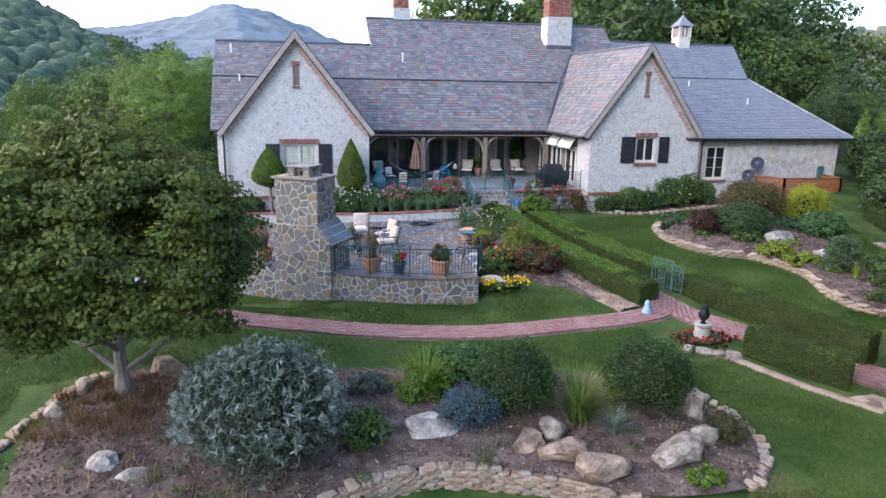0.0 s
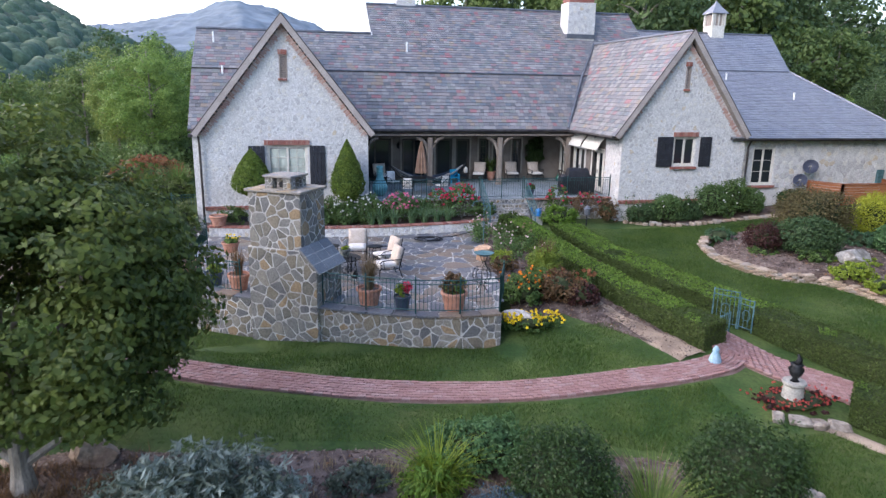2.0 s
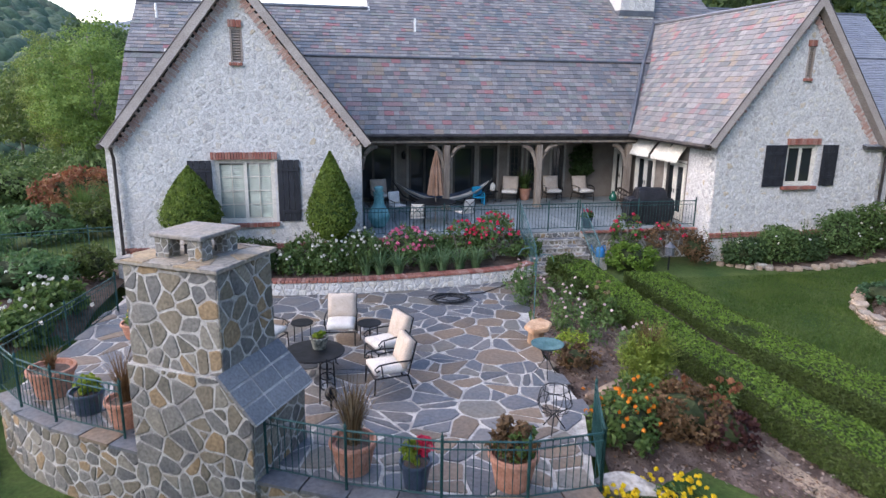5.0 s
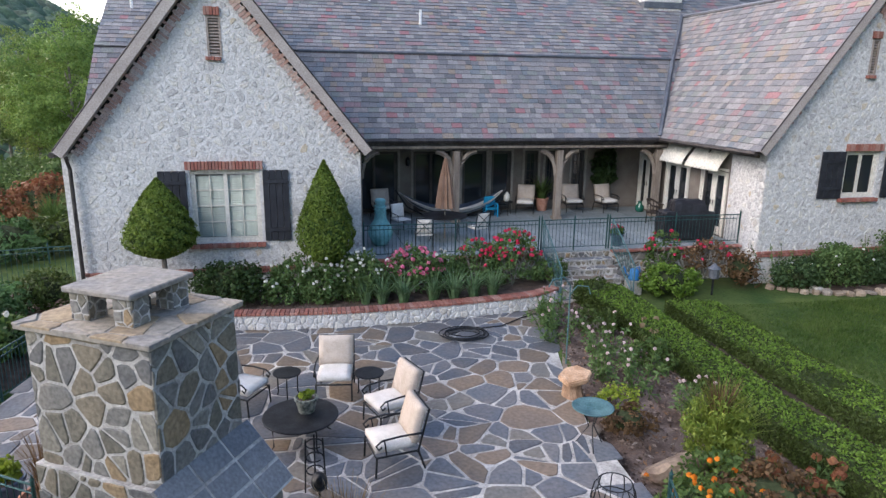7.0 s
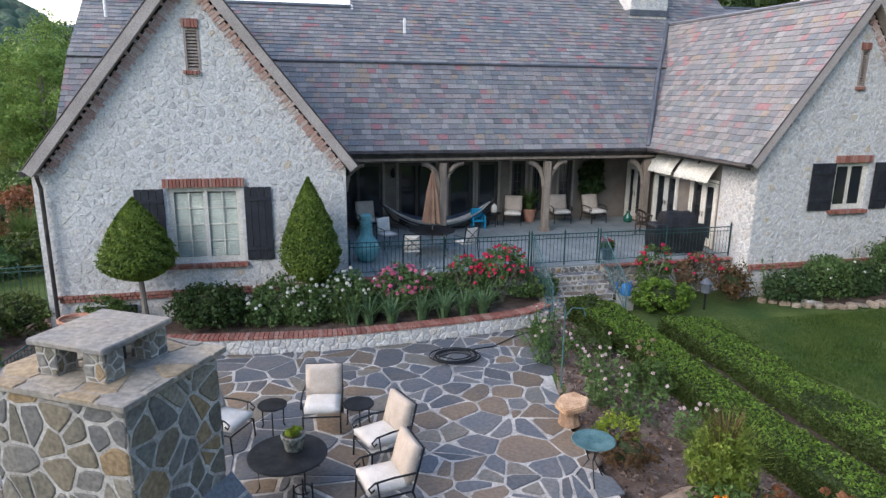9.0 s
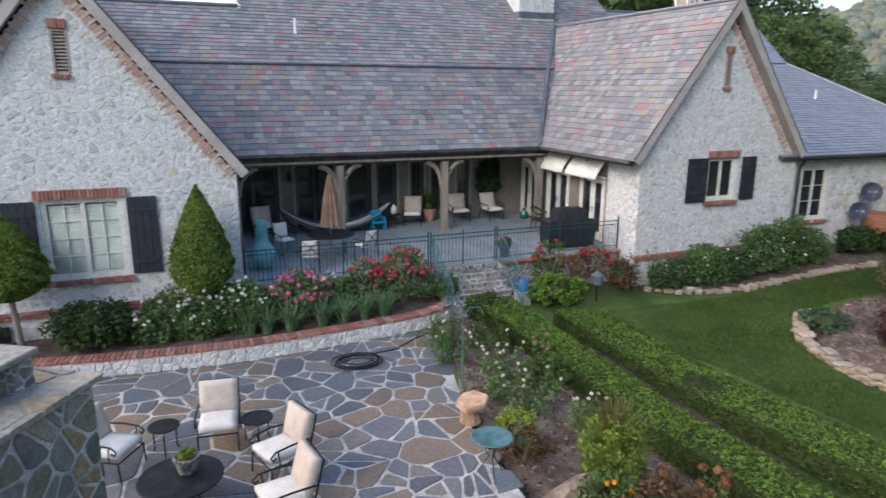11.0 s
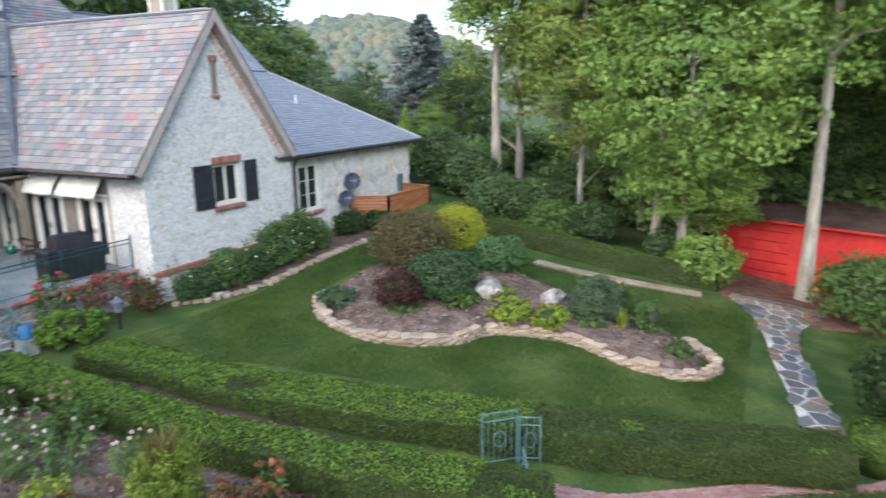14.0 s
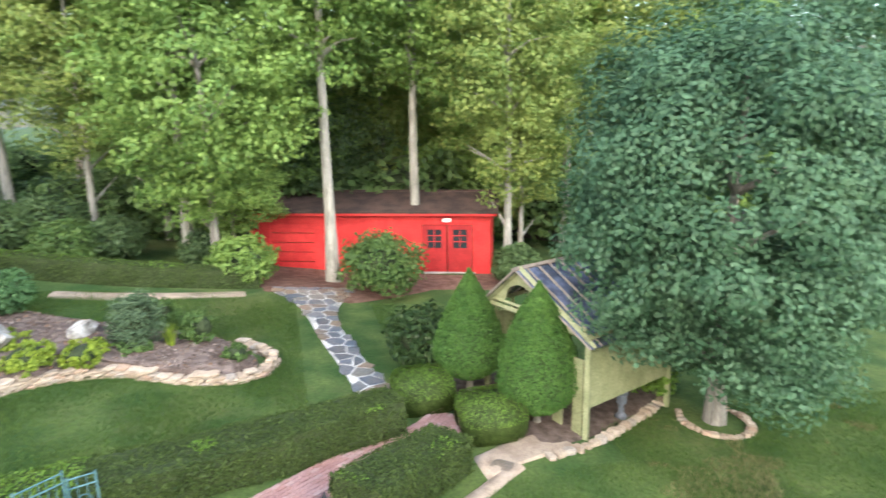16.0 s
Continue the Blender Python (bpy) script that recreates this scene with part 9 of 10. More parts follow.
iron([(15.9, 39.2, 0), (15.9, 39.2, 1.75), (15.75, 39.2, 1.95), (15.5, 39.2, 1.9), (15.42, 39.2, 1.75)], 0.014, s, "hook", M_VERDI)
iron([(15.9, 39.2, 1.55), (16.05, 39.2, 1.75), (16.3, 39.2, 1.72), (16.36, 39.2, 1.55)], 0.012, s, "hook", M_VERDI)

# smaller plants that fill the bed between patio and hedge
for i, (n, lab, at, rad, mat, cnt, lf) in enumerate((
    ("catmint", "soft grey-green mound of catmint", (17.3, 38.4, 0.0), (0.5, 0.5, 0.4), M_GREENPLANT, 900, 0.05),
    ("catmint", "soft grey-green mound of catmint", (17.2, 40.6, 0.0), (0.5, 0.55, 0.4), M_HEDGE, 1000, 0.05),
    ("coreopsis", "fine yellow-green mound of coreopsis", (15.95, 36.9, -0.05), (0.42, 0.38, 0.3), M_LIMEPLANT, 800, 0.04),
    ("perennial", "leafy green perennial among mulch", (16.4, 34.8, -0.3), (0.5, 0.4, 0.42), M_GREENPLANT, 900, 0.05),
    ("phlox", "bushy green phlox before the porch", (10.2, 43.9, 0.3), (0.6, 0.4, 0.6), M_LILYG, 1700, 0.055),
    ("phlox", "bushy green phlox before the porch", (11.5, 44.0, 0.3), (0.6, 0.4, 0.6), M_LILYG, 1700, 0.055),
    ("phlox", "bushy green phlox before the porch", (12.5, 43.6, 0.3), (0.5, 0.4, 0.45), M_HEDGE, 1000, 0.06),
    ("phlox", "bushy green phlox before the porch", (14.2, 43.9, 0.3), (0.6, 0.4, 0.52), M_LILYG, 1700, 0.055),
    ("phlox", "bushy green phlox before the porch", (17.3, 43.9, 0.3), (0.5, 0.4, 0.4), M_GREENPLANT, 900, 0.06),
    ("phlox", "bushy green phlox before the porch", (6.2, 43.9, 0.3), (0.6, 0.4, 0.42), M_GREENPLANT, 900, 0.06))):
    shrub(n, lab, at, rad, mat, cnt, lf, 1200 + i, 0.4, "flowering plant", core=False, spread=1.0)

# shrubs along the house wall
for i, (x, y, z, r, mat) in enumerate(((24.9, 43.1, 0.0, (0.85, 0.6, 0.5), M_VIB), (26.0, 43.0, 0.0, (0.8, 0.6, 0.72), M_LILYG), (27.0, 42.9, 0.1, (0.7, 0.55, 0.5), M_VIB), (28.2, 42.8, 0.2, (0.9, 0.65, 0.85), M_LILYG), (29.4, 42.75, 0.3, (0.95, 0.65, 0.95), M_GREENPLANT), (30.4, 42.85, 0.35, (0.7, 0.55, 0.65), M_LILYG), (32.7, 42.8, 0.55, (0.85, 0.6, 0.5), M_HOLLY), (33.8, 42.2, 0.6, (0.7, 0.5, 0.4), M_HOLLY))):
    shrub("foundation_shrub", "leafy green shrub against the stone wall", (x, y, z), r, mat, 3600, 0.055, 1020 + i, 0.36, group="shrubs along the wall", spread=1.0)
mulch("garden_bed", "narrow mulched bed along the house wall", [(24.0, 43.6), (24.1, 43.2), (25.0, 42.6), (26.7, 42.1), (28.4, 42.0), (30.2, 41.9), (32.3, 41.6), (34.5, 41.6), (34.5, 43.8), (30, 43.85), (27, 43.7)], M_MULCH, 0.03, 0.03)
kerb_stones("stone_edging", "low tan stones edging the wall bed", bezier([(24.1, 43.3), (25.0, 42.65), (26.7, 42.1), (28.4, 42.0), (30.2, 41.9), (32.3, 41.6), (34.0, 41.6)], 30), 0.32, 0.13, M_SANDSTONE, 205, 1)
boulder("small pale boulder at the wall bed", (25.2, 42.7, 0.0), (0.26, 0.18, 0.14), M_ROCKW, 61)

# ---- gate, urn and rooster ----
def gate_leaf(label, a, b, h=1.0):
    g = thing("garden_gate", label, "gate", a, "garden gate leaves")
    a, b = Vector(a), Vector(b)
    for p in (a, b):
        iron([p, p + Vector((0, 0, h + 0.04))], 0.02, g, "stile", M_VERDI)
    for z in (0.1, h - 0.16, h):
        iron([a + Vector((0, 0, z)), b + Vector((0, 0, z))], 0.014, g, "rail", M_VERDI)
    n = max(3, int((b - a).length / 0.11))
    for i in range(1, n):
        c = a + (b - a) * i / n
        iron([c + Vector((0, 0, 0.1)), c + Vector((0, 0, h))], 0.008, g, "bar", M_VERDI)
    mid = (a + b) / 2 + Vector((0, 0, h * 0.5))
    d = (b - a).normalized()
    iron([mid + d * 0.12 * math.cos(t) + Vector((0, 0, 0.16 * math.sin(t))) for t in np.linspace(0, 2 * math.pi, 14)], 0.010, g, "scroll", M_VERDI)


gate_leaf("verdigris iron garden gate leaf standing open", (20.93, 31.8, -0.66), (21.42, 31.3, -0.68), 1.1)
gate_leaf("verdigris iron garden gate leaf standing open", (21.45, 31.26, -0.68), (21.62, 30.9, -0.70), 0.95)
gate_leaf("short verdigris iron gate leaf beside the hedge", (20.45, 30.75, -0.66), (20.95, 31.0, -0.66), 0.6)


def garden_ornaments():
    o = thing("rooster_ornament", "pale blue painted rooster ornament by the hedge", "ornament", (19.35, 29.3, -0.95))
    bm = bmesh.new()
    lathe(bm, [(0.12, 0.0), (0.15, 0.08), (0.16, 0.25), (0.12, 0.38), (0.08, 0.48), (0.085, 0.56), (0.03, 0.64)], 14, Matrix.Translation((19.35, 29.3, -0.92)))
    part("body", bm, surface("pale_blue_paint", (0.22, 0.36, 0.46), (0.32, 0.45, 0.53), 6, 30, 0.6, 0.2), o, smooth=True)
    u = thing("garden_urn", "black urn on a pale stone pedestal", "urn", (20.15, 27.45, -1.1))
    bm = bmesh.new()
    lathe(bm, [(0.30, 0), (0.30, 0.06), (0.25, 0.1), (0.22, 0.45), (0.26, 0.5), (0.26, 0.56), (0.02, 0.56)], 20, Matrix.Translation((20.15, 27.45, -1.02)))
    part("pedestal", bm, M_CONC, u, smooth=False)
    bm = bmesh.new()
    lathe(bm, [(0.10, 0.56), (0.05, 0.62), (0.13, 0.72), (0.18, 0.86), (0.12, 0.92), (0.15, 0.98), (0.02, 0.99)], 18, Matrix.Translation((20.15, 27.45, -1.02)))
    part("urn", bm, M_IRON, u, smooth=True)
    bm = bmesh.new()
    tube(bm, [(20.15, 27.45, -0.05), (20.21, 27.45, 0.08), (20.15, 27.45, 0.2)], [0.09, 0.06, 0.02], 8)
    part("finial", bm, M_IRON, u, smooth=True)
    s = shrub("begonia_bed", "red flowering bed round the urn", (20.15, 27.45, -1.08), (1.1, 0.7, 0.14), M_BURG, 1300, 0.055, 1040, 0.3, category="flower bed")
    rg = np.random.default_rng(8)
    blossoms([(20.15 + rg.uniform(-1.1, 1.1), 27.45 + rg.uniform(-0.6, 0.6), -0.84 + rg.normal(0, 0.04)) for _ in range(130)], 0.035, M_BEGONIA, s, 1041)
    kerb_stones("stone_edging", "flat grey stones in front of the red bed", [(19.3, 26.85), (20.0, 26.5), (20.7, 26.3)], 0.45, 0.12, M_ROCK, 206)
    kerb_stones("stepping_stones", "flat bluestone slabs at the path's end", [(22.75, 23.75), (23.05, 23.45)], 0.5, 0.07, M_FLAG, 207)


garden_ornaments()


# ---- the far path, shed and garden house ----
def stone_path():
    p = thing("stone_path", "flagstone path with pale joints to the red shed", "path", (31, 26.5, -1.2), kind="structure")
    L = bezier([(25.6, 26.2), (26.9, 26.4), (29.05, 26.8), (31.9, 27.2), (33.9, 27.7), (35.6, 28.6)], 30)
    R = bezier([(25.7, 25.1), (27.0, 25.35), (29.6, 25.85), (32.2, 26.2), (33.9, 25.9), (35.6, 25.2)], 30)
    sheet("mortar_bed", L, R, M_MORTAR, p, 0.03)
    polys = [q for q in cells([(25.6, 24.6), (36.0, 24.6), (36.0, 29.0), (25.6, 29.0)], 0.55, 0.07, 1050, 0.8)]
    keep = []
    for q in polys:
        c = (sum(v[0] for v in q) / len(q), sum(v[1] for v in q) / len(q))
        lo = np.interp(c[0], [v[0] for v in R], [v[1] for v in R])
        hi = np.interp(c[0], [v[0] for v in L], [v[1] for v in L])
        if lo < c[1] < hi:
            keep.append([(u, min(max(v, lo), hi)) for u, v in q])
    stonework("flagstone", keep, lambda u, v, w: Vector((u, v, ground_z(u, v) + 0.065 + w)), M_FLAG, p, 1050, 0.012, 0.02)
    gl = bezier([(34.2, 35.4), (34.1, 33.5), (34.2, 31.5), (34.5, 29.2)], 20)
    tagged(sheet("gravel_drive", gl, offset(gl, 0.9), M_GRAVEL, None, 0.03), "tan gravel strip along the low hedge", "gravel", kind="structure")
    mulch("leaf_litter", "russet leaf litter under the trees by the shed", [(34.0, 25.6), (35.5, 22.0), (35.0, 19.0), (37.5, 17.5), (40.5, 22), (42, 29), (38, 30.2), (35.4, 28.8)], surface("russet_leaf_litter", (0.10, 0.048, 0.034), (0.17, 0.10, 0.075), 3, 30, 0.95, 0.9), 0.03, 0.02)


stone_path()


def shed():
    s = thing("red_shed", "long low red painted shed under the trees", "shed", (39.4, 24.2, -1.75))
    A, B = Vector((41.3, 29.2, 0)), Vector((37.6, 19.1, 0))
    d = (B - A).normalized()
    n = Vector((d.y, -d.x, 0))
    if n.x > 0:
        n = -n
    L = (B - A).length
    base, top = -1.75, 0.98
    place = lambda u, v, w: A + d * u + n * w + Vector((0, 0, v))
    ug0, ug1 = 0.9, 2.9
    ud0, ud1 = 7.75, 10.0
    walling("front_wall", [(0, base - 0.4), (L, base - 0.4), (L, top), (0, top)], [(ug0, ug1, base - 0.4, 0.45), (ud0, ud1, base - 0.4, 0.42)], place, 0.15, M_RED, s)
    depth = 4.5
    for u in (0, L):
        q = [place(u, base - 0.4, -0.15), place(u, base - 0.4, -depth), place(u, top + 0.2, -depth), place(u, top, -0.15)]
        bm = bmesh.new()
        slab(bm, q, 0.1)
        bmesh.ops.recalc_face_normals(bm, faces=bm.faces)
        part("end_wall", bm, M_RED, s)
    bm = bmesh.new()
    slab(bm, [place(-0.35, top + 0.08, 0.35), place(L + 0.35, top + 0.08, 0.35), place(L + 0.35, top + 0.5, -2.6), place(-0.35, top + 0.5, -2.6)], 0.1)
    bmesh.ops.recalc_face_normals(bm, faces=bm.faces)
    part("roof", bm, M_SHINGLE, s, "dark brown shingled roof strewn with leaves")
    bm = bmesh.new()
    slab(bm, [place(-0.35, top + 0.2, -depth), place(L + 0.35, top + 0.2, -depth), place(L + 0.35, top + 0.5, -2.6), place(-0.35, top + 0.5, -2.6)], 0.1)
    bmesh.ops.recalc_face_normals(bm, faces=bm.faces)
    part("roof", bm, M_SHINGLE, s)
    rot = Matrix.Translation(A) @ Matrix.Rotation(math.atan2(d.y, d.x), 4, "Z")
    sgn = 1 if (rot.to_3x3() @ Vector((0, 1, 0))).dot(n) > 0 else -1
    def flat(u0, u1, v0, v1, w0, w1, name, mat, parent=s, bevel=0.0):
        y0, y1 = sorted((sgn * w0, sgn * w1))
        return part(name, boxed(u0, u1, y0, y1, v0, v1, rot, bevel), mat, parent)
    flat(-0.3, L + 0.3, top - 0.12, top + 0.06, 0.26, 0.32, "fascia", M_RED)
    flat(-0.1, L + 0.1, top - 0.32, top - 0.2, 0.005, 0.05, "frieze", M_RED)
    for i in range(5):
        flat(ug0, ug1, base + 0.44 * i + 0.01, base + 0.44 * (i + 1) - 0.015, -0.1, -0.05, "garage_panel", M_RED, bevel=0.01)
    for k in range(2):
        u0, u1 = ud0 + k * 1.125 + 0.02, ud0 + (k + 1) * 1.125 - 0.02
        dl = flat(u0, u1, base + 0.05, 0.40, -0.08, -0.02, "door_leaf", M_REDDOOR)
        flat(u0 + 0.24, u1 - 0.24, -0.62, 0.2, -0.018, -0.005, "window", M_GLASS, dl)
        for j in range(1, 3):
            flat(u0 + 0.24, u1 - 0.24, -0.62 + j * 0.27, -0.59 + j * 0.27, -0.01, 0.005, "glazing_bar", M_RED, dl)
        flat((u0 + u1) / 2 - 0.015, (u0 + u1) / 2 + 0.015, -0.62, 0.2, -0.01, 0.006, "glazing_bar", M_RED, dl)
    flat(ud0 - 0.1, ud1 + 0.1, base - 0.02, base + 0.05, -0.05, 0.08, "threshold", M_CONC)
    flat(ud0 + 0.95, ud0 + 1.3, 0.55, 0.72, 0.0, 0.14, "wall_lamp", M_WHITE, bevel=0.03)
    flat(3.6, 3.9, 0.02, 0.10, 0.0, 0.08, "door_hook", M_IRON)


shed()


def garden_house():
    """A small olive timber house with a glazed pitched roof."""
    g = thing("garden_house", "olive timber garden house with a glazed roof", "greenhouse", (24.6, 21.2, -1.65))
    O = Vector((23.5, 21.5, 0))
    s = Vector((0.38, -0.925, 0)).normalized()
    f = Vector((0.925, 0.38, 0)).normalized()
    W, L, base, eave, apex = 3.4, 3.0, -1.7, 0.74, 1.82
    R = 0.64 * W
    P = lambda a, b, z: O + f * a + s * b + Vector((0, 0, z))
    def beam(p, q, r, name="beam", mat=M_OLIVE):
        bm = bmesh.new()
        tube(bm, [p, q], r, 4)
        part(name, bm, mat, g)
    for a in (0, W):
        for b in (0, L):
            beam(P(a, b, base - 0.2), P(a, b, eave), 0.085, "corner_post")
        beam(P(a, -0.1, eave), P(a, L + 0.1, eave), 0.07, "eave_beam")
    for b in (0, L):
        beam(P(0, b, eave), P(W, b, eave), 0.07, "tie_beam")
    # gable with a round-headed opening
    for b, th in ((0.0, 0.06), (L, 0.06)):
        segs = 12
        cx, r = R, 0.55
        vs, fs = [], []
        ring = [(cx + r * math.cos(t), eave + 0.22 + 0.85 * r * math.sin(t)) for t in np.linspace(0, math.pi, segs)]
        outer = []
        for k, t in enumerate(np.linspace(0, math.pi, segs)):
            x = cx + (W - R if math.cos(t) > 0 else R) * math.cos(t) * 0.98
            zmax = eave + (apex - eave) * (x / R if x < R else (W - x) / (W - R))
            outer.append((x, zmax))
        for w in (0, th):
            vs += [tuple(P(x, b + w, z)) for x, z in ring] + [tuple(P(x, b + w, z)) for x, z in outer]
        n = segs
        for k in range(n - 1):
            fs.append((k, k + 1, n + k + 1, n + k))
            fs.append((2 * n + k, 3 * n + k, 3 * n + k + 1, 2 * n + k + 1))
            fs.append((k, 2 * n + k, 2 * n + k + 1, k + 1))
        solid("gable_panel", vs, fs, M_OLIVE, g)
        beam(P(0.05, b, eave + 0.15), P(W - 0.05, b, eave + 0.15), 0.05, "sill_beam")
        beam(P(-0.2, b - 0.02, eave - 0.17), P(R, b - 0.02, apex + 0.05), 0.075, "barge_board")
        beam(P(W + 0.2, b - 0.02, eave - 0.17), P(R, b - 0.02, apex + 0.05), 0.075, "barge_board")
    # side wall boards, lower half closed
    for a in (0.0, W):
        for k in range(6):
            p0 = P(a, 0.05 + k * (L - 0.1) / 6, 0)
            p1 = P(a, 0.05 + (k + 1) * (L - 0.1) / 6 - 0.01, 0)
            q = [p0 + Vector((0, 0, -0.95)), p1 + Vector((0, 0, -0.95)), p1 + Vector((0, 0, 0.38)), p0 + Vector((0, 0, 0.38))]
            bm = bmesh.new()
            slab(bm, q, 0.05)
            bmesh.ops.recalc_face_normals(bm, faces=bm.faces)
            part("wall_board", bm, M_OLIVE, g)
        for k in range(5):
            beam(P(a, 0.3 + k * 0.6, 0.36), P(a, 0.3 + k * 0.57, eave), 0.04, "mullion")
    for k in range(3):
        q = [P(0.1 + k * 0.3, 0.0, base), P(0.38 + k * 0.3, 0.0, base), P(0.38 + k * 0.3, 0.0, 0.2), P(0.1 + k * 0.3, 0.0, 0.2)]
        if k != 1:
            bm = bmesh.new()
            slab(bm, q, 0.05)
            bmesh.ops.recalc_face_normals(bm, faces=bm.faces)
            part("front_board", bm, M_OLIVE, g)
    gl = surface("mossy_roof_glass", (0.045, 0.05, 0.07), (0.12, 0.14, 0.21), 1.4, 8, 0.18, 0.05, spec=0.6)
    for side in (0, 1):
        e = -0.22 if side == 0 else W + 0.22
        n = 9
        for k in range(n):
            b0, b1 = -0.2 + k * (L + 0.4) / n, -0.2 + (k + 1) * (L + 0.4) / n
            q = [P(e, b0 + 0.03, eave - 0.16), P(e, b1 - 0.03, eave - 0.16), P(R, b1 - 0.03, apex + 0.02), P(R, b0 + 0.03, apex + 0.02)]
            bm = bmesh.new()
            slab(bm, q, 0.012)
            bmesh.ops.recalc_face_normals(bm, faces=bm.faces)
            part("pane", bm, gl, g, "dusty roof pane")
            beam(P(e, b0, eave - 0.15), P(R, b0, apex + 0.04), 0.03, "rafter", M_BEAM)
    beam(P(R, -0.25, apex + 0.04), P(R, L + 0.25, apex + 0.04), 0.06, "ridge_beam", M_BEAM)
    mulch("garden_bed", "mulched bed round the garden house", [(23.0, 22.9), (23.5, 21.3), (24.3, 19.6), (25.4, 18.2), (26.6, 18.8), (27.8, 21), (28.3, 23.4), (26.5, 24.0), (24.6, 22.9)], M_MULCH, 0.03, 0.05)
    kerb_stones("stone_edging", "tan stones edging the garden house bed", bezier([(22.9, 22.6), (23.2, 21.5), (24.0, 20.0), (25.0, 18.5)], 20), 0.26, 0.13, M_SANDSTONE, 208)
    kerb_stones("stone_ring", "ring of pale stones round the tree", [(23.7 + 0.85 * math.cos(t), 18.0 + 0.8 * math.sin(t)) for t in np.linspace(0.9, 5.4, 18)], 0.2, 0.09, M_SANDSTONE, 209)
    mulch("gravel_path", "tan gravel path round the box bushes", [(22.3, 24.25), (22.7, 23.5), (22.95, 22.7), (23.15, 21.7), (23.6, 21.9), (23.9, 22.6), (23.8, 23.1), (23.5, 23.7), (23.2, 24.3)], M_GRAVEL, 0.045, 0.01)
    shrub("rhododendron", "dark green leafy shrub beside the garden house", (28.4, 24.2, -1.5), (1.25, 1.0, 0.85), M_HOLLY, 2600, 0.09, 1060, 0.3)
    shrub("low_shrub", "bright green leafy shrub by the tree", (25.4, 18.7, -1.8), (0.8, 0.6, 0.55), M_HEDGETOP, 1200, 0.09, 1061, 0.3)
    lan = thing("stone_lantern", "small dark garden lantern ornament", "ornament", (24.35, 20.4, -1.7))
    bm = bmesh.new()
    lathe(bm, [(0.14, 0), (0.14, 0.08), (0.07, 0.14), (0.07, 0.35), (0.13, 0.42), (0.12, 0.6), (0.16, 0.64), (0.03, 0.8)], 10, Matrix.Translation((24.25, 20.2, -1.72)))
    part("body", bm, M_LEAD, lan)


garden_house()
for i, (x, y, r, mat) in enumerate(((35.3, 24.2, (1.85, 1.5, 1.2), M_GREENPLANT), (37.0, 29.4, (1.5, 1.3, 0.95), M_FOREST), (38.6, 36.0, (1.4, 1.2, 0.9), M_GREENPLANT), (39.6, 34.4, (1.3, 1.2, 0.9), M_FORESTD), (38.9, 38.6, (1.7, 1.4, 1.1), M_FORESTD), (41.0, 41.0, (1.8, 1.4, 1.3), M_FORESTD), (40.6, 37.0, (1.6, 1.4, 1.2), M_FORESTD), (39.6, 31.0, (1.2, 1.0, 0.9), M_FORESTD), (41.8, 43.2, (1.4, 1.4, 1.6), M_FORESTD), (35.6, 18.6, (0.9, 0.9, 0.9), M_FORESTD))):
    shrub("woodland_shrub", "dense leafy shrub at the edge of the wood", (x, y, ground_z(x, y)), r, mat, 4200, 0.105, 1070 + i, 0.32, group="woodland shrubs")
# ---- trees ----
def tree(name, label, at, height, crown, crown_z, material, bark, trunk_r, seed, n=5000, leaf=0.16, n_clumps=90, clump=0.9, limbs=7, bare=0.45, lean=0.0, fork=False, low=-1.0, flat=0.5, shell=0.35, spread=0.7):
    """A tapered trunk with limbs and a crown of leaf clumps."""
    rng = random.Random(seed)
    x, y, z = at
    t = thing(name, label, "tree", at)
    bm = bmesh.new()
    top = height * (0.92 if not fork else 0.6)
    pts = [(x + lean * k / 6 * height * 0.1 + rng.uniform(-1, 1) * 0.04 * k / 2, y + rng.uniform(-1, 1) * 0.04 * k / 2, z - 0.1 + top * k / 6) for k in range(7)]
    tube(bm, pts, [trunk_r * 1.35] + [trunk_r * (1 - 0.13 * k) for k in range(1, 7)], 9)
    for k in range(limbs):
        h = bare + (0.9 - bare) * k / limbs
        i = min(5, int(h * 6 * (height / top)))
        p0 = Vector(pts[max(1, min(5, int(h * 6)))])
        a = k * 2.4 + rng.uniform(-0.4, 0.4)
        l = crown[0] * rng.uniform(0.45, 0.7)
        p1 = p0 + Vector((math.cos(a) * l * 0.5, math.sin(a) * l * 0.5, l * 0.35))
        p2 = p0 + Vector((math.cos(a) * l, math.sin(a) * l, l * rng.uniform(0.4, 0.75)))
        tube(bm, [p0, p1, p2], [trunk_r * 0.45, trunk_r * 0.28, trunk_r * 0.08], 6)
    part("trunk", bm, bark, t)
    p, nr = clumps((x, y, z + crown_z), crown, n_clumps, max(4, n // n_clumps), clump, seed, shell, low, flat)
    p[:, 2] = np.maximum(p[:, 2], z + 0.3)
    leaf_mesh("crown", p, nr, leaf, material, t, seed + 1, spread=spread)
    return t


# the maple at the rock bed and the big tree by the garden house
tree("maple_tree", "broad dark green maple beside the rock bed", (4.0, 27.2, -1.1), 5.9, (3.2, 3.1, 2.7), 3.72, M_MAPLE, M_BARK, 0.19, 501, 90000, 0.074, 520, 0.60, 9, 0.22, fork=True, low=-0.62, flat=0.30, shell=0.55, spread=0.5)
tree("pear_tree", "tall dense grey-green tree with a stone ring", (23.7, 18.0, -1.85), 9.2, (3.5, 3.5, 4.25), 5.25, M_PEAR, M_BARK, 0.22, 502, 120000, 0.072, 520, 0.66, 8, 0.2, low=-0.95, flat=0.8, shell=0.68, spread=0.42)


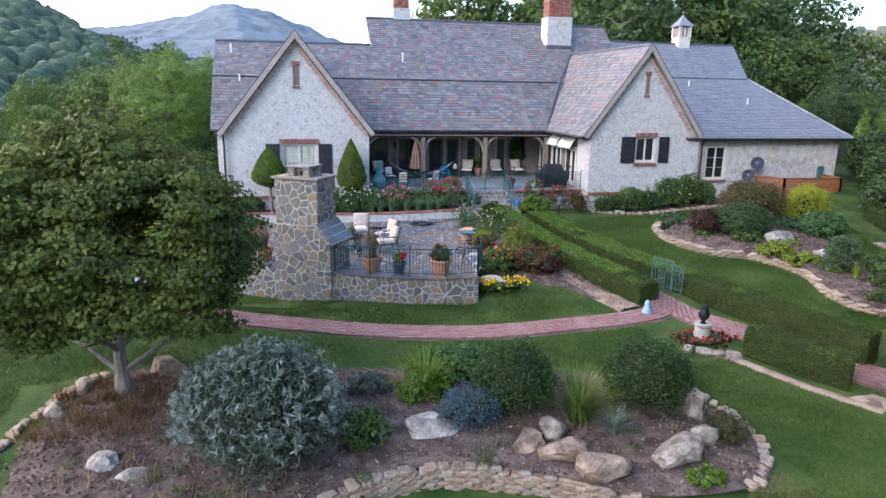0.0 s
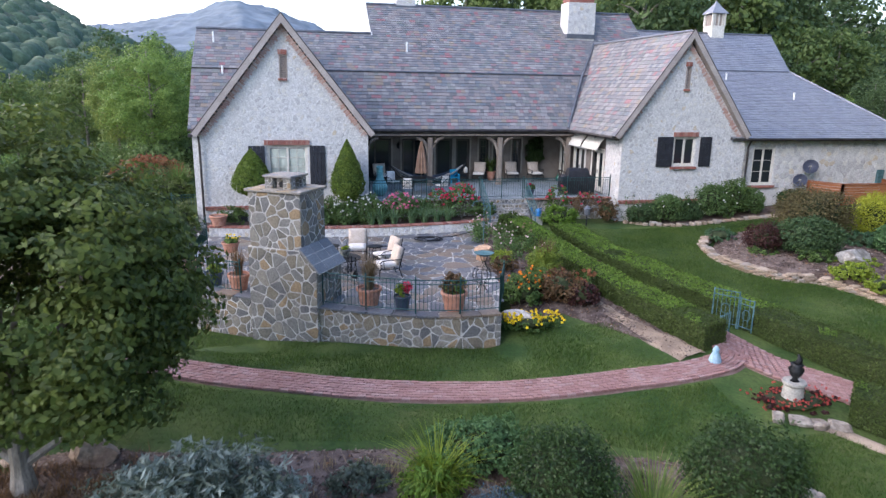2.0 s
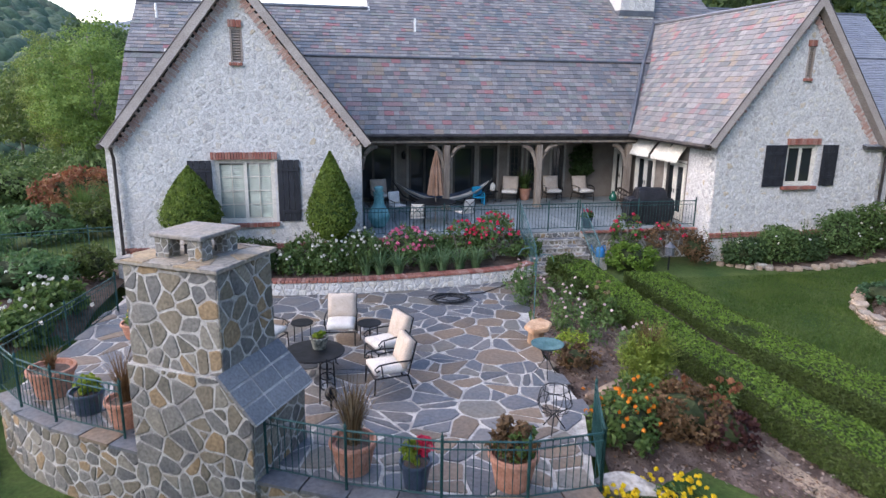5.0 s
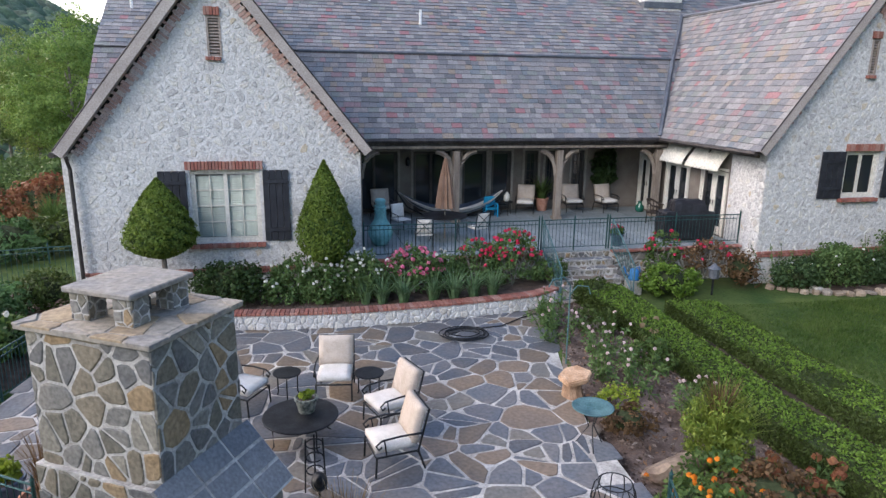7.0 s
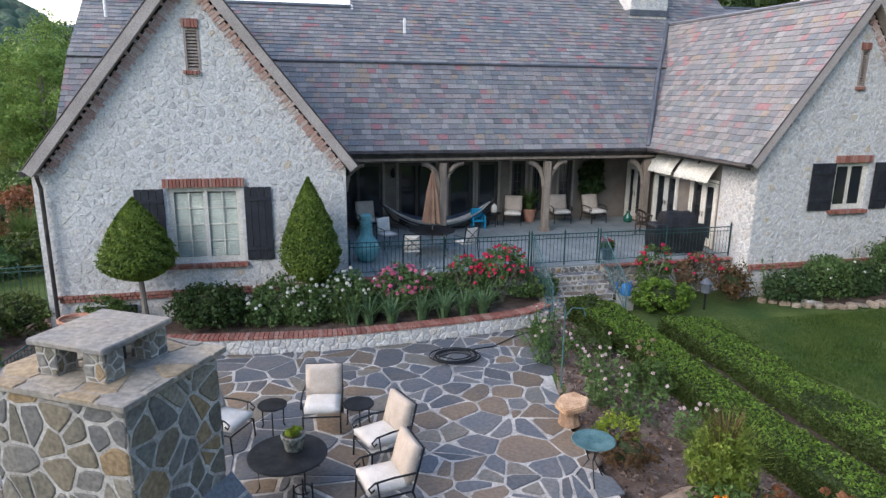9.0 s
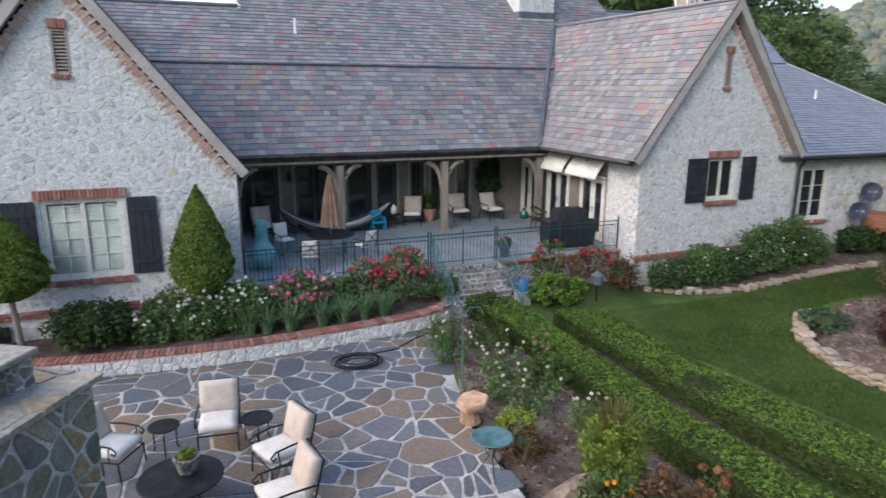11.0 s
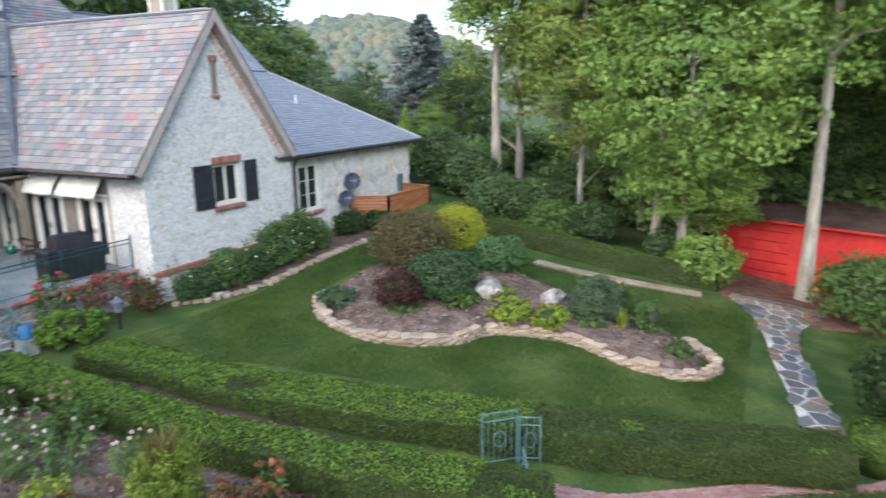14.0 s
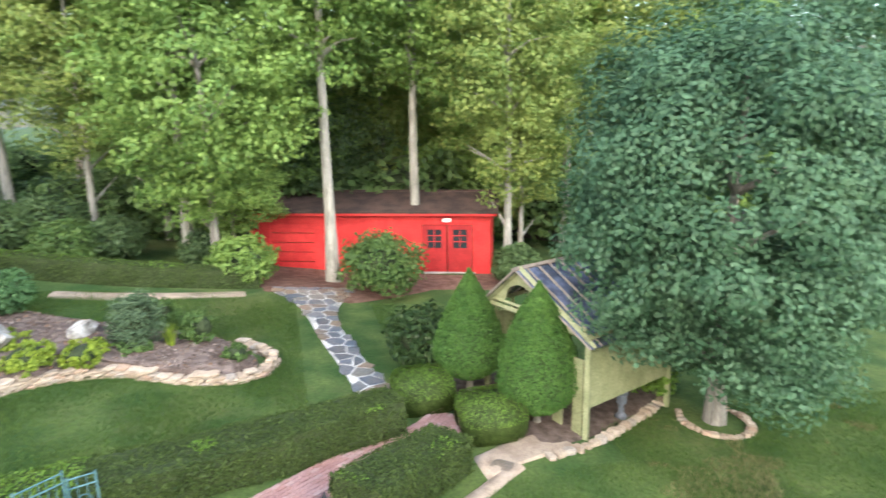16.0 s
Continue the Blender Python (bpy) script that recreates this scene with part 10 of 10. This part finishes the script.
def forest():
    """A few tree shapes, copied along the wood's edge and behind the house."""
    kinds = [
        tree("forest_tree", "tall tulip tree with a pale bare trunk", (0, 0, 0), 20, (3.2, 3.2, 5.8), 13.8, M_FOREST, M_BARKP, 0.25, 511, 21000, 0.125, 300, 0.85, 10, 0.5, flat=0.55, spread=0.6),
        tree("forest_tree", "tall tree with yellowing leaves", (0, 0, 0), 17, (3.4, 3.4, 5.8), 10.6, M_FORESTY, M_BARKP, 0.20, 512, 23000, 0.120, 300, 0.85, 11, 0.3, flat=0.55, spread=0.6),
        tree("forest_tree", "spreading green woodland maple tree", (0, 0, 0), 13, (3.9, 3.9, 4.9), 7.6, M_FOREST, M_BARK, 0.18, 513, 28000, 0.110, 320, 0.80, 11, 0.28, flat=0.5, spread=0.55),
        tree("forest_tree", "dense dark woodland tree", (0, 0, 0), 16, (4.4, 4.4, 6.6), 9.5, M_FORESTD, M_BARK, 0.22, 514, 18000, 0.16, 260, 1.1, 9, 0.35, flat=0.55, spread=0.6),
        tree("forest_tree", "distant tall green tree", (0, 0, 0), 17, (3.4, 3.4, 5.8), 10.6, M_FORESTF, M_BARKP, 0.26, 522, 4200, 0.27, 170, 1.0, 6, 0.35, flat=0.5),
        tree("forest_tree", "distant spreading green tree", (0, 0, 0), 13, (3.9, 3.9, 4.8), 7.6, M_FORESTF, M_BARK, 0.24, 523, 4400, 0.25, 170, 1.0, 6, 0.3, flat=0.5),
        tree("forest_tree", "distant dense dark tree", (0, 0, 0), 16, (4.4, 4.4, 6.6), 9.5, M_FORESTD, M_BARK, 0.28, 524, 4400, 0.30, 170, 1.3, 6, 0.35, flat=0.55),
    ]
    rng = random.Random(9)
    spots = []
    # the wood on the east side
    for x, y, k, s in ((37.7, 25.9, 0, 1.0), (39.4, 22.0, 0, 0.95), (36.8, 18.6, 1, 0.9), (42.4, 13.4, 0, 1.0), (38.0, 30.4, 2, 1.05), (41.0, 35.4, 1, 0.85), (42.1, 40.1, 0, 1.05), (43.4, 39.3, 1, 1.05), (46, 37, 1, 1.0), (44, 33.0, 1, 0.95), (39.5, 31.6, 0, 0.9), (48, 28.5, 2, 1.15), (47.5, 24, 0, 1.0), (46, 18, 2, 1.1), (42, 11, 1, 1.0), (46.5, 25, 2, 0.9), (46.5, 19.5, 1, 0.9), (45.5, 29, 2, 0.85), (49, 15, 2, 0.95), (37, 8, 2, 1.0), (48, 12, 0, 1.0), (44, 4, 1, 1.0), (36, 1, 3, 1.0), (30, 3, 1, 0.9), (52, 34, 2, 1.1), (39.4, 29.8, 2, 0.58), (38.4, 17.4, 1, 0.62), (45.0, 22.5, 1, 0.85), (45.0, 26.8, 2, 0.8), (45.5, 16.5, 2, 0.8), (52, 3, 3, 1.2), (26, -4, 2, 1.0), (33, -8, 1, 1.1), (44, -6, 3, 1.2), (49, 51, 2, 1.0), (56, 52, 1, 1.2), (48, 20, 2, 0.75), (50, 29, 2, 0.8)):
        spots.append((x, y, k, s))
    # young growth filling the wood behind the shed
    for i in range(26):
        spots.append((rng.uniform(43.0, 56), 8 + i * 1.15 + rng.uniform(-1, 1), (2, 1, 2, 3)[i % 4], rng.uniform(0.40, 0.68)))
    # behind the house
    for i in range(30):
        x = 24 + i * 1.9 + rng.uniform(-2, 2)
        y = 74 + rng.uniform(-5, 14) - 0.18 * max(0, x - 45)
        spots.append((x, y, (2, 1, 3, 2, 1)[i % 5], rng.uniform(0.85, 1.25)))
    for x, y, k, s in ((-0.5, 63, 2, 0.72), (-3.6, 67, 1, 0.55), (1.4, 70, 2, 0.7), (-6, 78, 2, 0.6), (-9, 100, 2, 0.8), (-18, 110, 3, 0.8), (-28, 115, 2, 0.8), (-2, 112, 2, 0.8), (-11, 69, 2, 0.55), (-15, 80, 0, 0.6), (-5, 86, 3, 0.7), (-20, 74, 2, 0.5), (-26, 84, 2, 0.6), (4, 84, 3, 0.62), (-33, 76, 3, 0.5), (-12, 92, 3, 0.6), (-24, 98, 2, 0.6), (-40, 92, 3, 0.6), (-16, 60, 2, 0.3), (-9, 61, 2, 0.3), (-22, 64, 3, 0.32), (-29, 66, 2, 0.3), (-36, 70, 3, 0.4), (-45, 80, 3, 0.5)):
        spots.append((x, y, k, s))
    for x, y, k, s in ((50, 80, 2, 1.2), (54, 76, 3, 1.2), (58, 82, 2, 1.3), (62, 86, 3, 1.3), (66, 92, 2, 1.3), (70, 96, 3, 1.3), (46, 84, 1, 1.2), (74, 90, 2, 1.2), (41, 88, 3, 1.3), (36, 90, 2, 1.2)):
        spots.append((x, y, k, s))
    # woods that close the valley to the north-west
    for i in range(70):
        y = rng.uniform(84, 210)
        x = 12 - (y - 60) * rng.uniform(0.05, 0.95)
        spots.append((x, y, (2, 3, 2, 1)[i % 4], rng.uniform(0.55, 0.95)))
    spots = [q for q in spots if not 53 < math.degrees(math.atan2(q[0] - 10.7, q[1] - 27.4)) < 63.5]
    for i in range(16):
        a, d = radians(52.5 + 0.9 * i), 44 + (i * 7) % 19
        if 7 <= i <= 12:
            continue
        spots.append((10.7 + math.sin(a) * d, 27.4 + math.cos(a) * d, (2, 3)[i % 2], 0.36 + 0.05 * (i % 3) + (0.12 if i > 12 else 0)))
    for x, y, k, s in ((40, 62, 3, 0.55), (44, 66, 3, 0.6), (48, 64, 3, 0.5), (45.5, 45.5, 2, 0.35), (60, 66, 3, 0.5)):
        spots.append((x, y, k, s))
    used = set()
    for x, y, k, s in spots:
        if math.hypot(x - 11, y - 27) > 46 or y < 6:
            k = (4, 4, 5, 6)[k]
        m = Matrix.Translation((x, y, ground_z(x, y) - 0.1)) @ Matrix.Rotation(rng.uniform(0, 6.28), 4, "Z") @ Matrix.Scale(s, 4)
        if k not in used:
            used.add(k)
            kinds[k].matrix_basis = m
        else:
            c = copy_thing(kinds[k], m)
            c.matrix_basis = m


forest()
mulch("wood_floor", "dark leaf litter on the floor of the wood", [(42.5, 8), (60, 0), (85, 0), (90, 60), (60, 70), (43, 45), (41.5, 36), (42.5, 28)], surface("wood_floor_litter", (0.045, 0.032, 0.02), (0.09, 0.07, 0.045), 2, 20, 0.95, 0.8), 0.04, 0.0)
M_UNDER2 = foliage("undergrowth_leaves", (0.05, 0.095, 0.03), (0.09, 0.155, 0.048), (0.15, 0.22, 0.07), scale=0.4)
under = shrub("undergrowth", "dark leafy undergrowth between the trunks", (0, 0, 0), (2.2, 1.6, 1.3), M_UNDER2, 2600, 0.13, 1090, 0.4, group="undergrowth bushes")
rng = random.Random(31)
under.matrix_basis = Matrix.Translation((46, 30, ground_z(46, 30)))
for i in range(34):
    x = rng.uniform(43.5, 60)
    y = 6 + i * 1.25 + rng.uniform(-1.5, 1.5)
    copy_thing(under, Matrix.Translation((x, y, ground_z(x, y))) @ Matrix.Rotation(rng.uniform(0, 6.28), 4, "Z"))


for i in range(14):
    x, y = rng.uniform(44, 51), 12 + i * 1.55 + rng.uniform(-0.8, 0.8)
    copy_thing(under, Matrix.Translation((x, y, ground_z(x, y))) @ Matrix.Rotation(rng.uniform(0, 6.28), 4, "Z") @ Matrix.Scale(rng.uniform(1.5, 2.2), 4))
for i in range(26):
    x, y = rng.uniform(-9, 2.5), rng.uniform(57, 74)
    s = rng.uniform(0.7, 1.25)
    copy_thing(under, Matrix.Translation((x, y, ground_z(x, y))) @ Matrix.Rotation(rng.uniform(0, 6.28), 4, "Z") @ Matrix.Scale(s, 4))


def spruce(at, h, r, seed):
    """A blue spruce: tiers of drooping boughs round a straight stem."""
    x, y, z = at
    t = thing("blue_spruce", "tall blue-grey spruce behind the house", "tree", at)
    bm = bmesh.new()
    tube(bm, [(x, y, z - 0.2), (x, y, z + h)], [0.22, 0.02], 8)
    part("trunk", bm, M_BARK, t)
    rg = np.random.default_rng(seed)
    P, N2 = [], []
    for k in range(46):
        f = k / 46
        zz = z + 0.6 + (h - 0.8) * f
        rr = r * (1 - f) ** 0.8 + 0.12
        m = int(10 + 14 * (1 - f))
        for i in range(m):
            a = rg.uniform(0, 2 * math.pi)
            l = rr * rg.uniform(0.75, 1.05)
            for q in range(34):
                u = rg.uniform(0.15, 1)
                P.append((x + math.cos(a) * l * u + rg.normal(0, 0.08), y + math.sin(a) * l * u + rg.normal(0, 0.08), zz - 0.25 * l * u + 0.12 * l * u * u + rg.normal(0, 0.05)))
                N2.append((math.cos(a) * 0.4, math.sin(a) * 0.4, 1))
    leaf_mesh("foliage", np.array(P), np.array(N2), 0.16, M_BLUESPRUCE, t, seed)


spruce((55.0, 51.2, -0.3), 12.4, 6.2, 1100)
for k, (x, y, h) in enumerate(((44.0, 46.5, 4.2), (45.2, 45.8, 3.9))):
    cone_tree("arborvitae", "narrow green arborvitae at the wood's edge", (x, y, ground_z(x, y)), 0.75, ground_z(x, y) + 0.1, ground_z(x, y) + h, M_FOREST, 1110 + k, 0.08, 3000, 0.12)

DRIVE = bezier([(-7.5, 66), (-9.4, 73), (-13.0, 82), (-18.5, 94), (-26, 106), (-38, 118)], 30)
tagged(sheet("drive", offset(DRIVE, 1.7), offset(DRIVE, -1.7), surface("grey_asphalt", (0.13, 0.13, 0.13), (0.18, 0.18, 0.185), 1, 20, 0.9, 0.4), None, 0.05), "grey asphalt drive leading down the valley", "drive", kind="structure")
railing("board_fence", [(x, y, ground_z(x, y)) for x, y in offset(DRIVE, -2.6)[::4]], 1.3, M_GREENIRON, "dark board fence along the drive", 0.9)

# ---- hills far off ----
def hill(name, label, centre, dist_a, dist_b, profile, material, seed, rough, lump):
    """A ridge on the skyline: a long slope with an uneven top. profile: bearing from north in degrees and height."""
    vs, fs = [], []
    n = 240
    a0, a1 = profile[0][0], profile[-1][0]
    rows = 60
    for j in range(rows + 1):
        for i in range(n + 1):
            a = a0 + (a1 - a0) * i / n
            h = np.interp(a, [p[0] for p in profile], [p[1] for p in profile])
            t = j / rows
            d = dist_a + (dist_b - dist_a) * t
            x, y = centre[0] + math.sin(radians(a)) * d, centre[1] + math.cos(radians(a)) * d
            q = Vector((x / rough / 6, y / rough / 6, seed))
            z = -8 + (h + 8) * (t ** 0.85) + rough * t * (noise.noise(q) + 0.5 * noise.noise(q * 3) + 0.35 * noise.noise(q * 9)) + lump * (1 - 2.2 * min(noise.voronoi(Vector((x / lump / 2.4, y / lump / 2.4, seed)))[0][0], 0.45)) * min(1, 4 * t)
            vs.append((x, y, z))
    for j in range(rows):
        for i in range(n):
            a = j * (n + 1) + i
            fs.append((a, a + 1, a + n + 2, a + n + 1))
    return tagged(solid(name, vs, fs, material, None, smooth=True), label, "hill", kind="structure")


hill("backdrop", "wooded green hillside across the valley, haze in its colour", (8, 11), 150, 420, [(-75, 70), (-45, 66), (-30, 68), (-24, 62), (-19, 48), (-15, 32), (-11, 21), (-2, 15), (8, 11), (30, 9)], M_HILL, 1.0, 6, 5.0)
hill("backdrop", "mountain on the skyline, blue haze painted into its colour", (8, 11), 900, 1700, [(-40, 105), (-20, 118), (-13, 138), (-8, 172), (-4, 206), (0, 172), (6, 108), (15, 80), (30, 70)], M_FARHILL, 2.0, 10, 3.0)
hill("backdrop", "wooded hill behind the trees", (8, 11), 180, 500, [(35, 40), (48, 46), (53, 52), (57, 55), (62, 40), (70, 16), (100, 12), (130, 12)], M_HILLW, 3.0, 5, 5.0)


def far_woods(name, label, centre, a0, a1, d0, d1, profile, n, material, seed, near, far, size):
    """Rounded tree crowns over a far slope, too many to count."""
    bm = bmesh.new()
    bmesh.ops.create_icosphere(bm, subdivisions=2, radius=1.0)
    base = np.array([v.co for v in bm.verts])
    tri = np.array([[v.index for v in f.verts] for f in bm.faces])
    bm.free()
    rng = np.random.default_rng(seed)
    V, T = [], []
    for i in range(n):
        a = rng.uniform(a0, a1)
        t = rng.uniform(0.0, 1.0) ** 0.8
        d = d0 + (d1 - d0) * t
        h = np.interp(a, [p[0] for p in profile], [p[1] for p in profile])
        r = size * rng.uniform(0.6, 1.25) * (0.8 + 0.9 * t)
        x, y = centre[0] + math.sin(radians(a)) * d, centre[1] + math.cos(radians(a)) * d
        z = -8 + (h + 8) * (t ** 0.85) + r * 0.3
        v = base * (1 + rng.normal(0, 0.09, (len(base), 1))) * np.array([r, r, r * rng.uniform(0.9, 1.4)])
        T.append(tri + len(base) * i)
        V.append(v + np.array([x, y, z]))
    V, T = np.concatenate(V), np.concatenate(T)
    tagged(solid(name, V, T.tolist(), material, None, smooth=True), label, "woods", kind="stuff")


# crown greens lifted towards grey-blue as painted haze
M_WOODS = surface("haze_lifted_crowns", (0.042, 0.076, 0.058), (0.09, 0.128, 0.09), 0.05, 1.2, 0.95, 0.0, pieces=[((0.050, 0.088, 0.055), 3), ((0.085, 0.13, 0.07), 3), ((0.12, 0.155, 0.085), 2), ((0.11, 0.12, 0.075), 1)], blend=0.4)
# warm and grey-blue crown tints stand in for sunlight and haze
M_WOODSW = surface("sun_and_haze_crowns", (0.07, 0.10, 0.08), (0.15, 0.15, 0.09), 0.02, 1.2, 0.95, 0.0, pieces=[((0.11, 0.135, 0.115), 3), ((0.15, 0.155, 0.115), 3), ((0.19, 0.165, 0.11), 1.5), ((0.125, 0.145, 0.12), 2)], blend=0.4)
far_woods("wooded_slope", "dense green woods on the near hillside", (8, 11), -60, 8, 110, 418, [(-75, 70), (-45, 66), (-30, 68), (-24, 62), (-19, 48), (-15, 32), (-11, 21), (-2, 15), (8, 11), (30, 9)], 5200, M_WOODS, 71, 0, 0, 2.6)
far_woods("wooded_slope", "woods on the hill behind, tinted for sunlight and haze", (8, 11), 36, 72, 170, 498, [(35, 40), (48, 46), (53, 52), (57, 55), (62, 40), (70, 16), (100, 12), (130, 12)], 2600, M_WOODSW, 72, 0, 0, 2.5)
